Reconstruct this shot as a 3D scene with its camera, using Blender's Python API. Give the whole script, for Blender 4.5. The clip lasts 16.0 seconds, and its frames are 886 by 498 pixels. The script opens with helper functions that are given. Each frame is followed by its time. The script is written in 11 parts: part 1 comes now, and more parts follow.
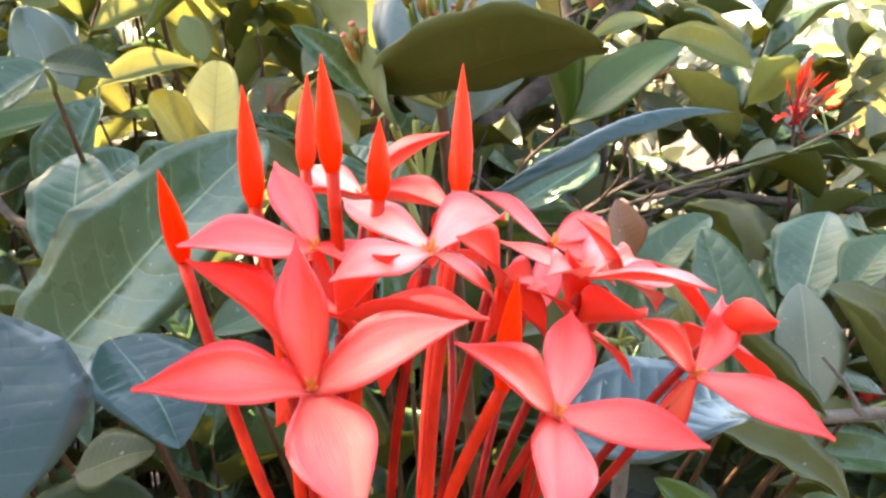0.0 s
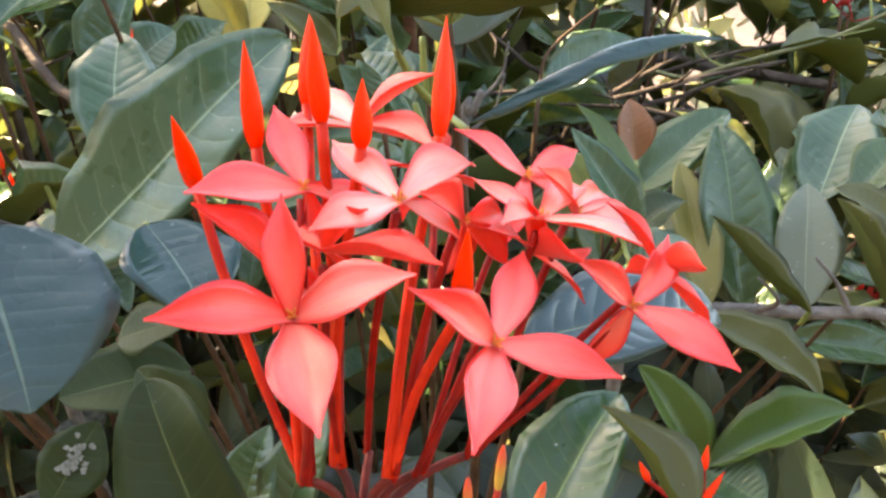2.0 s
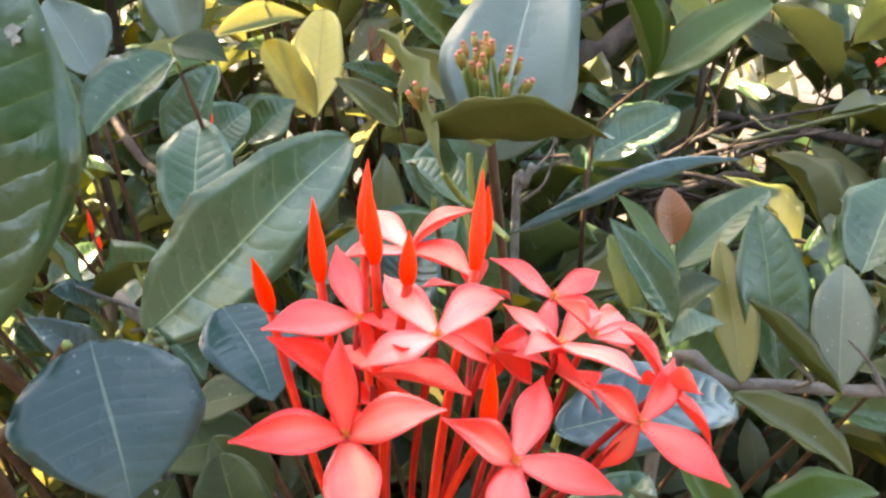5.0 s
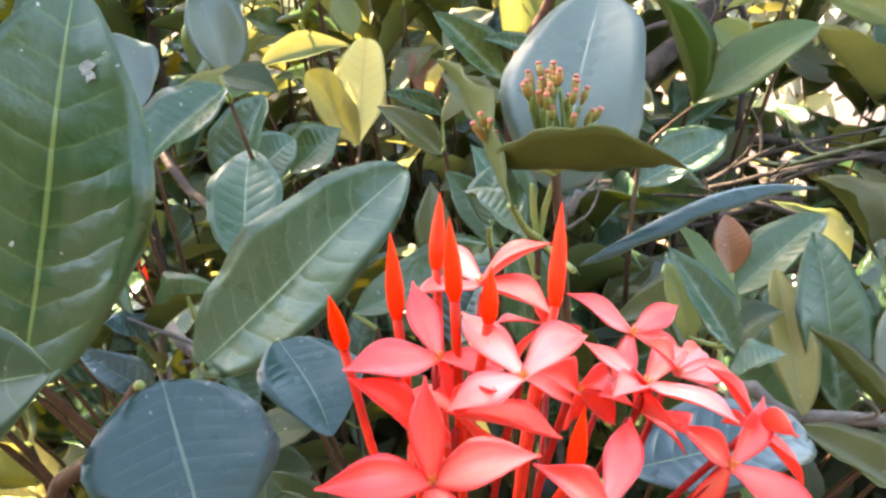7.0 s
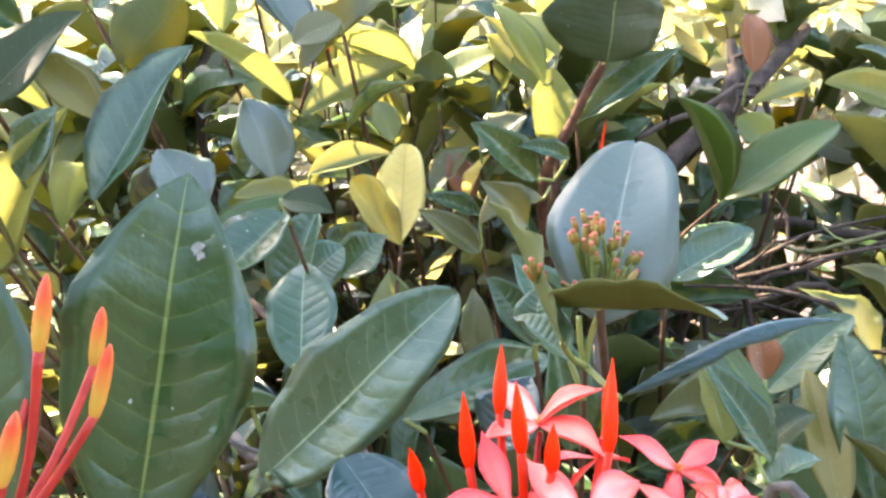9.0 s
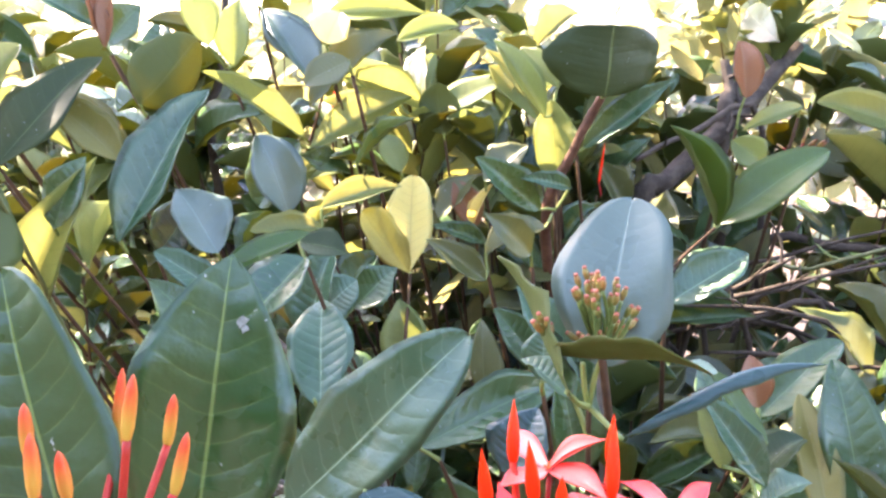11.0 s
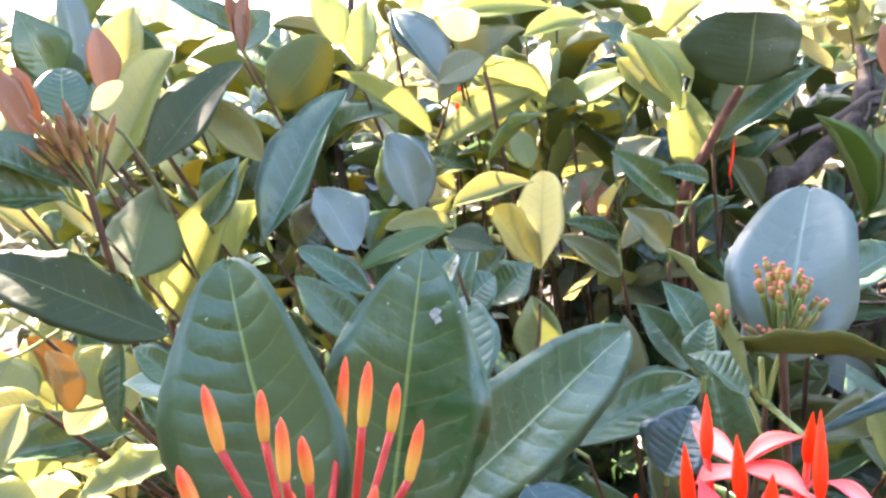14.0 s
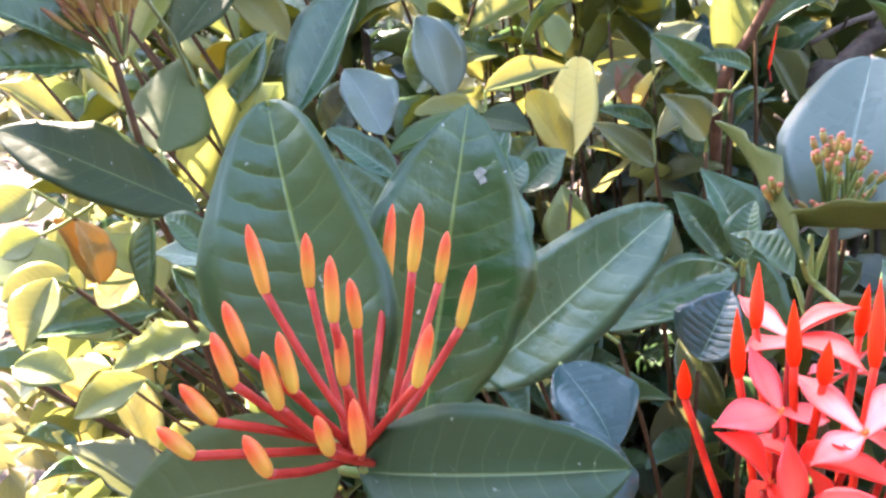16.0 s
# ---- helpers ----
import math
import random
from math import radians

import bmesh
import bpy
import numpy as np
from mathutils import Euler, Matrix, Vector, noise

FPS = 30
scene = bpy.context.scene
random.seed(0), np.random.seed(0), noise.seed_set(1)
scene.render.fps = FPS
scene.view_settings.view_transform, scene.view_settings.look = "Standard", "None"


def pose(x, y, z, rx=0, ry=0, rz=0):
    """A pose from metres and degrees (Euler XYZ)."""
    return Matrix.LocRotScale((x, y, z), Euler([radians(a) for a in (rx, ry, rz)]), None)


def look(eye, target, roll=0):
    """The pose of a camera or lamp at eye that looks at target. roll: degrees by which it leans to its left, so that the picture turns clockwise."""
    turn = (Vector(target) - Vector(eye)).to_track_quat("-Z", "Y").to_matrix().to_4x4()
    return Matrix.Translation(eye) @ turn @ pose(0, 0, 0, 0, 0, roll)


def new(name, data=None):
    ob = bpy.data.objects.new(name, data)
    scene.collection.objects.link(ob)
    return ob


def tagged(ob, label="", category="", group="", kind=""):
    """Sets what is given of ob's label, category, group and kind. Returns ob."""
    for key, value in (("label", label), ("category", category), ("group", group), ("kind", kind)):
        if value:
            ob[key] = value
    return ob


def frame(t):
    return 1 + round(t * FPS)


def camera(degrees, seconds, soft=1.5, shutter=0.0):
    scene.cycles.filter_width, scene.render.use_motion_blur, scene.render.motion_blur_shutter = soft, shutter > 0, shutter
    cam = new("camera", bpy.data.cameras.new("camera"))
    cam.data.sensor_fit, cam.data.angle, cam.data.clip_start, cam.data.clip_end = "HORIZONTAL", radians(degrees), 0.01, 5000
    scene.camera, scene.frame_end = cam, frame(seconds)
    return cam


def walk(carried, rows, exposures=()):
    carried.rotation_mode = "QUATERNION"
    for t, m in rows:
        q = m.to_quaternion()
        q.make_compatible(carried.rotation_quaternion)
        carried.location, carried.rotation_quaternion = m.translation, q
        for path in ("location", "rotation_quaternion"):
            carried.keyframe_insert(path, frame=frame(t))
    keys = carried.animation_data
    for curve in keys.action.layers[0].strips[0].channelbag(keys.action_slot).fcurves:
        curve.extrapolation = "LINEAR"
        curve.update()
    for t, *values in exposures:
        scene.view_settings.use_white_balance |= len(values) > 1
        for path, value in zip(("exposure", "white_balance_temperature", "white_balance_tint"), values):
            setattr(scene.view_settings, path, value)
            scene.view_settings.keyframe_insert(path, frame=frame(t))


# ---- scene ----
cam = camera(53.76, 16.0, soft=2.6)
PATH = [
    (0.0, pose(-0.0274, 0.0314, 0.9550, 77.70, -1.42, -0.75)),
    (0.5, pose(-0.0193, 0.0217, 0.9693, 75.19, -1.04, 0.37)),
    (1.0, pose(-0.0142, 0.0162, 0.9736, 72.75, -1.68, 1.81)),
    (1.5, pose(-0.0121, 0.0124, 0.9779, 70.43, -2.41, 2.24)),
    (2.0, pose(-0.0129, 0.0117, 0.9798, 68.03, -2.88, 2.74)),
    (2.5, pose(-0.0074, 0.0096, 0.9835, 66.88, -2.83, 2.67)),
    (3.0, pose(-0.0032, 0.0022, 0.9941, 65.97, -3.09, 2.62)),
    (3.5, pose(0.0003, -0.0032, 1.0013, 66.08, -2.70, 4.01)),
    (4.0, pose(0.0003, -0.0068, 1.0086, 66.82, -2.16, 5.31)),
    (4.5, pose(-0.0031, -0.0125, 1.0149, 68.65, -2.30, 6.36)),
    (7.0, pose(-0.0208, -0.0065, 1.0152, 71.44, -1.51, 8.42)),
    (7.5, pose(-0.0279, -0.0112, 1.0218, 72.24, -1.00, 9.62)),
    (8.0, pose(-0.0289, -0.0150, 1.0295, 73.82, -0.53, 9.93)),
    (8.5, pose(-0.0294, -0.0222, 1.0413, 75.34, -0.13, 10.46)),
    (9.0, pose(-0.0296, -0.0305, 1.0505, 75.58, -0.24, 9.77)),
    (11.5, pose(-0.0318, -0.0577, 1.0825, 75.78, 1.11, 9.97)),
    (12.0, pose(-0.0393, -0.0579, 1.0817, 75.97, 1.80, 10.98)),
    (12.5, pose(-0.0486, -0.0543, 1.0756, 74.87, 2.69, 12.87)),
    (13.0, pose(-0.0543, -0.0512, 1.0736, 75.44, 3.09, 14.45)),
    (13.5, pose(-0.0552, -0.0543, 1.0768, 75.97, 3.10, 15.30)),
    (14.0, pose(-0.0627, -0.0614, 1.0781, 75.84, 2.60, 15.56)),
    (14.5, pose(-0.0678, -0.0617, 1.0766, 75.65, 2.61, 16.07)),
    (15.0, pose(-0.0768, -0.0655, 1.0767, 75.52, 2.60, 16.62)),
    (15.5, pose(-0.0766, -0.0598, 1.0666, 72.75, 2.42, 16.46)),
    (16.0, pose(-0.0732, -0.0574, 1.0607, 69.70, 2.07, 17.03)),
]
walk(cam, PATH, [(0.0, 3.47, 8500, 16), (3.5, 3.26, 9200, 16), (4.5, 3.40, 8900, 16), (8.0, 3.64, 7900, 18), (12.5, 3.80, 6950, 25), (16.0, 3.68, 6950, 23)])

# ---- light ----
SUN_TO = Vector((-0.60, 0.36, 0.71)).normalized()
world = bpy.data.worlds.new("sky")
scene.world = world
world.use_nodes = True
wn = world.node_tree.nodes
sky = wn.new("ShaderNodeTexSky")
sky.sky_type = 'NISHITA'
sky.sun_disc = False
sky.sun_elevation = math.asin(SUN_TO.z)
sky.sun_rotation = math.atan2(SUN_TO.x, SUN_TO.y)
sky.air_density, sky.dust_density = 1.0, 1.2
wn["Background"].inputs["Strength"].default_value = 0.15
world.node_tree.links.new(sky.outputs[0], wn["Background"].inputs["Color"])
sun = new("sun", bpy.data.lights.new("sun", 'SUN'))
sun.data.energy, sun.data.angle, sun.data.color = 5.0, radians(0.55), (1.0, 0.91, 0.76)
sun.matrix_world = look(SUN_TO * 6, (0, 0, 0))


# ---- materials ----
def make_material(name):
    m = bpy.data.materials.new(name)
    m.use_nodes = True
    return m, m.node_tree.nodes, m.node_tree.links


def rgb(c):
    return (c[0], c[1], c[2], 1.0)


def math_node(nodes, links, op, a, b=None, clamp=False):
    n = nodes.new("ShaderNodeMath")
    n.operation, n.use_clamp = op, clamp
    for i, v in enumerate((a, b)):
        if v is None:
            continue
        if isinstance(v, (int, float)):
            n.inputs[i].default_value = v
        else:
            links.new(v, n.inputs[i])
    return n.outputs[0]


def mix_color(nodes, links, fac, a, b, blend='MIX'):
    n = nodes.new("ShaderNodeMix")
    n.data_type, n.blend_type = 'RGBA', blend
    for sock, v in ((n.inputs[0], fac), (n.inputs[6], a), (n.inputs[7], b)):
        if isinstance(v, (int, float)):
            sock.default_value = v
        elif isinstance(v, tuple):
            sock.default_value = v
        else:
            links.new(v, sock)
    return n.outputs[2]


def noise_node(nodes, links, scale, detail=4.0, vector=None, rough=0.6):
    n = nodes.new("ShaderNodeTexNoise")
    n.inputs["Scale"].default_value = scale
    n.inputs["Detail"].default_value = detail
    n.inputs["Roughness"].default_value = rough
    if vector is not None:
        links.new(vector, n.inputs["Vector"])
    return n.outputs["Fac"]


def ramp(nodes, links, fac, lo, hi):
    n = nodes.new("ShaderNodeMapRange")
    n.interpolation_type = 'SMOOTHSTEP'
    n.inputs[1].default_value, n.inputs[2].default_value = lo, hi
    links.new(fac, n.inputs[0])
    return n.outputs[0]


def leaf_material(name, dark, light, vein, rough=0.36, through_light=0.3, glow=(0.25, 0.36, 0.06), relief=0.35, vein_mix=0.46, island=False, specks=0.0, coat=0.05, spec=0.62, depth=0.0008):
    """A leaf's skin: midrib and side veins along its own length, mottling, gloss and light that passes through."""
    m, nodes, links = make_material(name)
    bsdf = nodes["Principled BSDF"]
    uv = nodes.new("ShaderNodeUVMap")
    sep = nodes.new("ShaderNodeSeparateXYZ")
    links.new(uv.outputs[0], sep.inputs[0])
    across = math_node(nodes, links, 'MULTIPLY', math_node(nodes, links, 'ABSOLUTE', math_node(nodes, links, 'SUBTRACT', sep.outputs[0], 0.5)), 2.0)
    coord = nodes.new("ShaderNodeTexCoord")
    info = nodes.new("ShaderNodeObjectInfo")
    geo = nodes.new("ShaderNodeNewGeometry")
    rnd = geo.outputs["Random Per Island"] if island else info.outputs["Random"]
    position = geo.outputs["Position"]
    wob = noise_node(nodes, links, 90.0, 2.0, position)
    # side veins sweep forward towards the edge
    taper = math_node(nodes, links, 'MULTIPLY', sep.outputs[1], math_node(nodes, links, 'SUBTRACT', 1.0, sep.outputs[1]))
    sweep = math_node(nodes, links, 'MULTIPLY', math_node(nodes, links, 'POWER', across, 1.35), math_node(nodes, links, 'ADD', math_node(nodes, links, 'MULTIPLY', taper, 0.56), 0.02))
    run = math_node(nodes, links, 'SUBTRACT', sep.outputs[1], sweep)
    run = math_node(nodes, links, 'ADD', run, math_node(nodes, links, 'MULTIPLY', wob, 0.035))
    wave = math_node(nodes, links, 'FRACT', math_node(nodes, links, 'MULTIPLY', run, 10.5))
    dist = math_node(nodes, links, 'ABSOLUTE', math_node(nodes, links, 'SUBTRACT', wave, 0.5))
    line = math_node(nodes, links, 'SUBTRACT', 1.0, ramp(nodes, links, dist, 0.010, 0.055))
    fade = math_node(nodes, links, 'SUBTRACT', 1.0, ramp(nodes, links, across, 0.55, 0.97))
    line = math_node(nodes, links, 'MULTIPLY', line, fade)
    mid = math_node(nodes, links, 'SUBTRACT', 1.0, ramp(nodes, links, across, 0.013, 0.034))
    # colour: leaf to leaf, patches, fine grain
    patch = ramp(nodes, links, noise_node(nodes, links, 28.0, 3.0, position), 0.3, 0.72)
    grain = noise_node(nodes, links, 700.0, 3.0, position)
    base = mix_color(nodes, links, patch, rgb(dark), rgb(light))
    base = mix_color(nodes, links, math_node(nodes, links, 'MULTIPLY', rnd, 0.55), base, rgb(light))
    base = mix_color(nodes, links, math_node(nodes, links, 'MULTIPLY', grain, 0.25), base, rgb([0.6 * c for c in dark]))
    base = mix_color(nodes, links, math_node(nodes, links, 'MULTIPLY', line, vein_mix * 0.5), base, rgb(vein))
    base = mix_color(nodes, links, math_node(nodes, links, 'MULTIPLY', mid, vein_mix * 1.4, clamp=True), base, rgb(vein))
    rim = ramp(nodes, links, across, 0.955, 0.985)
    base = mix_color(nodes, links, math_node(nodes, links, 'MULTIPLY', rim, 0.22), base, rgb(vein))
    if specks:
        spot = ramp(nodes, links, noise_node(nodes, links, 330.0, 2.0, position, 0.4), 0.735, 0.765)
        base = mix_color(nodes, links, math_node(nodes, links, 'MULTIPLY', spot, specks), base, (0.5, 0.52, 0.47, 1.0))
        blotch = ramp(nodes, links, noise_node(nodes, links, 75.0, 5.0, position, 0.7), 0.70, 0.78)
        base = mix_color(nodes, links, math_node(nodes, links, 'MULTIPLY', blotch, specks * 0.6), base, (0.20, 0.17, 0.08, 1.0))
    links.new(base, bsdf.inputs["Base Color"])
    gl = math_node(nodes, links, 'ADD', math_node(nodes, links, 'MULTIPLY', patch, 0.22), rough - 0.08)
    links.new(gl, bsdf.inputs["Roughness"])
    bsdf.inputs["Specular IOR Level"].default_value = spec
    bsdf.inputs["Coat Weight"].default_value, bsdf.inputs["Coat Roughness"].default_value = coat, 0.28
    # relief: blade swells between the sunken veins
    double = math_node(nodes, links, 'MULTIPLY', dist, 2.0)
    rounded = math_node(nodes, links, 'MULTIPLY', double, math_node(nodes, links, 'SUBTRACT', 2.0, double))
    swell = math_node(nodes, links, 'MULTIPLY', rounded, math_node(nodes, links, 'MULTIPLY', fade, relief))
    swell = math_node(nodes, links, 'MULTIPLY', swell, ramp(nodes, links, noise_node(nodes, links, 45.0, 2.0, position), 0.25, 0.75))
    height = math_node(nodes, links, 'ADD', swell, math_node(nodes, links, 'MULTIPLY', mid, -0.5))
    height = math_node(nodes, links, 'ADD', height, math_node(nodes, links, 'MULTIPLY', noise_node(nodes, links, 95.0, 3.0, position), 0.9))
    height = math_node(nodes, links, 'ADD', height, math_node(nodes, links, 'MULTIPLY', noise_node(nodes, links, 26.0, 1.0, position), 5.0))
    bump = nodes.new("ShaderNodeBump")
    bump.inputs["Strength"].default_value, bump.inputs["Distance"].default_value = 0.5, depth
    links.new(height, bump.inputs["Height"])
    links.new(bump.outputs[0], bsdf.inputs["Normal"])
    if through_light:
        tr = nodes.new("ShaderNodeBsdfTranslucent")
        tint = mix_color(nodes, links, math_node(nodes, links, 'MULTIPLY', rnd, 0.6), rgb(glow), rgb([1.35 * glow[0], 1.05 * glow[1], glow[2]]))
        tint = mix_color(nodes, links, math_node(nodes, links, 'MULTIPLY', patch, 0.30), tint, rgb([0.5 * c for c in glow]))
        tint = mix_color(nodes, links, math_node(nodes, links, 'MULTIPLY', math_node(nodes, links, 'MAXIMUM', line, mid), 0.38), tint, rgb([0.4 * c for c in glow]))
        links.new(tint, tr.inputs["Color"])
        links.new(bump.outputs[0], tr.inputs["Normal"])
        sh = nodes.new("ShaderNodeMixShader")
        sh.inputs[0].default_value = through_light
        links.new(bsdf.outputs[0], sh.inputs[1])
        links.new(tr.outputs[0], sh.inputs[2])
        links.new(sh.outputs[0], nodes["Material Output"].inputs[0])
    return m


def plain_material(name, a, b, scale=60.0, rough=0.6, bump=0.3, distance=0.001, spec=0.4, glow=None, amount=0.3, sub=None):
    m, nodes, links = make_material(name)
    bsdf = nodes["Principled BSDF"]
    geo = nodes.new("ShaderNodeNewGeometry")
    info = nodes.new("ShaderNodeObjectInfo")
    big = ramp(nodes, links, noise_node(nodes, links, scale, 5.0, geo.outputs["Position"]), 0.3, 0.7)
    fine = noise_node(nodes, links, scale * 9, 4.0, geo.outputs["Position"])
    base = mix_color(nodes, links, big, rgb(a), rgb(b))
    base = mix_color(nodes, links, math_node(nodes, links, 'MULTIPLY', fine, 0.35), base, rgb([0.55 * c for c in a]))
    base = mix_color(nodes, links, math_node(nodes, links, 'MULTIPLY', info.outputs["Random"], 0.3), base, rgb(b))
    links.new(base, bsdf.inputs["Base Color"])
    bsdf.inputs["Roughness"].default_value = rough
    bsdf.inputs["Specular IOR Level"].default_value = spec
    bp = nodes.new("ShaderNodeBump")
    bp.inputs["Strength"].default_value, bp.inputs["Distance"].default_value = bump, distance
    links.new(math_node(nodes, links, 'ADD', big, fine), bp.inputs["Height"])
    links.new(bp.outputs[0], bsdf.inputs["Normal"])
    if glow:
        tr = nodes.new("ShaderNodeBsdfTranslucent")
        tr.inputs["Color"].default_value = rgb(glow)
        sh = nodes.new("ShaderNodeMixShader")
        sh.inputs[0].default_value = amount
        links.new(bsdf.outputs[0], sh.inputs[1])
        links.new(tr.outputs[0], sh.inputs[2])
        links.new(sh.outputs[0], nodes["Material Output"].inputs[0])
    return m


def gradient_material(name, root, tip, edge, rough=0.45, glow=(0.9, 0.16, 0.12), amount=0.35, lo=0.05, hi=0.9, spec=0.45, sheen=0.15):
    """Petals and buds: colour runs from root to tip, with fine lengthwise streaks."""
    m, nodes, links = make_material(name)
    bsdf = nodes["Principled BSDF"]
    uv = nodes.new("ShaderNodeUVMap")
    sep = nodes.new("ShaderNodeSeparateXYZ")
    links.new(uv.outputs[0], sep.inputs[0])
    info = nodes.new("ShaderNodeObjectInfo")
    geo = nodes.new("ShaderNodeNewGeometry")
    mottle = noise_node(nodes, links, 160.0, 4.0, geo.outputs["Position"])
    along = math_node(nodes, links, 'ADD', sep.outputs[1], math_node(nodes, links, 'MULTIPLY', math_node(nodes, links, 'SUBTRACT', mottle, 0.5), 0.3))
    base = mix_color(nodes, links, ramp(nodes, links, along, lo, hi), rgb(root), rgb(tip))
    across = math_node(nodes, links, 'MULTIPLY', math_node(nodes, links, 'ABSOLUTE', math_node(nodes, links, 'SUBTRACT', sep.outputs[0], 0.5)), 2.0)
    base = mix_color(nodes, links, math_node(nodes, links, 'MULTIPLY', ramp(nodes, links, across, 0.42, 1.0), 0.9), base, rgb(edge))
    comb = nodes.new("ShaderNodeCombineXYZ")
    links.new(math_node(nodes, links, 'MULTIPLY', sep.outputs[0], 34.0), comb.inputs[0])
    links.new(math_node(nodes, links, 'MULTIPLY', sep.outputs[1], 3.0), comb.inputs[1])
    links.new(info.outputs["Random"], comb.inputs[2])
    streak = noise_node(nodes, links, 1.0, 3.0, comb.outputs[0])
    base = mix_color(nodes, links, math_node(nodes, links, 'MULTIPLY', ramp(nodes, links, streak, 0.45, 0.8), 0.35), base, rgb(edge))
    base = mix_color(nodes, links, math_node(nodes, links, 'MULTIPLY', info.outputs["Random"], 0.30), base, rgb(tip))
    links.new(base, bsdf.inputs["Base Color"])
    bsdf.inputs["Roughness"].default_value = rough
    bsdf.inputs["Specular IOR Level"].default_value = spec
    bsdf.inputs["Sheen Weight"].default_value, bsdf.inputs["Sheen Roughness"].default_value = sheen, 0.4
    bsdf.inputs["Coat Weight"].default_value, bsdf.inputs["Coat Roughness"].default_value = min(1.0, 2.0 * sheen), 0.30
    bp = nodes.new("ShaderNodeBump")
    bp.inputs["Strength"].default_value, bp.inputs["Distance"].default_value = 0.35, 0.0006
    links.new(math_node(nodes, links, 'ADD', streak, math_node(nodes, links, 'MULTIPLY', mottle, 0.5)), bp.inputs["Height"])
    links.new(bp.outputs[0], bsdf.inputs["Normal"])
    tr = nodes.new("ShaderNodeBsdfTranslucent")
    tr.inputs["Color"].default_value = rgb(glow)
    sh = nodes.new("ShaderNodeMixShader")
    sh.inputs[0].default_value = amount
    links.new(bsdf.outputs[0], sh.inputs[1])
    links.new(tr.outputs[0], sh.inputs[2])
    links.new(sh.outputs[0], nodes["Material Output"].inputs[0])
    return m


UNDER = leaf_material("leaf_underside", (0.045, 0.064, 0.016), (0.068, 0.086, 0.022), (0.14, 0.16, 0.06), 0.55, 0.16, glow=(0.34, 0.38, 0.05), relief=0.35, vein_mix=0.3, spec=0.25, coat=0.0)
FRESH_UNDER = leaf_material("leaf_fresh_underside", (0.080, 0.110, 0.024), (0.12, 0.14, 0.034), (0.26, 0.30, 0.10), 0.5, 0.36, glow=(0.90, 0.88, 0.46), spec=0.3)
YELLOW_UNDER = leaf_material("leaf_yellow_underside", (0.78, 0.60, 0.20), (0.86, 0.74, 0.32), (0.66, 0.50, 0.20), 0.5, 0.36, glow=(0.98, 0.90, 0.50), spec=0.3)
GREEN = leaf_material("leaf_green", (0.025, 0.060, 0.020), (0.048, 0.096, 0.034), (0.18, 0.26, 0.10), 0.27, 0.20, glow=(0.40, 0.46, 0.10), specks=0.35, spec=0.52, coat=0.06, relief=0.8, depth=0.0015)
BROAD = leaf_material("leaf_broad", (0.010, 0.046, 0.013), (0.022, 0.070, 0.019), (0.21, 0.30, 0.08), 0.30, 0.14, specks=0.7, relief=0.75, depth=0.0016, vein_mix=0.42, spec=0.62, coat=0.08)
# green leaf with the sky's pale blue reflection put into the base colour
SKY_SHEEN = leaf_material("leaf_sky_sheen", (0.054, 0.090, 0.066), (0.086, 0.128, 0.098), (0.15, 0.21, 0.16), 0.34, 0.14, glow=(0.36, 0.42, 0.12), specks=0.35, spec=0.70, relief=0.3)
GREY_GREEN = leaf_material("leaf_grey_green", (0.029, 0.078, 0.038), (0.050, 0.108, 0.058), (0.30, 0.40, 0.22), 0.31, 0.18, glow=(0.38, 0.44, 0.12), specks=0.35, spec=0.55, relief=0.8, depth=0.0015)
# leaf green turned blue: reflected sky is painted into the base
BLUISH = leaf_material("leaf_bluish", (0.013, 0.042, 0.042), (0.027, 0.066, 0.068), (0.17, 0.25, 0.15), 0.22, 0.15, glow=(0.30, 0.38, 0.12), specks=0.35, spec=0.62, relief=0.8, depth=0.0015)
MID = leaf_material("leaf_mid", (0.032, 0.074, 0.011), (0.060, 0.108, 0.020), (0.22, 0.30, 0.10), 0.36, 0.28, glow=(0.50, 0.56, 0.12), specks=0.35, spec=0.42, relief=0.35)
# darker skin, likewise tinted blue in place of reflected sky
SKY_SHEEN_DARK = leaf_material("leaf_sky_sheen_dark", (0.009, 0.036, 0.031), (0.020, 0.058, 0.053), (0.12, 0.19, 0.14), 0.26, 0.12, glow=(0.30, 0.38, 0.12), specks=0.2, spec=0.45, relief=0.3, depth=0.0012)
SCAR = plain_material("leaf_scar", (0.13, 0.14, 0.11), (0.30, 0.30, 0.25), 700.0, 0.7, 0.6, 0.0004, 0.2)
# young leaf colour, with sunlight also put in: base raised for sunlit leaves
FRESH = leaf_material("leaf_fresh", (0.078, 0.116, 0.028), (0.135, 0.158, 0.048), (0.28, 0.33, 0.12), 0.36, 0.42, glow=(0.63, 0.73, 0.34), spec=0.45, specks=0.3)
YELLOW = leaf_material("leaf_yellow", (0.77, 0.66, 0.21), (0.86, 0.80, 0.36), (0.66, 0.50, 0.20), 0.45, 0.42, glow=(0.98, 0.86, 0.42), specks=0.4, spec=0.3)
OLIVE = leaf_material("leaf_olive", (0.070, 0.082, 0.023), (0.11, 0.115, 0.034), (0.24, 0.24, 0.10), 0.42, 0.28, glow=(0.45, 0.38, 0.05), specks=0.5)
BRONZE = leaf_material("leaf_bronze", (0.19, 0.076, 0.034), (0.29, 0.125, 0.056), (0.36, 0.24, 0.11), 0.42, 0.26, glow=(0.56, 0.33, 0.10), specks=0.4, spec=0.4)
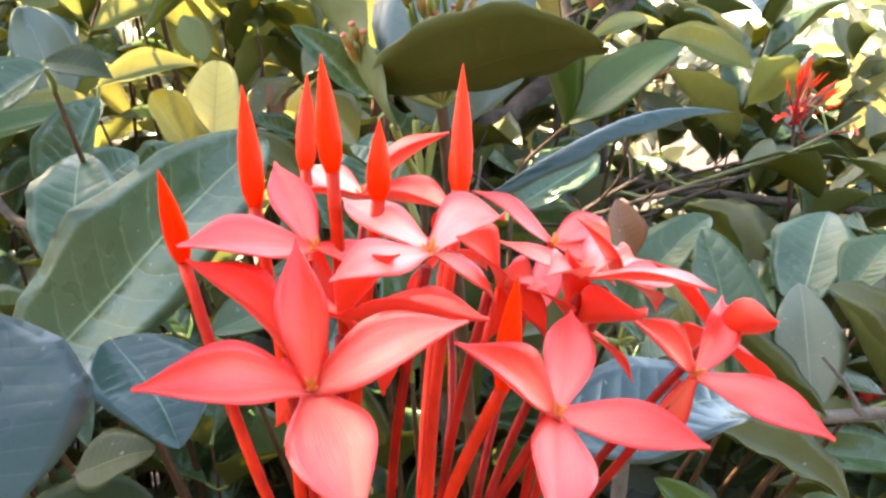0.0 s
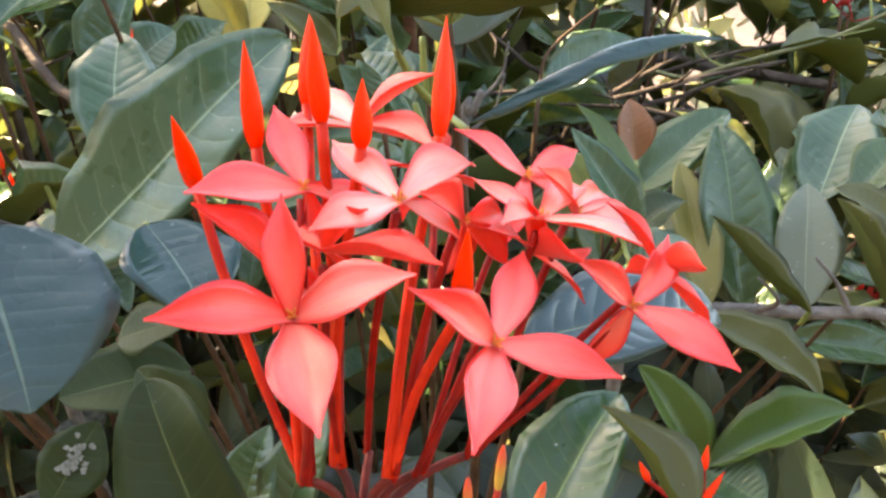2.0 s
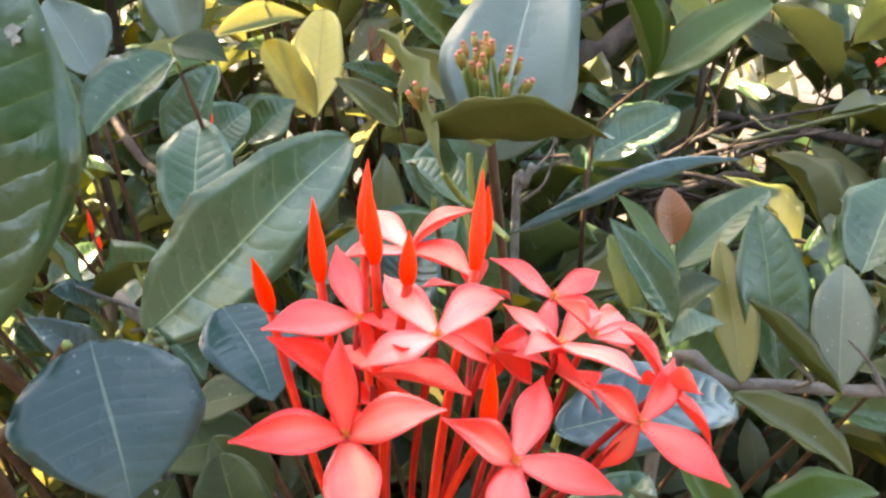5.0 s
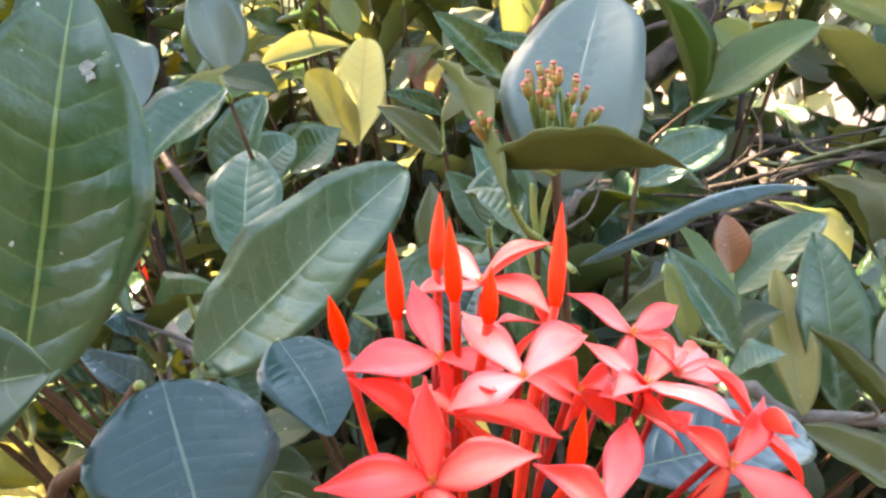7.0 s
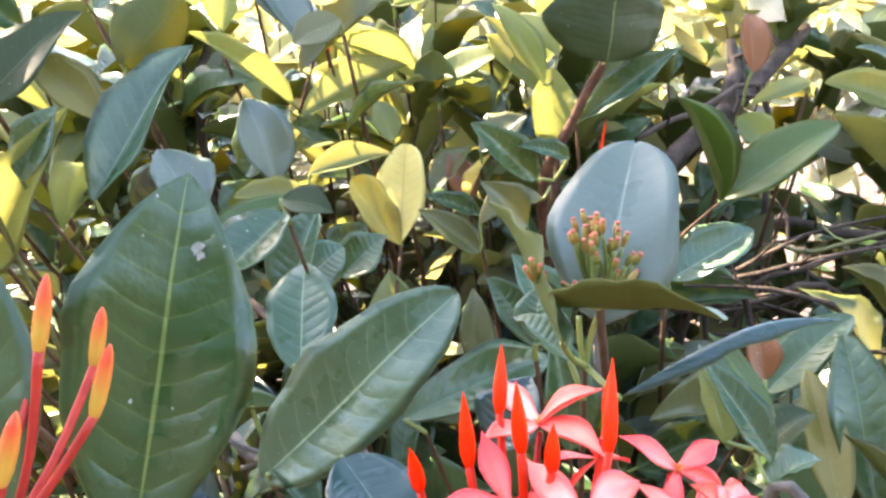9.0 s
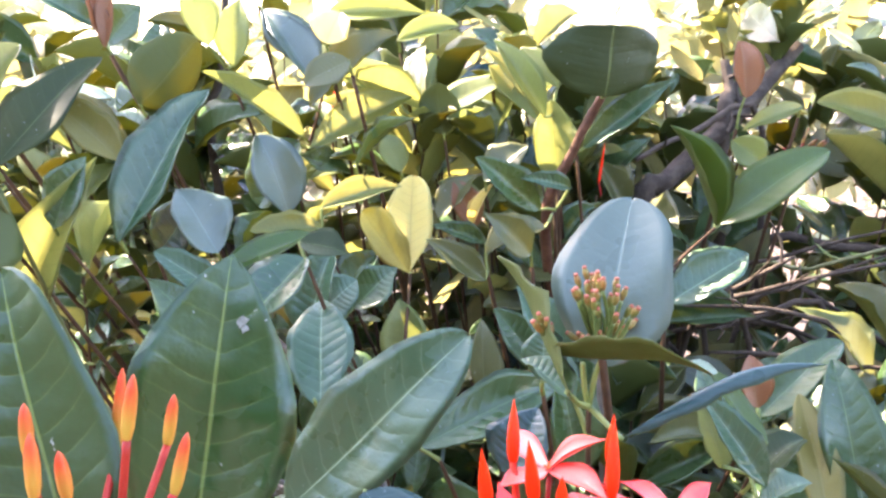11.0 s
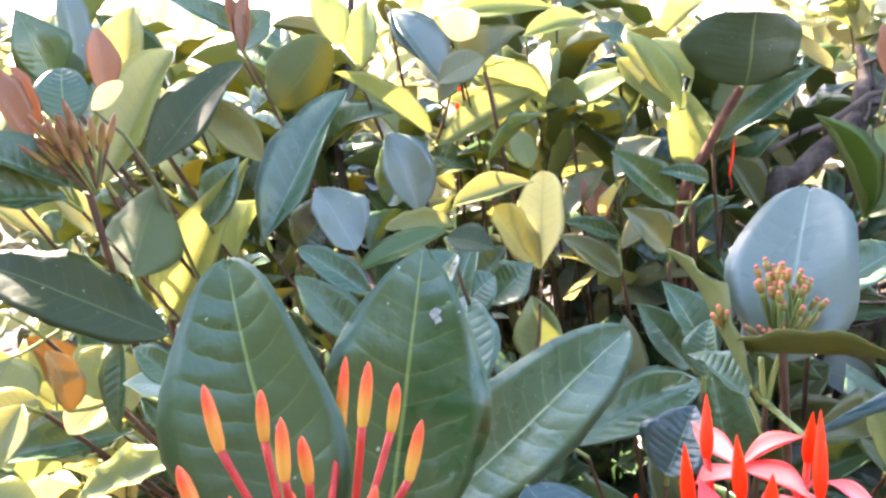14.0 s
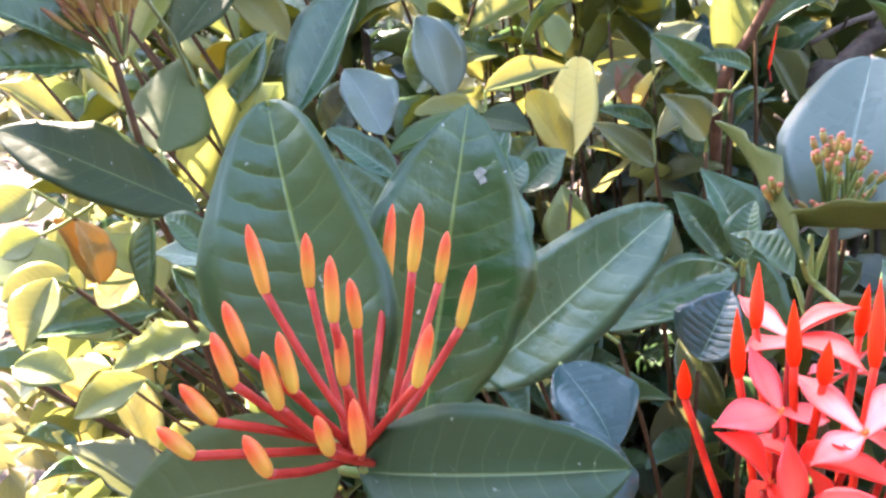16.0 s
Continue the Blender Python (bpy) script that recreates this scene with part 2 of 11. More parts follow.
# dark olive skin: for shaded and backlit leaves the shade is in its colour
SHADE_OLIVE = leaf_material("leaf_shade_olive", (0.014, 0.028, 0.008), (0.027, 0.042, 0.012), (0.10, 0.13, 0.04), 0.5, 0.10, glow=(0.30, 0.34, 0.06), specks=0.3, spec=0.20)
# dark green for the low front leaf, with shade put into the colour
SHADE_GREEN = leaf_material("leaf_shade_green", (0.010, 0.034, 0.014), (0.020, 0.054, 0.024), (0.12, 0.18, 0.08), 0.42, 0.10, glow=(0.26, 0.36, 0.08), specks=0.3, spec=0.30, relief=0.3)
YELLOW_OLIVE = leaf_material("leaf_yellow_olive", (0.13, 0.125, 0.030), (0.20, 0.175, 0.048), (0.28, 0.26, 0.10), 0.45, 0.22, glow=(0.50, 0.44, 0.10), specks=0.5, spec=0.3)
GREY_OLIVE = leaf_material("leaf_grey_olive", (0.085, 0.105, 0.062), (0.135, 0.150, 0.090), (0.26, 0.28, 0.16), 0.40, 0.18, glow=(0.40, 0.42, 0.14), specks=0.5, spec=0.5)
TAN = leaf_material("leaf_tan", (0.19, 0.112, 0.030), (0.28, 0.165, 0.048), (0.38, 0.26, 0.10), 0.45, 0.26, glow=(0.60, 0.38, 0.08), specks=0.4, spec=0.3)
# darker copy of the yellow skin; one leaf's shade is put into it
YELLOW_SHADED = leaf_material("leaf_yellow_shaded", (0.42, 0.33, 0.085), (0.54, 0.45, 0.13), (0.40, 0.30, 0.10), 0.45, 0.30, glow=(0.85, 0.72, 0.24), specks=0.4, spec=0.3)
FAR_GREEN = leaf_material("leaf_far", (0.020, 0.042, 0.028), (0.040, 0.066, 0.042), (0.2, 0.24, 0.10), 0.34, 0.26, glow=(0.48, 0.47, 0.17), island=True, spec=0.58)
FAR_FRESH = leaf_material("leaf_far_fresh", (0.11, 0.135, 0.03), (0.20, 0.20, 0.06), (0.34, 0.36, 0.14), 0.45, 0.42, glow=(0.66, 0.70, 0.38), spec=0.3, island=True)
CROWN = leaf_material("leaf_crown", (0.03, 0.07, 0.02), (0.05, 0.10, 0.03), (0.1, 0.15, 0.05), 0.45, 0.12, glow=(0.2, 0.3, 0.03), island=True)
PETAL = gradient_material("petal_coral", (0.96, 0.19, 0.13), (0.92, 0.032, 0.018), (0.89, 0.008, 0.004), 0.34, (0.99, 0.045, 0.02), 0.32, 0.15, 0.90, spec=0.6, sheen=0.38)
# coral petal copy with the sky's pale sheen put into its colour
PETAL_SKYLIT = gradient_material("petal_skylit", (0.98, 0.43, 0.32), (0.95, 0.11, 0.062), (0.91, 0.016, 0.008), 0.34, (0.99, 0.10, 0.05), 0.30, 0.30, 1.0, spec=0.55, sheen=0.24)
PETAL_DEEP = gradient_material("petal_red", (0.90, 0.06, 0.015), (0.92, 0.05, 0.03), (0.88, 0.03, 0.02), 0.4, (0.95, 0.05, 0.02), 0.3)
BUD = gradient_material("bud_scarlet", (0.88, 0.030, 0.003), (0.93, 0.045, 0.004), (0.95, 0.10, 0.005), 0.42, (0.98, 0.07, 0.005), 0.3, spec=0.22, sheen=0.0)
YOUNG_BUD = gradient_material("bud_amber", (0.50, 0.32, 0.05), (0.60, 0.055, 0.02), (0.58, 0.22, 0.045), 0.40, (0.8, 0.3, 0.05), 0.2, 0.22, 0.85, spec=0.3, sheen=0.0)
STALK_RED = plain_material("stalk_red", (0.15, 0.004, 0.003), (0.36, 0.009, 0.004), 120.0, 0.42, 0.2, 0.0004, 0.15)
STALK_SCARLET = plain_material("stalk_scarlet", (0.42, 0.014, 0.005), (0.70, 0.032, 0.008), 120.0, 0.42, 0.2, 0.0004, 0.15)
STALK_MAROON = plain_material("stalk_maroon", (0.060, 0.012, 0.008), (0.15, 0.016, 0.010), 120.0, 0.5, 0.3, 0.0005, 0.15)
STALK_YOUNG = plain_material("stalk_coral", (0.28, 0.016, 0.012), (0.44, 0.036, 0.020), 140.0, 0.45, 0.2, 0.0004, 0.25)
STALK_GREEN = plain_material("stalk_green", (0.12, 0.17, 0.04), (0.20, 0.22, 0.06), 120.0, 0.5, 0.3, 0.0005)
STALK_OLIVE = plain_material("stalk_olive", (0.060, 0.075, 0.022), (0.11, 0.115, 0.040), 110.0, 0.55, 0.4, 0.0006)
FRUIT = plain_material("calyx_olive", (0.17, 0.20, 0.04), (0.34, 0.15, 0.045), 160.0, 0.45, 0.3, 0.0005)
FRUIT_TIP = plain_material("calyx_tip", (0.26, 0.045, 0.02), (0.40, 0.11, 0.04), 220.0, 0.5, 0.3, 0.0005)
STAMEN = plain_material("stamen_yellow", (0.80, 0.20, 0.05), (0.85, 0.32, 0.07), 200.0, 0.5, 0.2, 0.0003)
BARK = plain_material("bark_grey", (0.035, 0.026, 0.020), (0.10, 0.076, 0.058), 45.0, 0.85, 0.8, 0.0025, 0.15)
BARK_PALE = plain_material("bark_pale", (0.09, 0.078, 0.065), (0.20, 0.18, 0.155), 90.0, 0.8, 0.8, 0.002)
TWIG = plain_material("twig_brown", (0.042, 0.022, 0.012), (0.09, 0.05, 0.026), 70.0, 0.75, 0.5, 0.001, 0.15)
TWIG_RED = plain_material("twig_red_brown", (0.060, 0.022, 0.012), (0.14, 0.062, 0.034), 90.0, 0.65, 0.6, 0.001, 0.25)
SOIL = plain_material("soil_sand", (0.036, 0.029, 0.026), (0.115, 0.088, 0.078), 5.0, 0.95, 0.8, 0.02, 0.15)
LITTER = plain_material("dry_leaf", (0.10, 0.055, 0.03), (0.24, 0.19, 0.10), 12.0, 0.8, 0.5, 0.002, 0.3, (0.4, 0.30, 0.12), 0.15)
LICHEN = plain_material("bark_lichen", (0.022, 0.022, 0.016), (0.15, 0.16, 0.13), 160.0, 0.9, 0.9, 0.002, 0.1)
BROWN_BUD = gradient_material("bud_brown", (0.26, 0.20, 0.05), (0.15, 0.052, 0.022), (0.26, 0.14, 0.04), 0.5, (0.5, 0.28, 0.06), 0.15, spec=0.25, sheen=0.0)
WALL = plain_material("wall_weathered", (0.07, 0.075, 0.06), (0.13, 0.13, 0.11), 3.0, 0.95, 0.5, 0.004, 0.1)


# ---- builders ----
def mesh_from(name, verts, faces, uvs, materials, which=None, smooth=True):
    me = bpy.data.meshes.new(name)
    me.from_pydata([tuple(v) for v in verts], [], faces)
    layer = me.uv_layers.new(name="UVMap")
    flat = np.zeros(len(me.loops), dtype=np.int32)
    me.loops.foreach_get("vertex_index", flat)
    layer.data.foreach_set("uv", np.asarray(uvs, dtype=np.float32)[flat].ravel())
    for m in materials:
        me.materials.append(m)
    if which is not None:
        me.polygons.foreach_set("material_index", np.asarray(which, dtype=np.int32))
    if smooth:
        me.polygons.foreach_set("use_smooth", np.ones(len(me.polygons), dtype=bool))
    me.update()
    return me


def thing(name, at, label, category, group="", kind=""):
    ob = new(name)
    ob.empty_display_size = 0.01
    ob.matrix_world = Matrix.Translation(at)
    return tagged(ob, label, category, group, kind)


def part(name, mesh, parent, matrix=None, label=""):
    """Links a mesh as one object under a thing or a part, at a pose in the world."""
    ob = new(name, mesh)
    ob.parent = parent
    up = Matrix.Identity(4)
    chain = parent
    while chain is not None:
        up = chain.matrix_basis @ up
        chain = chain.parent
    ob.matrix_basis = up.inverted() @ (matrix if matrix is not None else Matrix.Identity(4))
    if label:
        tagged(ob, label)
    return ob


LEAF_CACHE = {}


# where a blade is widest, and how full it is towards its base and its tip
OUTLINES = {"oval": (0.49, 0.61, 0.70), "long": (0.45, 0.80, 0.98), "round": (0.50, 0.52, 0.52), "acute": (0.48, 0.56, 0.66), "tipped": (0.45, 0.58, 0.92), "lance": (0.40, 0.78, 1.20), "spoon": (0.64, 0.95, 0.50), "square": (0.55, 0.34, 0.26)}


def leaf_outline(u, shape):
    """Half width at u along the blade, 1 at its widest."""
    if not 0 < u < 1:
        return 0.0
    peak, low, high = OUTLINES[shape]
    if u < peak:
        return math.sin(0.5 * math.pi * u / peak) ** low
    return math.cos(0.5 * math.pi * (u - peak) / (1 - peak)) ** high


def leaf_mesh(shape, bend, fold, wave, skin, under, seed=0, nu=16, nv=4):
    """A leaf blade 1 long on +Y and 1 wide, top to +Z, of two skins with a rim; base and tip stay on the axis."""
    key = (shape, bend, fold, wave, skin.name, under.name, seed)
    if key in LEAF_CACHE:
        return LEAF_CACHE[key]
    r = random.Random(seed * 77 + 5)
    ph, ph2 = r.uniform(0, 6.3), r.uniform(0, 6.3)
    lean, droop = r.uniform(-0.04, 0.04), r.uniform(-0.25, 0.55)
    fold *= r.uniform(0.8, 2.4)
    crimp = r.uniform(0.0, 0.035)
    verts, uvs = [], []
    cols = 2 * nv + 1
    for i in range(nu + 1):
        u = i / nu
        u = 0.5 - 0.5 * math.cos(math.pi * u) * (0.92 + 0.08 * abs(math.cos(math.pi * u)))
        u = min(1, max(0, u))
        h = leaf_outline(u, shape) * 0.5 if 0 < i < nu else 0.010
        for j in range(cols):
            s = (j - nv) / nv
            edge = 1 + wave * 0.35 * math.sin(9 * u + ph + (2 if s > 0 else 0)) * abs(s)
            x = s * h * edge + lean * math.sin(math.pi * u)
            z = bend * 4 * u * (1 - u) + fold * abs(s) ** 1.5 * h - droop * max(0.0, u - 0.55) ** 2
            z += wave * 0.17 * math.sin(7.5 * u + ph2 + (2.2 if s > 0 else 0)) * s * s * math.sin(math.pi * u)
            z -= 0.012 * math.exp(-(s / 0.16) ** 2) * math.sin(math.pi * u)
            z += droop * 0.2025 * u * u + crimp * math.sin(21 * u + ph + 1.3 * (s > 0)) * abs(s) ** 2.5 * math.sin(math.pi * u)
            y = u + 0.02 * math.sin(5 * u + ph) * s * s
            verts.append((x, y, z))
            uvs.append((0.5 + 0.5 * s, u))
    n = len(verts)
    t = 0.0035
    verts += [(x, y, z - t) for x, y, z in verts]
    uvs += uvs
    faces, which = [], []
    for i in range(nu):
        for j in range(cols - 1):
            a = i * cols + j
            faces.append((a, a + 1, a + cols + 1, a + cols))
            which.append(0)
            faces.append((n + a, n + a + cols, n + a + cols + 1, n + a + 1))
            which.append(1)
        for a, b in ((i * cols, (i + 1) * cols), ((i + 1) * cols + cols - 1, i * cols + cols - 1)):
            faces.append((a, b, n + b, n + a))
            which.append(1)
    for k in range(cols - 1):
        a, b = k, k + 1
        faces.append((a, n + a, n + b, b))
        which.append(1)
        a, b = nu * cols + k, nu * cols + k + 1
        faces.append((a, b, n + b, n + a))
        which.append(1)
    me = mesh_from("leaf", verts, faces, uvs, [skin, under], which)
    LEAF_CACHE[key] = me
    return me


def leaf_pose(base, tip, width, facing):
    """The pose that puts a unit leaf between base and tip, its top towards facing."""
    base, tip = Vector(base), Vector(tip)
    y = tip - base
    length = y.length
    y.normalize()
    z = Vector(facing)
    z = z - y * z.dot(y)
    if z.length < 1e-5:
        z = y.orthogonal()
    z.normalize()
    x = y.cross(z)
    m = Matrix.Identity(4)
    for i in range(3):
        m[i][0], m[i][1], m[i][2], m[i][3] = x[i] * width, y[i] * length, z[i] * length, base[i]
    return m


def tube_mesh(name, points, radii, material, sides=8, rough=0.0, seed=0):
    """A tapering round stem through the points."""
    r = random.Random(seed)
    pts = [Vector(p) for p in points]
    # smooth the run
    fine, rad = [], []
    for i in range(len(pts) - 1):
        p0, p1 = pts[max(0, i - 1)], pts[i]
        p2, p3 = pts[i + 1], pts[min(len(pts) - 1, i + 2)]
        for k in range(4):
            t = k / 4
            fine.append(0.5 * ((2 * p1) + (p2 - p0) * t + (2 * p0 - 5 * p1 + 4 * p2 - p3) * t * t + (3 * p1 - p0 - 3 * p2 + p3) * t ** 3))
            rad.append(radii[i] * (1 - t) + radii[i + 1] * t)
    fine.append(pts[-1])
    rad.append(radii[-1])
    verts, uvs, faces = [], [], []
    side = (fine[1] - fine[0]).orthogonal().normalized()
    for i, p in enumerate(fine):
        d = (fine[min(i + 1, len(fine) - 1)] - fine[max(i - 1, 0)]).normalized()
        side = (side - d * side.dot(d)).normalized()
        up = d.cross(side)
        for k in range(sides):
            a = 2 * math.pi * k / sides
            rr = rad[i] * (1 + rough * r.uniform(-1, 1))
            verts.append(p + (side * math.cos(a) + up * math.sin(a)) * rr)
            uvs.append((k / sides, i / (len(fine) - 1)))
    for i in range(len(fine) - 1):
        for k in range(sides):
            a, b = i * sides + k, i * sides + (k + 1) % sides
            faces.append((a, b, b + sides, a + sides))
    faces.append(tuple(range(sides - 1, -1, -1)))
    faces.append(tuple((len(fine) - 1) * sides + k for k in range(sides)))
    return mesh_from(name, verts, faces, uvs, [material])


def lathe_mesh(name, profile, material, sides=10, squash=0.0):
    """A turned body on +Z from (height, radius) pairs, height 0 to 1; slightly four-sided with squash."""
    verts, uvs, faces = [], [], []
    for i, (h, r) in enumerate(profile):
        for k in range(sides):
            a = 2 * math.pi * k / sides
            rr = r * (1 + squash * math.cos(4 * a))
            verts.append((rr * math.cos(a), rr * math.sin(a), h))
            uvs.append((k / sides, h))
    for i in range(len(profile) - 1):
        for k in range(sides):
            a, b = i * sides + k, i * sides + (k + 1) % sides
            faces.append((a, b, b + sides, a + sides))
    faces.append(tuple(range(sides - 1, -1, -1)))
    faces.append(tuple((len(profile) - 1) * sides + k for k in range(sides)))
    return mesh_from(name, verts, faces, uvs, [material])


def axis_pose(base, tip, thick=None):
    """Pose that lays +Z of a unit body from base to tip; thick scales it across."""
    base, tip = Vector(base), Vector(tip)
    z = tip - base
    length = z.length
    z.normalize()
    x = z.orthogonal().normalized()
    y = z.cross(x)
    w = thick if thick else length
    m = Matrix.Identity(4)
    for i in range(3):
        m[i][0], m[i][1], m[i][2], m[i][3] = x[i] * w, y[i] * w, z[i] * length, base[i]
    return m


def petal_mesh(seed, material):
    """A pointed petal 1 long on +Y: a narrow claw, a broad blade and a drawn-out tip, hollowed and a little twisted."""
    r = random.Random(seed)
    nu, nv = 16, 4
    cup, twist = r.uniform(0.10, 0.55), r.uniform(-0.35, 0.35)
    sway, curl, ripple = r.uniform(-0.05, 0.05), r.uniform(-0.10, 0.14), r.uniform(0.0, 0.02)
    arch = r.uniform(0.01, 0.09)
    wide, peak = r.uniform(0.140, 0.172), r.uniform(0.95, 1.15)
    one_side = r.uniform(-0.12, 0.12)
    verts, uvs, faces = [], [], []
    cols = 2 * nv + 1
    for i in range(nu + 1):
        u = i / nu
        w = 0.050 * (1 - u) + wide * math.sin(math.pi * u ** peak) ** 1.32
        if i == nu:
            w = 0.008
        for j in range(cols):
            s = (j - nv) / nv
            a = twist * (u - 0.3)
            x, z = s * w * (1 + one_side * (1 if s > 0 else -1)), cup * w * s * s * 1.5 - 0.012 * math.exp(-(s / 0.25) ** 2) * math.sin(math.pi * u)
            x, z = x * math.cos(a) - z * math.sin(a), x * math.sin(a) + z * math.cos(a)
            x += sway * math.sin(math.pi * u)
            z += arch * math.sin(math.pi * u) + ripple * s * math.sin(9 * u + 2 * s) - curl * max(0.0, u - 0.55) * (1 - u) * 2
            verts.append((x, u, z))
            uvs.append((0.5 + 0.5 * s, u))
    n = len(verts)
    verts += [(x, y, z - 0.012) for x, y, z in verts]
    uvs += uvs
    for i in range(nu):
        for j in range(cols - 1):
            a = i * cols + j
            faces.append((a, a + 1, a + cols + 1, a + cols))
            faces.append((n + a, n + a + cols, n + a + cols + 1, n + a + 1))
        for a, b in ((i * cols, (i + 1) * cols), ((i + 1) * cols + cols - 1, i * cols + cols - 1)):
            faces.append((a, b, n + b, n + a))
    return mesh_from("petal", verts, faces, uvs, [material])


PETALS = [petal_mesh(k, PETAL) for k in range(9)]
PETALS_SKYLIT = [petal_mesh(k, PETAL_SKYLIT) for k in range(9)]
PETALS_DEEP = [petal_mesh(k + 20, PETAL_DEEP) for k in range(4)]
BUD_SHAPE = [(0, 0.052), (0.05, 0.078), (0.16, 0.110), (0.36, 0.117), (0.55, 0.097), (0.75, 0.062), (0.92, 0.022), (1.0, 0.004)]
BUD_MESH = lathe_mesh("bud", BUD_SHAPE, BUD, 12, 0.06)
YOUNG_MESH = lathe_mesh("bud", [(0, 0.075), (0.05, 0.11), (0.2, 0.145), (0.5, 0.155), (0.75, 0.13), (0.9, 0.085), (1.0, 0.02)], YOUNG_BUD, 12, 0.06)
CALYX_MESH = lathe_mesh("berry", [(0, 0.06), (0.2, 0.15), (0.55, 0.22), (0.85, 0.19), (1.0, 0.12)], FRUIT, 9)
CALYX_TIP = lathe_mesh("calyx", [(0, 0.12), (0.3, 0.17), (0.7, 0.19), (0.9, 0.12), (1.0, 0.05)], FRUIT_TIP, 8)
BROWN_MESH = lathe_mesh("bud", [(0, 0.09), (0.1, 0.13), (0.4, 0.16), (0.75, 0.13), (0.92, 0.07), (1.0, 0.02)], BROWN_BUD, 9)
STAMEN_MESH = lathe_mesh("stamen", [(0, 0.10), (0.4, 0.12), (0.8, 0.10), (1.0, 0.03)], STAMEN, 6)


def stalk(parent, a, b, r0, r1, material, bow=0.06, seed=0, name="stalk"):
    r = random.Random(seed)
    a, b = Vector(a), Vector(b)
    d = b - a
    off = d.orthogonal().normalized()
    off.rotate(Matrix.Rotation(r.uniform(0, 6.28), 3, d.normalized()))
    mid = (a + b) / 2 + off * d.length * bow * r.uniform(0.3, 1)
    return part(name, tube_mesh(name, [a, mid, b], [r0, (r0 + r1) / 2, r1], material, 7), parent)


def star_tips(centre, normal, spin, size, cup, seed):
    """Four petal tips spread evenly round a flower's mouth."""
    r = random.Random(seed)
    n = Vector(normal).normalized()
    a = n.cross(Vector((1, 0.03, 0.02))).normalized()
    b = n.cross(a)
    turns = [spin + k * math.pi / 2 + r.uniform(-0.08, 0.08) for k in range(4)]
    return [Vector(centre) + (a * math.cos(th) + b * math.sin(th) + n * (cup + r.uniform(-0.06, 0.06))) * size * r.uniform(0.95, 1.06) for th in turns]


def flower(head, foot, centre, tips, deep=False, seed=0):
    """One open flower: tube from the foot of the head, four petals to the given tips and the stamens at its mouth."""
    r = random.Random(seed)
    c = Vector(centre)
    d = [Vector(t) - c for t in tips]
    n = sum((d[k].cross(d[(k + 1) % 4]) for k in range(4)), Vector()).normalized()
    rise = c - Vector(foot)
    out = Vector((rise.x, min(rise.y, 0.0) - 0.022, rise.z)).normalized()  # flowers turn to the open side of the shrub
    if n.dot(out) < 0:
        n = -n
    n = (n * 0.6 + out).normalized()
    tube = stalk(head, foot, c - n * 0.004, 0.0009, 0.0011, STALK_RED, 0.05, seed, "flower")
    # pale flowers face up; their skylight is painted into the petal colour
    stock = {True: PETALS_DEEP, False: PETALS, "pale": PETALS_SKYLIT}[deep]
    for k in range(4):
        part("petal", stock[r.randrange(len(stock))], tube, leaf_pose(c - n * 0.0006, c + d[k], max(d[k].length, 0.018) * r.uniform(0.98, 1.12), n + d[k].normalized() * 0.05))
    for k in range(4):
        e = (d[k].normalized() + d[(k + 1) % 4].normalized() + n * 0.2).normalized()
        part("stamen", STAMEN_MESH, tube, axis_pose(c - n * 0.0003, c + e * 0.0019 + n * 0.0010, 0.0026))
    part("stamen", STAMEN_MESH, tube, axis_pose(c - n * 0.001, c + n * 0.0030, 0.0028))
    return tube


def closed_bud(head, foot, base, tip, thick, mesh, stalk_mat, r=0.0010, seed=0):
    st = stalk(head, foot, base, r, r * 1.15, stalk_mat, 0.05, seed, "bud_stalk")
    part("bud", mesh, st, axis_pose(Vector(base) - (Vector(tip) - Vector(base)) * 0.03, tip, thick))


def fruit(head, foot, base, tip, seed):
    """A small green calyx with a reddish rim on its stalk."""
    st = stalk(head, foot, base, 0.0007, 0.0008, STALK_GREEN, 0.08, seed, "fruit_stalk")
    base, tip = Vector(base), Vector(tip)
    part("berry", CALYX_MESH, st, axis_pose(base, base.lerp(tip, 0.85), 0.0066))
    part("calyx", CALYX_TIP, st, axis_pose(base.lerp(tip, 0.78), tip, 0.0060))


def leaf(parent, base, tip, width, facing, shape="oval", bend=0.05, fold=0.25, wave=0.12, skin=None, under=None, seed=0):
    skin = skin or GREEN
    fold = 0.03 + 0.75 * fold
    under = under or {FRESH: FRESH_UNDER, YELLOW: YELLOW_UNDER, BRONZE: BRONZE, TAN: TAN}.get(skin, UNDER)
    ob = part("leaf", leaf_mesh(shape, bend, fold, wave, skin, under, seed), parent, leaf_pose(base, tip, width, facing))
    return ob


# ---- ground and distance ----
def ground_height(x, y):
    return 0.03 * noise.noise(Vector((x * 0.9, y * 0.9, 0.3))) if abs(x) + abs(y) < 40 else 0.0


steps = [-400, -60, -20, -8, -5, -3.5, -2.5, -1.8, -1.2, -0.8, -0.4, 0, 0.4, 0.8, 1.2, 1.8, 2.5, 3.5, 5, 8, 20, 60, 400]
gv = [(x, y, ground_height(x, y) - 0.03) for y in steps for x in steps]
gn = len(steps)
gf = [(j * gn + i, j * gn + i + 1, (j + 1) * gn + i + 1, (j + 1) * gn + i) for j in range(gn - 1) for i in range(gn - 1)]
ground = new("ground", mesh_from("ground", gv, gf, [(x, y) for x, y, z in gv], [SOIL]))
tagged(ground, "pale sandy soil under and behind the shrub", "ground", kind="structure")


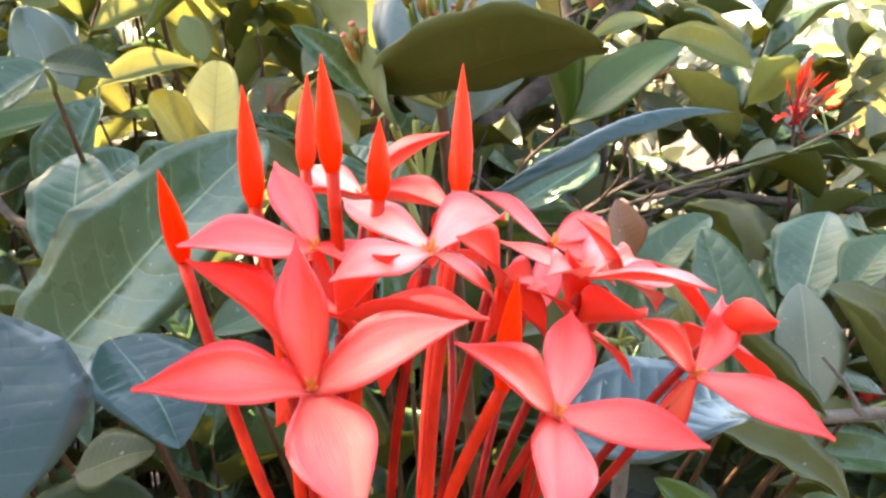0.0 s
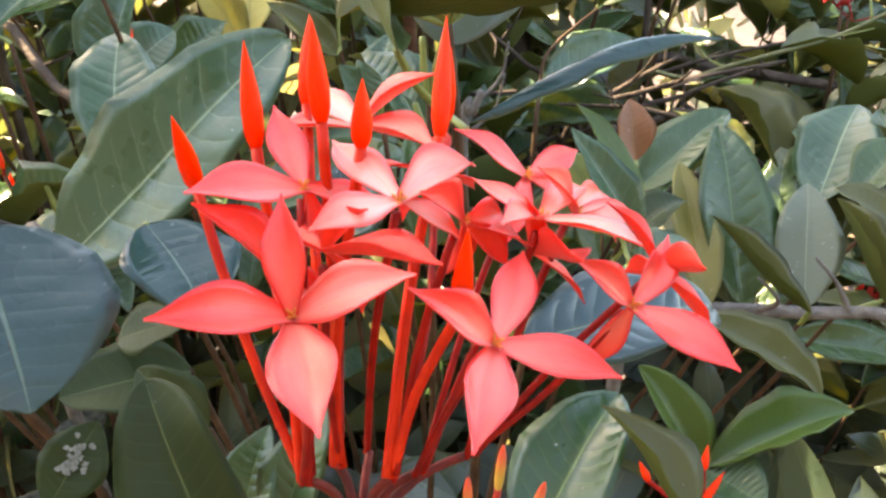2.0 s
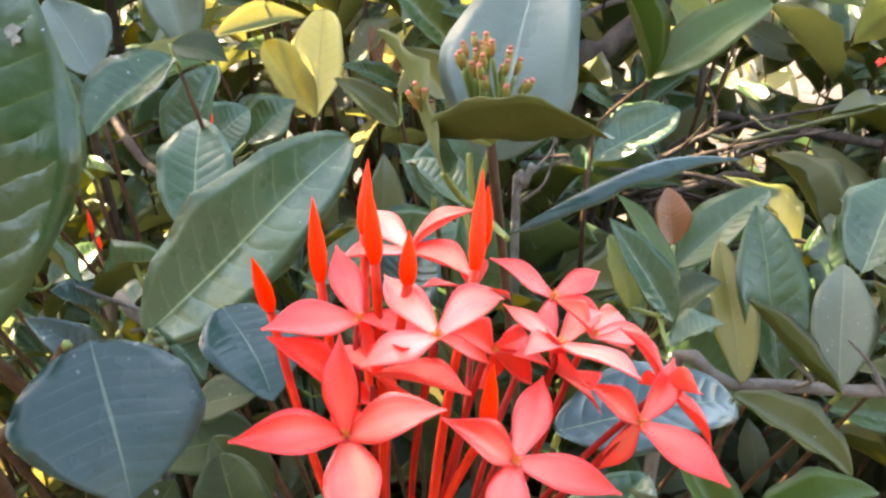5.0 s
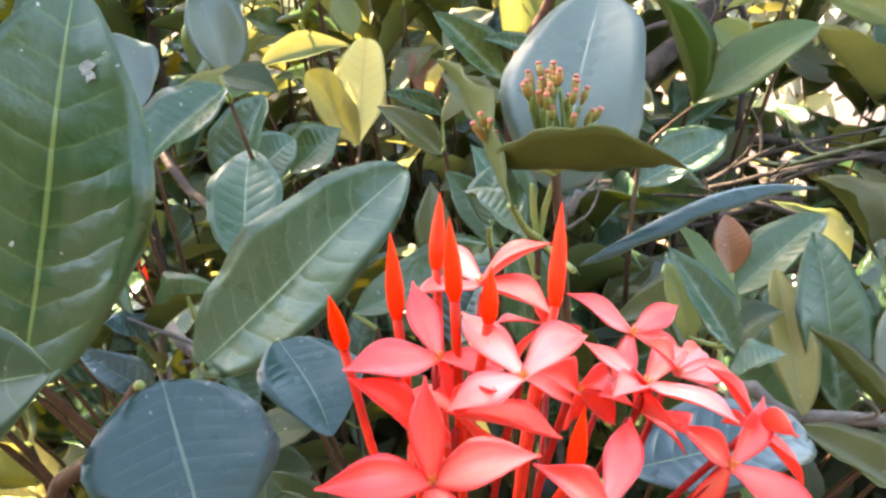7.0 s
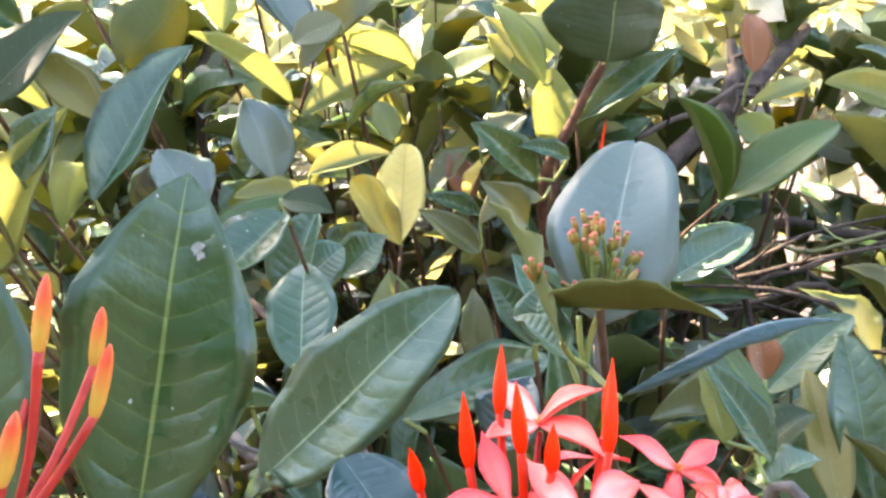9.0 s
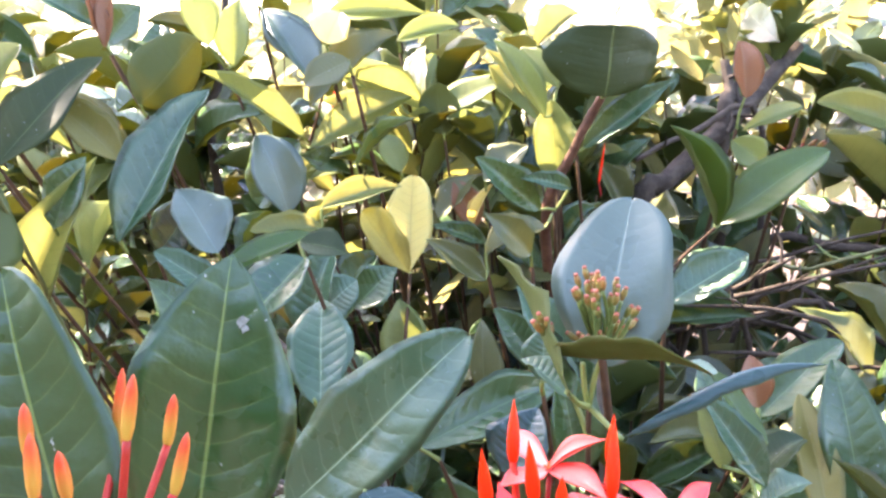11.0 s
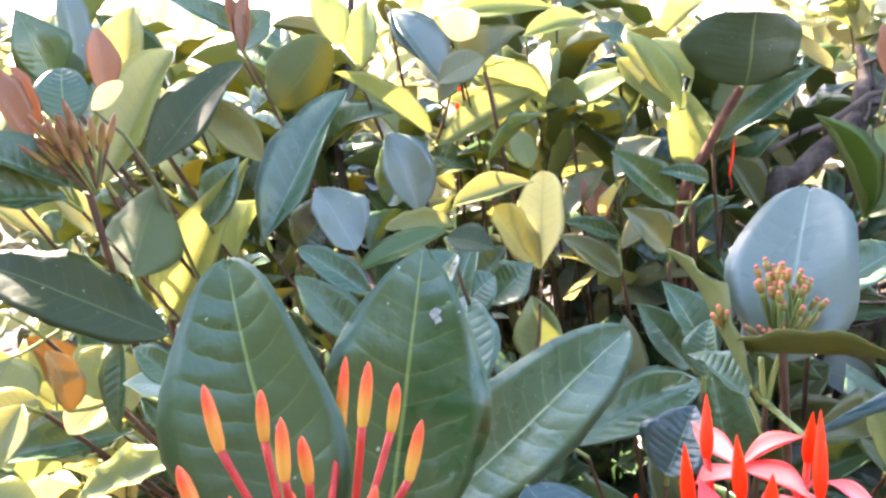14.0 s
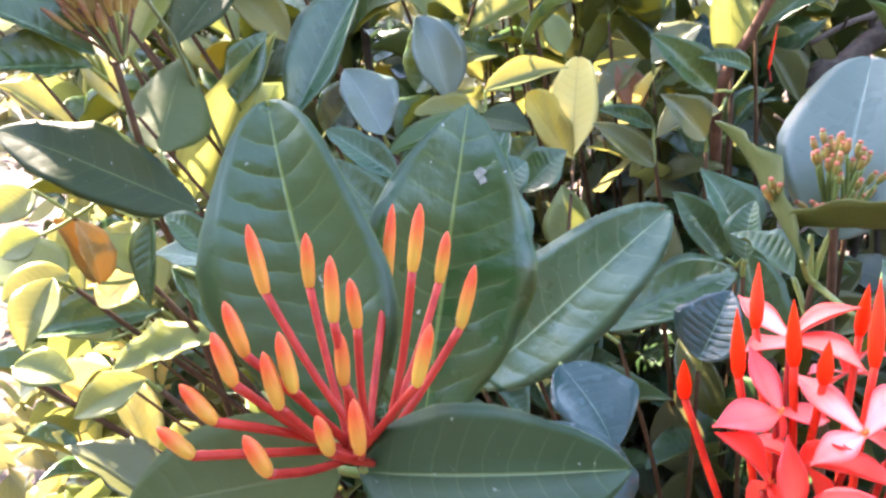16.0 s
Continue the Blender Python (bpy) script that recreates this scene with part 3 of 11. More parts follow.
def scatter_mesh(name, places, material, nu=5):
    """Many simple blades in one mesh; places gives base, tip, width, facing, bend."""
    verts, faces, uvs = [], [], []
    for base, tip, width, facing, bend in places:
        m = leaf_pose(base, tip, width, facing)
        o = len(verts)
        for i in range(nu + 1):
            u = i / nu
            h = 0.5 * leaf_outline(u, "oval") if 0 < i < nu else 0.02
            for s in (-1, 0, 1):
                verts.append(m @ Vector((s * h, u, bend * 4 * u * (1 - u) + 0.05 * abs(s))))
                uvs.append((0.5 + 0.5 * s, u))
        for i in range(nu):
            for j in range(2):
                a = o + i * 3 + j
                faces.append((a, a + 1, a + 4, a + 3))
    return mesh_from(name, verts, faces, uvs, [material])


def leafy_cloud(count, spot, size, seed, up=0.5):
    """Leaf places: spot(r) gives a point, leaves point outwards and up at random."""
    r = random.Random(seed)
    out = []
    while len(out) < count:
        p = spot(r)
        if p is None:
            continue
        d = Vector((r.gauss(0, 1), r.gauss(0, 1), r.gauss(up, 0.7))).normalized()
        n = Vector((r.gauss(0, 0.6), r.gauss(-0.3, 0.6), r.gauss(0.9, 0.4)))
        L = size * r.uniform(0.7, 1.25)
        out.append((p, p + d * L, L * r.uniform(0.38, 0.52), n, r.uniform(-0.05, 0.08)))
    return out


def far_spot(r):
    x, y = r.uniform(-2.0, 1.8), r.uniform(1.25, 2.4)
    top = 1.08 + 0.18 * noise.noise(Vector((x * 2.2, y * 2.0, 5.0)))
    z = top - abs(r.gauss(0, 0.30))
    if z < 0.1:
        return None
    if abs(x + 0.02) < 0.075 * y and z > 1.02:
        return None
    if x > 0.24 * y and z > 0.45 and r.random() < 0.22:
        return None
    if x > 0.25 * y and z > 0.2 and noise.noise(Vector((x * 2.5, y * 1.5, z * 2.5 + 7))) < -0.18:
        return None
    return Vector((x, y, z))


far = new("shrub_leaves", scatter_mesh("shrub_leaves", leafy_cloud(2500, far_spot, 0.105, 11), FAR_GREEN))
tagged(far, "dense green leaves of the shrub further back, partly sunlit", "shrub", kind="stuff")
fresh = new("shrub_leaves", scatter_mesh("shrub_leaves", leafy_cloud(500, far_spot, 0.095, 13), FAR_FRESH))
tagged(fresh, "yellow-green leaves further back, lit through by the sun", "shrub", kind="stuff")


def inner_spot(r):
    x, y, z = r.uniform(-1.1, 1.1), r.uniform(0.72, 1.2), r.uniform(0.08, 0.86)
    if x < -0.22 and (z > 0.62 or (y < 0.95 and z > 0.42)):
        return None
    if x > -0.16 and y < 1.05 and z > 0.68:
        return None
    if x > 0.22 and z > 0.55 - 0.25 * (y - 0.72):
        return None
    return Vector((x, y, z))


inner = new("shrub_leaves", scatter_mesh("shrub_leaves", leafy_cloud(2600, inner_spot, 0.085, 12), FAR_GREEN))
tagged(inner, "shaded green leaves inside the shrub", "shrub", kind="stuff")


def low_spot(r):
    x, y = r.uniform(-0.55, 0.6), r.uniform(0.46, 0.80)
    return Vector((x, y, r.uniform(0.12, 0.60) * (0.8 + 0.3 * y)))


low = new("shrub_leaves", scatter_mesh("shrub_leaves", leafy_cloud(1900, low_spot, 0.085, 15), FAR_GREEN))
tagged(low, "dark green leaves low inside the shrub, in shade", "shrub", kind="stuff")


# an unseen tree, added beside the shrub so that its crown shades the flowers
def crown_spot(r):
    c = Vector((-1.53, 1.32, 3.1))
    d = Vector((r.gauss(0, 1), r.gauss(0, 1), r.gauss(0, 1))).normalized()
    p = c + Vector((d.x * 0.44, d.y * 0.53, d.z * 0.35)) * r.random() ** 0.4
    return p if noise.noise(p * 3.0) > -0.22 else None


tree = thing("tree", (-3.0, 0.7, 0), "unseen tree added beside the shrub to shade the flowers", "tree")
part("trunk", tube_mesh("trunk", [(-3.0, 0.7, -0.05), (-2.95, 0.8, 1.2), (-2.5, 1.1, 2.3), (-1.7, 1.25, 3.0)], [0.10, 0.085, 0.06, 0.02], BARK, 12, 0.05, 2), tree)
part("limb", tube_mesh("limb", [(-2.6, 1.05, 2.15), (-2.0, 1.5, 2.8), (-1.3, 1.5, 3.1)], [0.045, 0.03, 0.012], BARK, 10, 0.05, 3), tree)


def open_to_sun(place):
    """Whether a crown leaf keeps clear of the gaps through which the sun reaches the shrub."""
    for gap, reach in CROWN_GAPS:
        for s in (0.0, 0.5, 1.0):
            d = place[0].lerp(place[1], s) - Vector(gap)
            if (d - SUN_TO * d.dot(SUN_TO)).length < reach:
                return False
    return True


# gaps cut in the added crown where the sun should still fall
CROWN_GAPS = [((-0.200, 0.691, 0.910), 0.080), ((-0.42, 0.36, 0.76), 0.10), ((-0.13, 0.82, 1.00), 0.085), ((-0.26, 0.90, 1.00), 0.085), ((0.02, 0.95, 0.98), 0.05), ((-0.12, 0.90, 1.05), 0.07), ((-0.50, 0.70, 1.00), 0.06), ((-0.42, 0.72, 0.77), 0.05)]


# extra crown leaves out of view, added to shade the twigs at the back
def side_spot(r):
    d = Vector((r.gauss(0, 1), r.gauss(0, 1), r.gauss(0, 1))).normalized()
    return Vector((-1.78, 2.02, 3.1)) + Vector((d.x * 0.36, d.y * 0.36, d.z * 0.28)) * r.random() ** 0.4


# more unseen crown leaves, added to shade a leaf behind the slanting one
def third_spot(r):
    d = Vector((r.gauss(0, 1), r.gauss(0, 1), r.gauss(0, 1))).normalized()
    return Vector((-1.99, 1.62, 3.1)) + Vector((d.x * 0.20, d.y * 0.24, d.z * 0.24)) * r.random() ** 0.4


def dapple_spot(r):
    """Unseen leaves added low over the shrub, towards the sun, for dapples."""
    p = Vector((r.uniform(-0.75, 0.15), r.uniform(0.35, 1.35), r.uniform(0.85, 1.05)))
    return p + SUN_TO * r.uniform(0.62, 0.95)


crown_leaves = [q for q in leafy_cloud(3600, crown_spot, 0.16, 14, 0.1) + leafy_cloud(500, side_spot, 0.15, 16, 0.1) + leafy_cloud(90, third_spot, 0.14, 18, 0.1) + leafy_cloud(56, dapple_spot, 0.085, 17, 0.2) if open_to_sun(q)]
part("crown", scatter_mesh("crown", crown_leaves, CROWN, nu=3), tree)

# a plain weathered wall, unseen, added behind the viewer to darken leaf reflections
wall_v = [(x, y, z) for x in (-6.0, 6.0) for y in (-1.75, -1.5) for z in (-0.1, 1.75)]
wall_f = [(0, 1, 3, 2), (4, 6, 7, 5), (0, 4, 5, 1), (2, 3, 7, 6), (0, 2, 6, 4), (1, 5, 7, 3)]
wall_south = new("wall_south", mesh_from("wall_south", wall_v, wall_f, [(v[0], v[2]) for v in wall_v], [WALL], smooth=False))
tagged(wall_south, "unseen weathered grey-green wall added opposite the shrub to darken reflections", "wall", kind="structure")


def litter_spot(r):
    x, y = r.uniform(-4.0, 3.0), r.uniform(0.6, 6.0)
    return Vector((x, y, ground_height(x, y) - 0.02))


lr = random.Random(31)
fallen = []
for k in range(2600):
    p = litter_spot(lr)
    a, L = lr.uniform(0, 6.28), lr.uniform(0.05, 0.11)
    fallen.append((p, p + Vector((math.cos(a) * L, math.sin(a) * L, lr.uniform(-0.01, 0.03))), L * 0.45, Vector((lr.gauss(0, 0.3), lr.gauss(0, 0.3), 1)), lr.uniform(-0.1, 0.15)))
litter = new("fallen_leaves", scatter_mesh("fallen_leaves", fallen, LITTER))
tagged(litter, "dry brown fallen leaves on the sandy soil", "leaf litter", kind="stuff")


g = thing("leafy_shoot", (-0.1328, 0.4948, 0.0000), "broad dark green glossy leaves under a young flower head", "shrub shoot", "shoots of the shrub")
part("stem", tube_mesh("stem", [(-0.1328, 0.4948, 0.0000), (-0.1382, 0.3867, 0.3215), (-0.1455, 0.2925, 0.6614), (-0.1514, 0.1311, 0.9205)], [0.0037, 0.0029, 0.0021, 0.0012], TWIG, 8, 0.12, 0), g)
stalk(g, (-0.1508, 0.1446, 0.8987), (-0.1462, 0.1580, 0.9157), 0.0015, 0.0012, STALK_GREEN, 0.05, 1, "petiole")
leaf(g, (-0.1605, 0.1840, 0.9000), (-0.1497, 0.2145, 1.0068), 0.0560, (0.30, -0.89, 0.35), "acute", -0.02, 0.06, 0.16, BROAD, seed=1)
scar = random.Random(5)
scar_n, scar_u = Vector((0.27, -0.885, 0.38)).normalized(), Vector((0.15, 0.43, 0.89)).normalized()
scar_s = scar_n.cross(scar_u).normalized()
ring = [Vector((-0.1442, 0.2062, 0.9844)) + scar_n * 0.0007 + (scar_s * math.cos(a) * 0.0026 + scar_u * math.sin(a) * 0.0028) * scar.uniform(0.3, 1.15) for a in [k * math.tau / 14 for k in range(14)]]
part("scar", mesh_from("scar", ring + [q - scar_n * 0.0006 for q in ring], [tuple(range(14))[::-1], tuple(range(14, 28))] + [(k, (k + 1) % 14, 14 + (k + 1) % 14, 14 + k) for k in range(14)], [(0.5, 0.5)] * 28, [SCAR], smooth=False), g, None, "pale dry scar on a glossy leaf")
stalk(g, (-0.1514, 0.1311, 0.9205), (-0.1602, 0.1172, 0.9374), 0.0015, 0.0012, STALK_GREEN, 0.05, 2, "petiole")
leaf(g, (-0.1593, 0.1234, 0.9339), (-0.1838, 0.1440, 1.0185), 0.0470, (0.10, -0.95, 0.30), "round", -0.03, 0.10, 0.22, BROAD, seed=2)
stalk(g, (-0.1514, 0.1311, 0.9205), (-0.1443, 0.0984, 0.9451), 0.0015, 0.0012, STALK_GREEN, 0.05, 3, "petiole")
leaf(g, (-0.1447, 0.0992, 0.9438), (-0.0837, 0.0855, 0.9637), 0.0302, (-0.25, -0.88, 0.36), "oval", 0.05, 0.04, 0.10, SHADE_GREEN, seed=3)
stalk(g, (-0.1514, 0.1311, 0.9205), (-0.1559, 0.1083, 0.9364), 0.0015, 0.0012, STALK_GREEN, 0.05, 4, "petiole")
leaf(g, (-0.1555, 0.1089, 0.9365), (-0.1919, 0.0764, 0.9412), 0.0333, (0.30, -0.72, 0.62), "oval", 0.05, 0.05, 0.1, UNDER, seed=4)
g = thing("leafy_shoot", (-0.1247, 0.6633, 0.0000), "bluish green leaf behind a broader one", "shrub shoot", "shoots of the shrub")
part("stem", tube_mesh("stem", [(-0.1247, 0.6633, 0.0000), (-0.1287, 0.5658, 0.2950), (-0.1318, 0.4834, 0.6085), (-0.1378, 0.3349, 0.8445)], [0.0037, 0.0029, 0.0021, 0.0012], TWIG, 8, 0.12, 5), g)
stalk(g, (-0.1378, 0.3349, 0.8445), (-0.1375, 0.3246, 0.8562), 0.0015, 0.0012, STALK_GREEN, 0.05, 6, "petiole")
leaf(g, (-0.1378, 0.3250, 0.8565), (-0.1070, 0.2982, 0.8282), 0.0431, (0.3517, -0.4585, 0.8161), "oval", 0.03, 0.2, 0.22, SKY_SHEEN_DARK, seed=6)
g = thing("leafy_shoot", (-0.1068, 0.6511, 0.0000), "long slanting green leaf with a smaller one behind it", "shrub shoot", "shoots of the shrub")
part("stem", tube_mesh("stem", [(-0.1068, 0.6511, 0.0000), (-0.1316, 0.5674, 0.2833), (-0.1622, 0.5031, 0.5841), (-0.1888, 0.3684, 0.8110)], [0.0037, 0.0029, 0.0021, 0.0012], TWIG, 8, 0.12, 6), g)
stalk(g, (-0.1888, 0.3684, 0.8110), (-0.1879, 0.3585, 0.8240), 0.0015, 0.0012, STALK_GREEN, 0.05, 7, "petiole")
leaf(g, (-0.1917, 0.3640, 0.8198), (-0.0925, 0.3759, 0.9220), 0.0560, (-0.05, -0.89, 0.45), "round", 0.02, 0.03, 0.10, GREY_GREEN, seed=0)
g = thing("leafy_shoot", (-0.0780, 0.6848, 0.0000), "long slanting green leaf with a smaller one behind it", "shrub shoot", "shoots of the shrub")
part("stem", tube_mesh("stem", [(-0.0780, 0.6848, 0.0000), (-0.1126, 0.6079, 0.2967), (-0.1569, 0.5531, 0.6121), (-0.1922, 0.4250, 0.8492)], [0.0037, 0.0029, 0.0021, 0.0012], TWIG, 8, 0.12, 7), g)
stalk(g, (-0.1922, 0.4250, 0.8492), (-0.1923, 0.4154, 0.8616), 0.0015, 0.0012, STALK_GREEN, 0.05, 8, "petiole")
leaf(g, (-0.1931, 0.4286, 0.8500), (-0.2060, 0.4840, 0.9034), 0.0440, (0.0595, -0.7595, 0.6478), "oval", 0.03, 0.02, 0.10, GREY_GREEN, seed=1)
g = thing("leafy_shoot", (-0.1177, 0.9278, 0.0000), "pair of yellowing leaves on a thin brown stem", "shrub shoot", "shoots of the shrub")
part("stem", tube_mesh("stem", [(-0.1177, 0.9278, 0.0000), (-0.1388, 0.8435, 0.2725), (-0.1655, 0.7775, 0.5623), (-0.1868, 0.6429, 0.7795), (-0.1842, 0.6378, 0.8179), (-0.1889, 0.6871, 0.8647)], [0.0037, 0.0032, 0.0027, 0.0022, 0.0017, 0.0012], TWIG, 8, 0.12, 8), g)
stalk(g, (-0.1889, 0.6871, 0.8647), (-0.1888, 0.6867, 0.8657), 0.0015, 0.0012, STALK_GREEN, 0.05, 9, "petiole")
leaf(g, (-0.1902, 0.6909, 0.8643), (-0.1910, 0.7174, 0.9474), 0.0420, (0.20, -0.95, 0.10), "spoon", -0.05, 0.15, 0.3, YELLOW, seed=2)
stalk(g, (-0.1889, 0.6871, 0.8647), (-0.1892, 0.6864, 0.8655), 0.0015, 0.0012, STALK_GREEN, 0.05, 10, "petiole")
leaf(g, (-0.1902, 0.6900, 0.8643), (-0.2252, 0.6645, 0.9266), 0.0350, (0.45, -0.80, 0.35), "spoon", -0.06, 0.15, 0.3, YELLOW_SHADED, seed=3)
g = thing("leafy_shoot", (-0.0239, 0.6690, 0.0000), "broad upright bluish leaf with drooping leaves below", "shrub shoot", "shoots of the shrub")
part("stem", tube_mesh("stem", [(-0.0239, 0.6690, 0.0000), (-0.0252, 0.5638, 0.3193), (-0.0257, 0.4712, 0.6590), (-0.0286, 0.3146, 0.9135)], [0.0037, 0.0029, 0.0021, 0.0012], TWIG, 8, 0.12, 10), g)
stalk(g, (-0.0286, 0.3146, 0.9135), (-0.0234, 0.3126, 0.9394), 0.0015, 0.0012, STALK_GREEN, 0.05, 11, "petiole")
leaf(g, (-0.0231, 0.3157, 0.9330), (-0.0116, 0.3510, 1.0016), 0.0540, (-0.1500, -0.8300, 0.5300), "round", 0.03, 0.06, 0.22, SKY_SHEEN, seed=4)
stalk(g, (-0.0286, 0.3146, 0.9135), (-0.0319, 0.3117, 0.9355), 0.0015, 0.0012, STALK_GREEN, 0.05, 12, "petiole")
leaf(g, (-0.0423, 0.2948, 0.9450), (0.0136, 0.2473, 0.9589), 0.0370, (0.1245, 0.4687, 0.8745), "round", 0.01, 0.02, 0.06, GREY_GREEN, seed=5)
stalk(g, (-0.0286, 0.3146, 0.9135), (-0.0145, 0.2936, 0.9087), 0.0015, 0.0012, STALK_GREEN, 0.05, 13, "petiole")
leaf(g, (-0.0137, 0.2877, 0.9128), (0.0687, 0.3101, 0.9407), 0.0090, (-0.3000, -0.0500, 0.9500), "long", 0.085, -0.15, 0.06, SKY_SHEEN_DARK, seed=6)
stalk(g, (-0.0286, 0.3146, 0.9135), (-0.0375, 0.2767, 0.9365), 0.0015, 0.0012, STALK_GREEN, 0.05, 14, "petiole")
leaf(g, (-0.0370, 0.2760, 0.9360), (-0.0726, 0.3358, 0.9760), 0.0240, (0.8542, 0.1819, 0.4872), "oval", 0.01, 0.05, 0.22, GREEN, seed=0)
stalk(g, (-0.0284, 0.3275, 0.8922), (-0.0349, 0.3292, 0.9089), 0.0015, 0.0012, STALK_GREEN, 0.05, 15, "petiole")
leaf(g, (-0.0347, 0.3289, 0.9087), (-0.0628, 0.3483, 0.9213), 0.0253, (0.2637, -0.2273, 0.9374), "long", 0.04, 0.2, 0.22, GREEN, seed=1)
g = thing("leafy_shoot", (-0.0007, 0.7729, 0.0000), "broad upright bluish leaf with drooping leaves below", "shrub shoot", "shoots of the shrub")
part("stem", tube_mesh("stem", [(-0.0007, 0.7729, 0.0000), (-0.0164, 0.6604, 0.3086), (-0.0365, 0.5583, 0.6372), (-0.0533, 0.3943, 0.8830)], [0.0037, 0.0029, 0.0021, 0.0012], TWIG, 8, 0.12, 15), g)
stalk(g, (-0.0533, 0.3943, 0.8830), (-0.0532, 0.3844, 0.8953), 0.0015, 0.0012, STALK_GREEN, 0.05, 16, "petiole")
leaf(g, (-0.0533, 0.3842, 0.8949), (-0.0508, 0.3931, 0.9238), 0.0195, (-0.4937, -0.8186, 0.2935), "oval", 0.04, 0.2, 0.22, GREY_GREEN, seed=2)
g = thing("leafy_shoot", (0.0111, 0.7593, 0.0000), "upright leaves round a small bronze new leaf", "shrub shoot", "shoots of the shrub")
part("stem", tube_mesh("stem", [(0.0111, 0.7593, 0.0000), (0.0279, 0.6622, 0.2874), (0.0511, 0.5812, 0.5943), (0.0666, 0.4326, 0.8230)], [0.0037, 0.0029, 0.0021, 0.0012], TWIG, 8, 0.12, 16), g)
stalk(g, (0.0666, 0.4326, 0.8230), (0.0677, 0.3977, 0.8365), 0.0015, 0.0012, STALK_GREEN, 0.05, 17, "petiole")
leaf(g, (0.0681, 0.3974, 0.8358), (0.0319, 0.4063, 0.8846), 0.0215, (0.3756, -0.8210, 0.4300), "long", 0.03, 0.1, 0.14, GREY_GREEN, seed=3)
stalk(g, (0.0666, 0.4326, 0.8230), (0.0707, 0.4159, 0.8522), 0.0015, 0.0012, STALK_GREEN, 0.05, 18, "petiole")
leaf(g, (0.0710, 0.4154, 0.8516), (0.0363, 0.4308, 0.8900), 0.0165, (0.5378, -0.4929, 0.6839), "long", -0.03, 0.15, 0.14, MID, seed=4)
stalk(g, (0.0653, 0.4447, 0.8039), (0.0702, 0.4348, 0.8207), 0.0015, 0.0012, STALK_GREEN, 0.05, 19, "petiole")
leaf(g, (0.0698, 0.4347, 0.8205), (0.1001, 0.4546, 0.8373), 0.0323, (-0.3458, -0.2365, 0.9080), "acute", 0.04, 0.2, 0.14, SHADE_OLIVE, seed=5)
stalk(g, (0.0666, 0.4326, 0.8230), (0.0700, 0.4418, 0.8614), 0.0015, 0.0012, STALK_GREEN, 0.05, 20, "petiole")
leaf(g, (0.0701, 0.4416, 0.8611), (0.0646, 0.4516, 0.8901), 0.0200, (0.1436, -0.8964, 0.4193), "oval", 0.05, 0.2, 0.14, BRONZE, seed=6)
stalk(g, (0.0666, 0.4326, 0.8230), (0.0511, 0.4357, 0.8255), 0.0015, 0.0012, STALK_GREEN, 0.05, 21, "petiole")
leaf(g, (0.0513, 0.4354, 0.8250), (0.0366, 0.4506, 0.8608), 0.0242, (0.3467, -0.8033, 0.4843), "oval", 0.05, 0.2, 0.14, FRESH, seed=0)
stalk(g, (0.0666, 0.4326, 0.8230), (0.0696, 0.4103, 0.8151), 0.0015, 0.0012, STALK_GREEN, 0.05, 22, "petiole")
leaf(g, (0.0693, 0.4103, 0.8151), (0.0976, 0.4176, 0.8283), 0.0249, (-0.3989, -0.0999, 0.9115), "oval", 0.05, 0.2, 0.22, GREY_GREEN, seed=1)
g = thing("leafy_shoot", (0.0981, 0.7399, 0.0000), "two large ribbed green leaves", "shrub shoot", "shoots of the shrub")
part("stem", tube_mesh("stem", [(0.0981, 0.7399, 0.0000), (0.1093, 0.6601, 0.2661), (0.1250, 0.6023, 0.5514), (0.1348, 0.4719, 0.7632)], [0.0037, 0.0029, 0.0021, 0.0012], TWIG, 8, 0.12, 22), g)
stalk(g, (0.1348, 0.4719, 0.7632), (0.1485, 0.4721, 0.7718), 0.0015, 0.0012, STALK_GREEN, 0.05, 23, "petiole")
leaf(g, (0.1484, 0.4710, 0.7703), (0.1307, 0.5220, 0.8623), 0.0449, (0.0330, -0.8711, 0.4900), "oval", 0.04, 0.1, 0.22, GREEN, seed=2)
stalk(g, (0.1348, 0.4719, 0.7632), (0.1208, 0.4527, 0.7799), 0.0015, 0.0012, STALK_GREEN, 0.05, 24, "petiole")
leaf(g, (0.1207, 0.4515, 0.7789), (0.1092, 0.5120, 0.8420), 0.0273, (0.05, -0.80, 0.60), "oval", 0.04, 0.02, 0.14, YELLOW_OLIVE, seed=3)
g = thing("leafy_shoot", (-0.0098, 0.8782, 0.0000), "two large ribbed green leaves", "shrub shoot", "shoots of the shrub")
part("stem", tube_mesh("stem", [(-0.0098, 0.8782, 0.0000), (0.0204, 0.7783, 0.2807), (0.0610, 0.6930, 0.5806), (0.0902, 0.5421, 0.8041)], [0.0037, 0.0029, 0.0021, 0.0012], TWIG, 8, 0.12, 24), g)
stalk(g, (0.0902, 0.5421, 0.8041), (0.0907, 0.5323, 0.8165), 0.0015, 0.0012, STALK_GREEN, 0.05, 25, "petiole")
leaf(g, (0.0898, 0.5322, 0.8160), (0.1447, 0.5563, 0.8642), 0.0336, (-0.2868, -0.6851, 0.6696), "oval", 0.04, 0.2, 0.22, GREEN, seed=4)
g = thing("leafy_shoot", (0.0659, 0.7114, 0.0000), "two large ribbed green leaves", "shrub shoot", "shoots of the shrub")
part("stem", tube_mesh("stem", [(0.0659, 0.7114, 0.0000), (0.0953, 0.6268, 0.2730), (0.1352, 0.5626, 0.5655), (0.1630, 0.4276, 0.7831)], [0.0037, 0.0029, 0.0021, 0.0012], TWIG, 8, 0.12, 25), g)
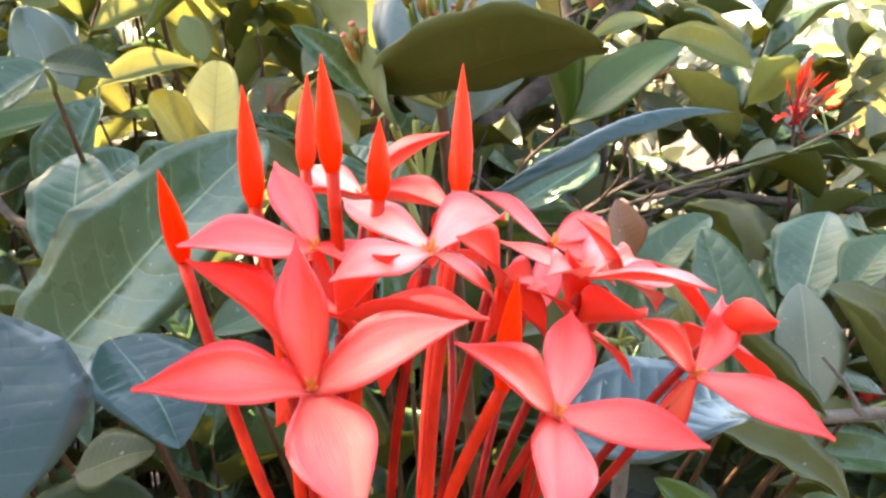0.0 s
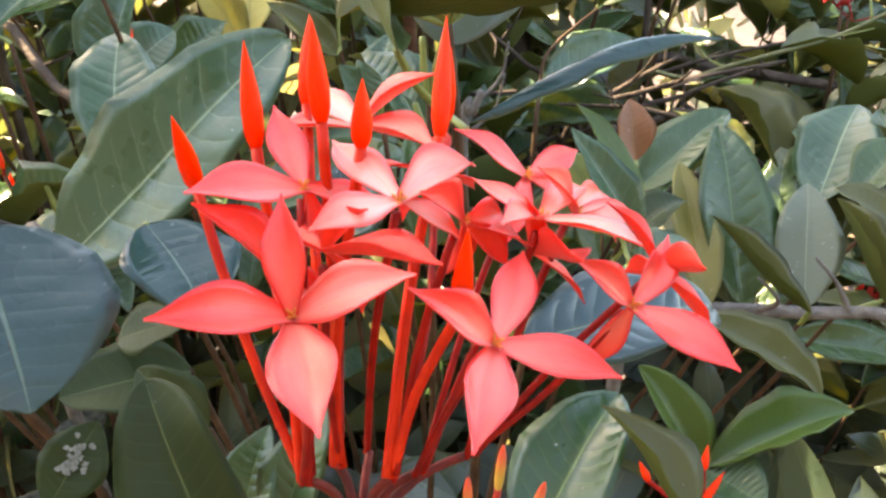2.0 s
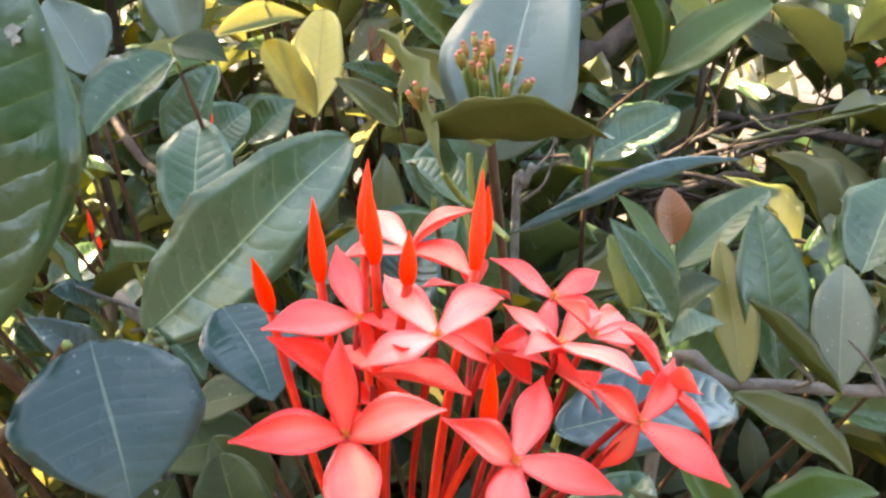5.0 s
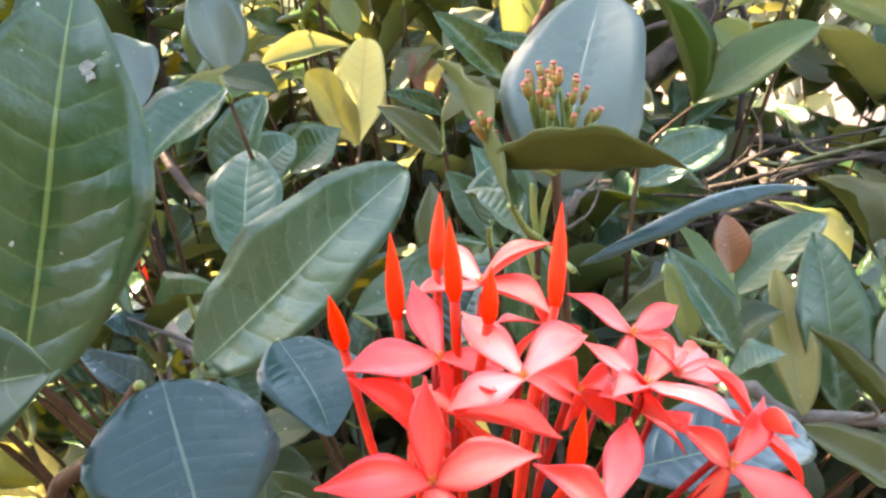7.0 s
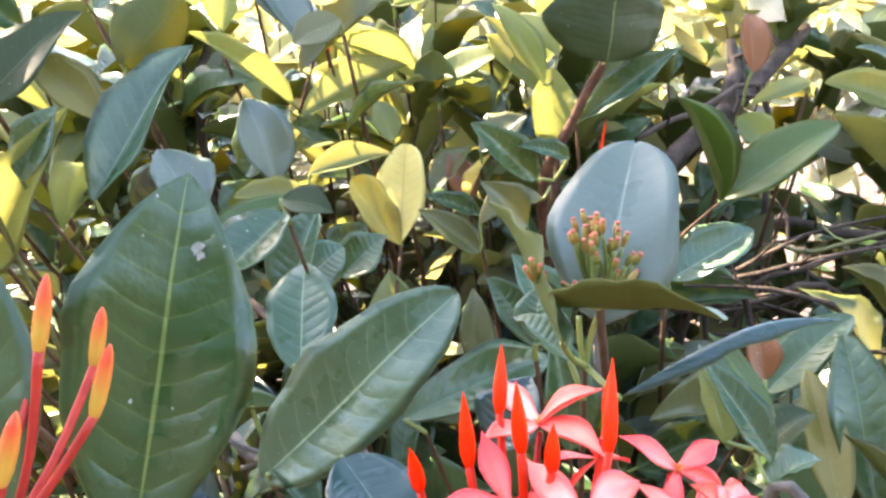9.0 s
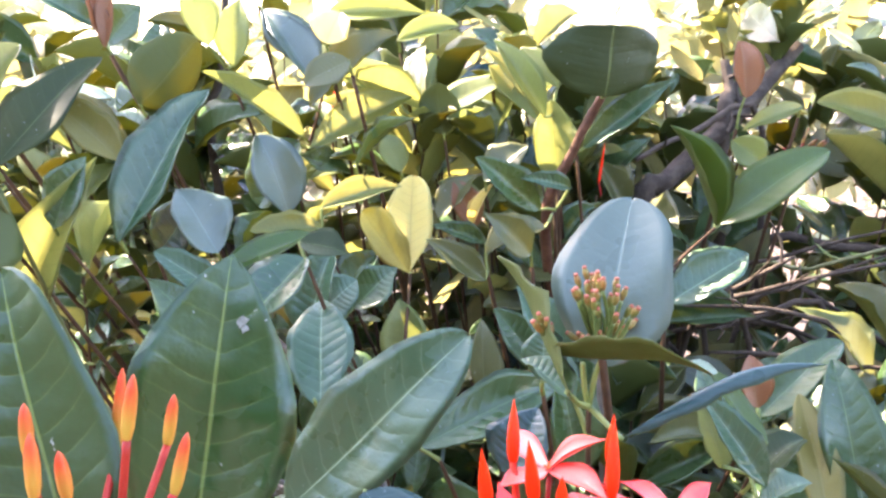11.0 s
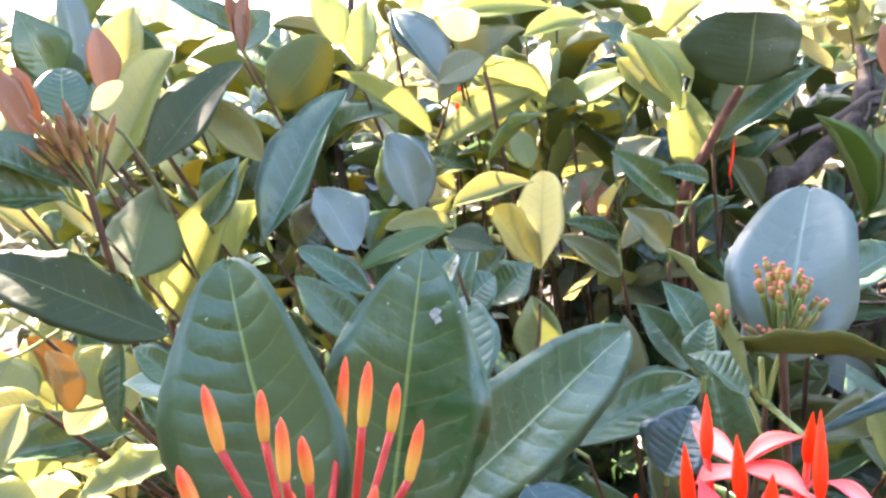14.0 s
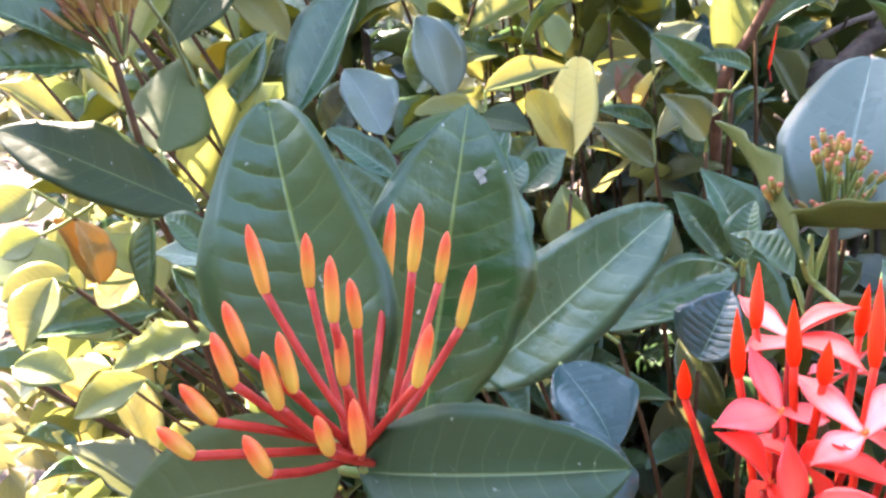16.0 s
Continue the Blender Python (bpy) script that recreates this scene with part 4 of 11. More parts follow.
stalk(g, (0.1630, 0.4276, 0.7831), (0.1625, 0.4177, 0.7955), 0.0015, 0.0012, STALK_GREEN, 0.05, 26, "petiole")
leaf(g, (0.1629, 0.4168, 0.7945), (0.1112, 0.4331, 0.8368), 0.0120, (0.4562, -0.4861, 0.7454), "long", -0.07, 0.15, 0.14, OLIVE, seed=5)
g = thing("leafy_shoot", (0.1564, 0.7744, 0.0000), "upright greyish leaf and folded leaves on a grey twig", "shrub shoot", "shoots of the shrub")
part("stem", tube_mesh("stem", [(0.1564, 0.7744, 0.0000), (0.1691, 0.6828, 0.2684), (0.1864, 0.6093, 0.5565), (0.1979, 0.4671, 0.7702)], [0.0037, 0.0029, 0.0021, 0.0012], TWIG, 8, 0.12, 26), g)
stalk(g, (0.1979, 0.4671, 0.7702), (0.1760, 0.4555, 0.7797), 0.0015, 0.0012, STALK_GREEN, 0.05, 27, "petiole")
leaf(g, (0.1757, 0.4549, 0.7790), (0.1815, 0.5027, 0.8366), 0.0377, (-0.0118, -0.7685, 0.6398), "oval", 0.04, 0.04, 0.14, GREY_OLIVE, seed=6)
stalk(g, (0.1979, 0.4671, 0.7702), (0.2193, 0.4598, 0.7857), 0.0015, 0.0012, STALK_GREEN, 0.05, 28, "petiole")
leaf(g, (0.2194, 0.4594, 0.7850), (0.1905, 0.4806, 0.8359), 0.0180, (0.2752, -0.8215, 0.4994), "long", -0.03, 0.4, 0.14, OLIVE, seed=0)
g = thing("leafy_shoot", (0.1364, 0.9373, 0.0000), "upright greyish leaf and folded leaves on a grey twig", "shrub shoot", "shoots of the shrub")
part("stem", tube_mesh("stem", [(0.1364, 0.9373, 0.0000), (0.1717, 0.8562, 0.2667), (0.2182, 0.7968, 0.5532), (0.2520, 0.6653, 0.7659)], [0.0037, 0.0029, 0.0021, 0.0012], TWIG, 8, 0.12, 28), g)
stalk(g, (0.2520, 0.6653, 0.7659), (0.2523, 0.6558, 0.7784), 0.0015, 0.0012, STALK_GREEN, 0.05, 29, "petiole")
leaf(g, (0.2515, 0.6549, 0.7778), (0.2889, 0.7084, 0.8444), 0.0637, (-0.4578, -0.5505, 0.6981), "oval", 0.04, 0.1, 0.22, GREY_GREEN, seed=1)
g = thing("leafy_shoot", (0.0732, 0.8322, 0.0000), "upright greyish leaf and folded leaves on a grey twig", "shrub shoot", "shoots of the shrub")
part("stem", tube_mesh("stem", [(0.0732, 0.8322, 0.0000), (0.1220, 0.7412, 0.2796), (0.1866, 0.6688, 0.5794), (0.2339, 0.5270, 0.8024)], [0.0037, 0.0029, 0.0021, 0.0012], TWIG, 8, 0.12, 29), g)
stalk(g, (0.2339, 0.5270, 0.8024), (0.2238, 0.5307, 0.8217), 0.0015, 0.0012, STALK_GREEN, 0.05, 30, "petiole")
leaf(g, (0.2231, 0.5306, 0.8215), (0.2565, 0.5474, 0.8556), 0.0324, (-0.4858, -0.4955, 0.7201), "oval", 0.04, 0.2, 0.22, GREEN, seed=2)
stalk(g, (0.2339, 0.5270, 0.8024), (0.2439, 0.5035, 0.8074), 0.0015, 0.0012, STALK_GREEN, 0.05, 31, "petiole")
leaf(g, (0.2444, 0.5033, 0.8071), (0.2019, 0.5124, 0.8322), 0.0258, (0.3089, -0.5986, 0.7391), "oval", 0.04, 0.2, 0.14, OLIVE, seed=3)
g = thing("leafy_shoot", (-0.0105, 0.5721, 0.0000), "broad round leaf below the open flowers", "shrub shoot", "shoots of the shrub")
part("stem", tube_mesh("stem", [(-0.0105, 0.5721, 0.0000), (-0.0048, 0.4820, 0.2929), (0.0028, 0.4119, 0.6025), (0.0087, 0.2693, 0.8384)], [0.0037, 0.0029, 0.0021, 0.0012], TWIG, 8, 0.12, 31), g)
stalk(g, (0.0087, 0.2693, 0.8384), (0.0093, 0.2595, 0.8503), 0.0015, 0.0012, STALK_GREEN, 0.05, 32, "petiole")
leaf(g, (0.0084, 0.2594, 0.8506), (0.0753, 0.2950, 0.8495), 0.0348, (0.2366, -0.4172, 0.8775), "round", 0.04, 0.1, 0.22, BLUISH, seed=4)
g = thing("leafy_shoot", (0.0277, 0.6846, 0.0000), "broad round leaf below the open flowers", "shrub shoot", "shoots of the shrub")
part("stem", tube_mesh("stem", [(0.0277, 0.6846, 0.0000), (0.0241, 0.5621, 0.2618), (0.0191, 0.4489, 0.5386), (0.0154, 0.2764, 0.7480)], [0.0037, 0.0029, 0.0021, 0.0012], TWIG, 8, 0.12, 32), g)
stalk(g, (0.0154, 0.2764, 0.7480), (0.0170, 0.2655, 0.7620), 0.0015, 0.0012, STALK_GREEN, 0.05, 33, "petiole")
leaf(g, (0.0161, 0.2640, 0.7621), (0.0494, 0.3067, 0.8050), 0.0395, (-0.2827, -0.5620, 0.7773), "oval", 0.04, 0.1, 0.22, BROAD, seed=5)
g = thing("leafy_shoot", (0.0035, 0.6382, 0.0000), "broad round leaf below the open flowers", "shrub shoot", "shoots of the shrub")
part("stem", tube_mesh("stem", [(0.0035, 0.6382, 0.0000), (0.0236, 0.5266, 0.2689), (0.0503, 0.4278, 0.5531), (0.0709, 0.2639, 0.7707)], [0.0037, 0.0029, 0.0021, 0.0012], TWIG, 8, 0.12, 33), g)
stalk(g, (0.0709, 0.2639, 0.7707), (0.0706, 0.2541, 0.7830), 0.0015, 0.0012, STALK_GREEN, 0.05, 34, "petiole")
leaf(g, (0.0708, 0.2539, 0.7825), (0.0383, 0.2786, 0.8170), 0.0205, (0.5273, -0.3739, 0.7630), "long", 0.04, 0.3, 0.14, OLIVE, seed=6)
g = thing("leafy_shoot", (0.0348, 0.7635, 0.0000), "fresh green leaves spreading above the ground", "shrub shoot", "shoots of the shrub")
part("stem", tube_mesh("stem", [(0.0348, 0.7635, 0.0000), (0.0566, 0.6618, 0.2712), (0.0866, 0.5745, 0.5615), (0.1069, 0.4223, 0.7777)], [0.0030, 0.0025, 0.0018, 0.0010], TWIG, 8, 0.12, 34), g)
stalk(g, (0.1069, 0.4223, 0.7777), (0.1074, 0.4120, 0.7893), 0.0015, 0.0012, STALK_GREEN, 0.05, 35, "petiole")
leaf(g, (0.1068, 0.4124, 0.7899), (0.1662, 0.3916, 0.7613), 0.0244, (0.2061, -0.5354, 0.8191), "oval", 0.03, 0.2, 0.14, OLIVE, seed=0)
g = thing("leafy_shoot", (0.0826, 0.6508, 0.0000), "fresh green leaves spreading above the ground", "shrub shoot", "shoots of the shrub")
part("stem", tube_mesh("stem", [(0.0826, 0.6508, 0.0000), (0.0884, 0.5637, 0.2557), (0.0960, 0.4976, 0.5259), (0.1022, 0.3585, 0.7333)], [0.0030, 0.0025, 0.0018, 0.0010], TWIG, 8, 0.12, 35), g)
stalk(g, (0.1022, 0.3585, 0.7333), (0.1034, 0.3486, 0.7455), 0.0015, 0.0012, STALK_GREEN, 0.05, 36, "petiole")
leaf(g, (0.1024, 0.3485, 0.7455), (0.1692, 0.3633, 0.7714), 0.0263, (-0.2596, -0.3832, 0.8864), "oval", 0.04, 0.2, 0.14, MID, seed=1)
stalk(g, (0.1022, 0.3585, 0.7333), (0.1004, 0.3488, 0.7464), 0.0015, 0.0012, STALK_GREEN, 0.05, 37, "petiole")
leaf(g, (0.1005, 0.3488, 0.7457), (0.0696, 0.3651, 0.7857), 0.0241, (0.3469, -0.7438, 0.5713), "oval", 0.04, 0.25, 0.14, MID, seed=2)
stalk(g, (0.1022, 0.3585, 0.7333), (0.1029, 0.3480, 0.7448), 0.0015, 0.0012, STALK_GREEN, 0.05, 38, "petiole")
leaf(g, (0.1027, 0.3483, 0.7448), (0.1235, 0.3269, 0.7438), 0.0287, (-0.2509, -0.2861, 0.9248), "oval", 0.04, 0.25, 0.22, GREEN, seed=3)
g = thing("leafy_shoot", (0.1522, 0.8411, 0.0000), "fresh green leaves spreading above the ground", "shrub shoot", "shoots of the shrub")
part("stem", tube_mesh("stem", [(0.1522, 0.8411, 0.0000), (0.1680, 0.7540, 0.2463), (0.1894, 0.6867, 0.5113), (0.2039, 0.5494, 0.7076)], [0.0030, 0.0025, 0.0018, 0.0010], TWIG, 8, 0.12, 38), g)
stalk(g, (0.2039, 0.5494, 0.7076), (0.2047, 0.5393, 0.7195), 0.0015, 0.0012, STALK_GREEN, 0.05, 39, "petiole")
leaf(g, (0.2037, 0.5394, 0.7200), (0.2945, 0.5375, 0.7058), 0.0309, (0.1103, -0.6082, 0.7861), "oval", 0.04, 0.2, 0.22, GREEN, seed=4)
g = thing("leafy_shoot", (-0.0256, 0.6675, 0.0000), "dark green pale-edged leaf near the ground", "shrub shoot", "shoots of the shrub")
part("stem", tube_mesh("stem", [(-0.0256, 0.6675, 0.0000), (-0.0439, 0.5490, 0.2599), (-0.0682, 0.4411, 0.5346), (-0.0865, 0.2727, 0.7425)], [0.0030, 0.0025, 0.0018, 0.0010], TWIG, 8, 0.12, 39), g)
stalk(g, (-0.0865, 0.2727, 0.7425), (-0.0864, 0.2340, 0.7722), 0.0015, 0.0012, STALK_GREEN, 0.05, 40, "petiole")
leaf(g, (-0.0846, 0.2309, 0.7726), (-0.1137, 0.2544, 0.8286), 0.0364, (0.1422, -0.8841, 0.4452), "round", 0.03, 0.1, 0.22, SHADE_OLIVE, seed=5)
stalk(g, (-0.0865, 0.2727, 0.7425), (-0.0918, 0.2741, 0.7474), 0.0015, 0.0012, STALK_GREEN, 0.05, 41, "petiole")
leaf(g, (-0.0922, 0.2739, 0.7469), (-0.0834, 0.2931, 0.7891), 0.0234, (-0.1173, -0.8943, 0.4318), "oval", 0.03, 0.1, 0.22, GREEN, seed=6)
stalk(g, (-0.0865, 0.2727, 0.7425), (-0.0778, 0.2751, 0.7482), 0.0015, 0.0012, STALK_GREEN, 0.05, 42, "petiole")
leaf(g, (-0.0783, 0.2749, 0.7476), (-0.0630, 0.2979, 0.7975), 0.0234, (-0.1781, -0.8721, 0.4558), "oval", 0.03, 0.1, 0.22, GREEN, seed=0)
g = thing("leafy_shoot", (-0.1174, 0.7399, 0.0000), "dark green pale-edged leaf near the ground", "shrub shoot", "shoots of the shrub")
part("stem", tube_mesh("stem", [(-0.1174, 0.7399, 0.0000), (-0.1415, 0.6342, 0.2884), (-0.1718, 0.5409, 0.5949), (-0.1970, 0.3840, 0.8257)], [0.0030, 0.0025, 0.0018, 0.0010], TWIG, 8, 0.12, 42), g)
stalk(g, (-0.1970, 0.3840, 0.8257), (-0.1904, 0.3682, 0.8239), 0.0015, 0.0012, STALK_GREEN, 0.05, 43, "petiole")
leaf(g, (-0.1907, 0.3683, 0.8243), (-0.1616, 0.3585, 0.7992), 0.0208, (0.5785, -0.2626, 0.7723), "oval", 0.03, 0.2, 0.22, GREY_GREEN, seed=1)
stalk(g, (-0.1970, 0.3840, 0.8257), (-0.2035, 0.3794, 0.8509), 0.0015, 0.0012, STALK_GREEN, 0.05, 44, "petiole")

g = thing("leafy_shoot", (0.0832, 0.9008, 0.0000), "pale green leaves on a slender olive stem", "shrub shoot", "shoots of the shrub")
part("stem", tube_mesh("stem", [(0.0832, 0.9008, 0.0000), (0.0693, 0.8386, 0.2777), (0.0509, 0.8022, 0.5736), (0.0365, 0.6896, 0.7946), (0.0376, 0.7013, 0.8405), (0.0429, 0.7102, 0.8718), (0.0835, 0.7367, 0.9062)], [0.0030, 0.0028, 0.0025, 0.0020, 0.0018, 0.0014, 0.0010], TWIG, 8, 0.12, 44), g)
stalk(g, (0.0375, 0.7004, 0.8366), (0.0420, 0.7028, 0.8432), 0.0015, 0.0012, STALK_GREEN, 0.05, 45, "petiole")
leaf(g, (0.0411, 0.7025, 0.8427), (0.1074, 0.7249, 0.8831), 0.0446, (-0.1611, -0.7269, 0.6675), "oval", 0.03, 0.15, 0.22, GREY_GREEN, seed=3)
stalk(g, (0.0801, 0.7346, 0.9033), (0.0843, 0.7370, 0.9073), 0.0015, 0.0012, STALK_GREEN, 0.05, 46, "petiole")
leaf(g, (0.0829, 0.7372, 0.9068), (0.1747, 0.7594, 0.9694), 0.0449, (-0.2186, -0.7735, 0.5949), "oval", 0.03, 0.15, 0.14, MID, seed=4)
stalk(g, (0.0801, 0.7346, 0.9033), (0.0791, 0.7360, 0.9061), 0.0015, 0.0012, STALK_GREEN, 0.05, 47, "petiole")
leaf(g, (0.0804, 0.7353, 0.9047), (0.0384, 0.7496, 0.9914), 0.0290, (0.4812, -0.7974, 0.3642), "long", 0.05, 0.3, 0.14, MID, seed=5)
g = thing("leafy_shoot", (-0.0247, 0.7353, 0.0000), "spreading green leaves in the shade of the shrub", "shrub shoot", "shoots of the shrub")
part("stem", tube_mesh("stem", [(-0.0247, 0.7353, 0.0000), (-0.0536, 0.6493, 0.2834), (-0.0908, 0.5825, 0.5850), (-0.1207, 0.4451, 0.8110)], [0.0037, 0.0029, 0.0021, 0.0012], TWIG, 8, 0.12, 47), g)
stalk(g, (-0.1207, 0.4451, 0.8110), (-0.1345, 0.4451, 0.8190), 0.0015, 0.0012, STALK_GREEN, 0.05, 48, "petiole")
leaf(g, (-0.1356, 0.4442, 0.8188), (-0.0517, 0.5259, 0.8324), 0.0384, (0.3103, -0.6582, 0.7029), "oval", 0.04, 0.1, 0.22, GREEN, seed=6)
g = thing("leafy_shoot", (-0.0307, 0.7776, 0.0000), "spreading green leaves in the shade of the shrub", "shrub shoot", "shoots of the shrub")
part("stem", tube_mesh("stem", [(-0.0307, 0.7776, 0.0000), (-0.0370, 0.7108, 0.2891), (-0.0444, 0.6694, 0.5972), (-0.0514, 0.5514, 0.8273)], [0.0037, 0.0029, 0.0021, 0.0012], TWIG, 8, 0.12, 49), g)
stalk(g, (-0.0514, 0.5514, 0.8273), (-0.0438, 0.5345, 0.8452), 0.0015, 0.0012, STALK_GREEN, 0.05, 50, "petiole")
leaf(g, (-0.0433, 0.5344, 0.8444), (-0.0807, 0.5378, 0.9018), 0.0376, (0.4850, -0.7955, 0.3631), "long", 0.03, 0.2, 0.22, GREY_GREEN, seed=1)
stalk(g, (-0.0514, 0.5514, 0.8273), (-0.0598, 0.5481, 0.8342), 0.0015, 0.0012, STALK_GREEN, 0.05, 51, "petiole")
leaf(g, (-0.0592, 0.5481, 0.8337), (-0.0974, 0.5483, 0.8801), 0.0343, (0.5039, -0.7558, 0.4181), "tipped", 0.03, 0.2, 0.22, GREEN, seed=2)
g = thing("leafy_shoot", (0.0049, 0.7534, 0.0000), "spreading green leaves in the shade of the shrub", "shrub shoot", "shoots of the shrub")
part("stem", tube_mesh("stem", [(0.0049, 0.7534, 0.0000), (-0.0069, 0.6754, 0.2722), (-0.0215, 0.6195, 0.5626), (-0.0343, 0.4900, 0.7792)], [0.0037, 0.0029, 0.0021, 0.0012], TWIG, 8, 0.12, 51), g)
stalk(g, (-0.0343, 0.4900, 0.7792), (-0.0344, 0.4801, 0.7918), 0.0015, 0.0012, STALK_GREEN, 0.05, 52, "petiole")
leaf(g, (-0.0344, 0.4799, 0.7909), (-0.0472, 0.4938, 0.8584), 0.0392, (0.4474, -0.8554, 0.2611), "oval", 0.03, 0.2, 0.22, GREEN, seed=3)
g = thing("leafy_shoot", (-0.0585, 0.8682, 0.0000), "spreading green leaves in the shade of the shrub", "shrub shoot", "shoots of the shrub")
part("stem", tube_mesh("stem", [(-0.0585, 0.8682, 0.0000), (-0.0972, 0.8059, 0.2710), (-0.1474, 0.7693, 0.5594), (-0.1861, 0.6568, 0.7753)], [0.0037, 0.0029, 0.0021, 0.0012], TWIG, 8, 0.12, 52), g)
stalk(g, (-0.1861, 0.6568, 0.7753), (-0.1862, 0.6470, 0.7878), 0.0015, 0.0012, STALK_GREEN, 0.05, 53, "petiole")
leaf(g, (-0.1861, 0.6468, 0.7871), (-0.1940, 0.6606, 0.8482), 0.0442, (0.4580, -0.8528, 0.2510), "long", 0.03, 0.2, 0.14, FRESH, seed=4)
g = thing("leafy_shoot", (-0.1174, 0.7838, 0.0000), "spreading green leaves in the shade of the shrub", "shrub shoot", "shoots of the shrub")
part("stem", tube_mesh("stem", [(-0.1174, 0.7838, 0.0000), (-0.1502, 0.7037, 0.2996), (-0.1925, 0.6440, 0.6180), (-0.2256, 0.5133, 0.8572)], [0.0037, 0.0029, 0.0021, 0.0012], TWIG, 8, 0.12, 53), g)
stalk(g, (-0.2256, 0.5133, 0.8572), (-0.2254, 0.5035, 0.8698), 0.0015, 0.0012, STALK_GREEN, 0.05, 54, "petiole")
leaf(g, (-0.2256, 0.5033, 0.8690), (-0.2096, 0.5212, 0.9283), 0.0388, (-0.1893, -0.9244, 0.3312), "oval", 0.03, 0.2, 0.22, GREY_GREEN, seed=5)
g = thing("leafy_shoot", (-0.1316, 0.8773, 0.0000), "spreading green leaves in the shade of the shrub", "shrub shoot", "shoots of the shrub")
part("stem", tube_mesh("stem", [(-0.1316, 0.8773, 0.0000), (-0.1712, 0.8206, 0.2852), (-0.2224, 0.7915, 0.5882), (-0.2620, 0.6848, 0.8156)], [0.0037, 0.0029, 0.0021, 0.0012], TWIG, 8, 0.12, 54), g)
stalk(g, (-0.2620, 0.6848, 0.8156), (-0.2617, 0.6754, 0.8280), 0.0015, 0.0012, STALK_GREEN, 0.05, 55, "petiole")
leaf(g, (-0.2620, 0.6747, 0.8273), (-0.2271, 0.7346, 0.8734), 0.0362, (0.0497, -0.6266, 0.7777), "long", 0.03, 0.2, 0.22, GREEN, seed=6)
g = thing("leafy_shoot", (-0.0782, 0.7624, 0.0000), "spreading green leaves in the shade of the shrub", "shrub shoot", "shoots of the shrub")
part("stem", tube_mesh("stem", [(-0.0782, 0.7624, 0.0000), (-0.0765, 0.6602, 0.2838), (-0.0728, 0.5718, 0.5862), (-0.0723, 0.4183, 0.8124)], [0.0037, 0.0029, 0.0021, 0.0012], TWIG, 8, 0.12, 55), g)
stalk(g, (-0.0723, 0.4183, 0.8124), (-0.0722, 0.4084, 0.8247), 0.0015, 0.0012, STALK_GREEN, 0.05, 56, "petiole")
leaf(g, (-0.0724, 0.4082, 0.8242), (-0.0572, 0.4231, 0.8614), 0.0407, (-0.3667, -0.8024, 0.4708), "tipped", 0.03, 0.2, 0.22, BLUISH, seed=0)
g = thing("leafy_shoot", (-0.0009, 0.9564, 0.0000), "broad olive leaf seen from below on a red-brown stem", "shrub shoot", "shoots of the shrub")
part("stem", tube_mesh("stem", [(-0.0009, 0.9564, 0.0000), (-0.0223, 0.8966, 0.3115), (-0.0503, 0.8633, 0.6424), (-0.0716, 0.7532, 0.8903), (-0.0474, 0.7275, 0.9707), (-0.0220, 0.7164, 1.0239)], [0.0066, 0.0062, 0.0058, 0.0052, 0.0046, 0.0036], TWIG_RED, 8, 0.14, 56), g)
stalk(g, (-0.0240, 0.7173, 1.0196), (-0.0215, 0.6961, 1.0224), 0.0015, 0.0012, STALK_GREEN, 0.05, 57, "petiole")
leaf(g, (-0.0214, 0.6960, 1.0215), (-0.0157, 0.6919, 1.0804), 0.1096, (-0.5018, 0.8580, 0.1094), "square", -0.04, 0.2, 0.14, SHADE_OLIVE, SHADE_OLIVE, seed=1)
stalk(g, (-0.0658, 0.7467, 0.9104), (-0.0700, 0.7041, 0.9057), 0.0015, 0.0012, STALK_GREEN, 0.05, 61, "petiole")
leaf(g, (-0.0693, 0.7047, 0.9058), (-0.1158, 0.6544, 0.8941), 0.0327, (0.1469, -0.3507, 0.9249), "oval", 0.03, 0.2, 0.14, OLIVE, seed=5)
g = thing("leafy_shoot", (-0.1169, 0.9310, 0.0000), "sunlit leaves in pairs on an olive stem", "shrub shoot", "shoots of the shrub")
part("stem", tube_mesh("stem", [(-0.1169, 0.9310, 0.0000), (-0.1856, 0.8889, 0.3155), (-0.2752, 0.8792, 0.6498), (-0.3432, 0.7874, 0.9014), (-0.3087, 0.7706, 0.9622), (-0.2906, 0.7669, 1.0103), (-0.2828, 0.7657, 1.0376)], [0.0030, 0.0028, 0.0025, 0.0020, 0.0018, 0.0014, 0.0010], TWIG, 8, 0.12, 61), g)
stalk(g, (-0.3072, 0.7703, 0.9661), (-0.2966, 0.7473, 0.9695), 0.0015, 0.0012, STALK_GREEN, 0.05, 62, "petiole")
leaf(g, (-0.2977, 0.7464, 0.9688), (-0.2071, 0.8088, 1.0136), 0.0413, (0.2123, -0.7547, 0.6208), "long", 0.03, 0.15, 0.14, FRESH, seed=6)
stalk(g, (-0.3057, 0.7700, 0.9702), (-0.3050, 0.7468, 0.9790), 0.0015, 0.0012, STALK_GREEN, 0.05, 63, "petiole")
leaf(g, (-0.3036, 0.7474, 0.9782), (-0.3878, 0.7161, 1.0426), 0.0257, (0.5779, -0.7029, 0.4147), "long", 0.03, 0.2, 0.14, FRESH, seed=0)
stalk(g, (-0.2936, 0.7675, 1.0022), (-0.2953, 0.7474, 1.0089), 0.0015, 0.0012, STALK_GREEN, 0.05, 64, "petiole")
leaf(g, (-0.2959, 0.7466, 1.0078), (-0.2197, 0.7994, 1.0745), 0.0379, (-0.0421, -0.7593, 0.6493), "acute", 0.03, 0.2, 0.14, OLIVE, seed=1)
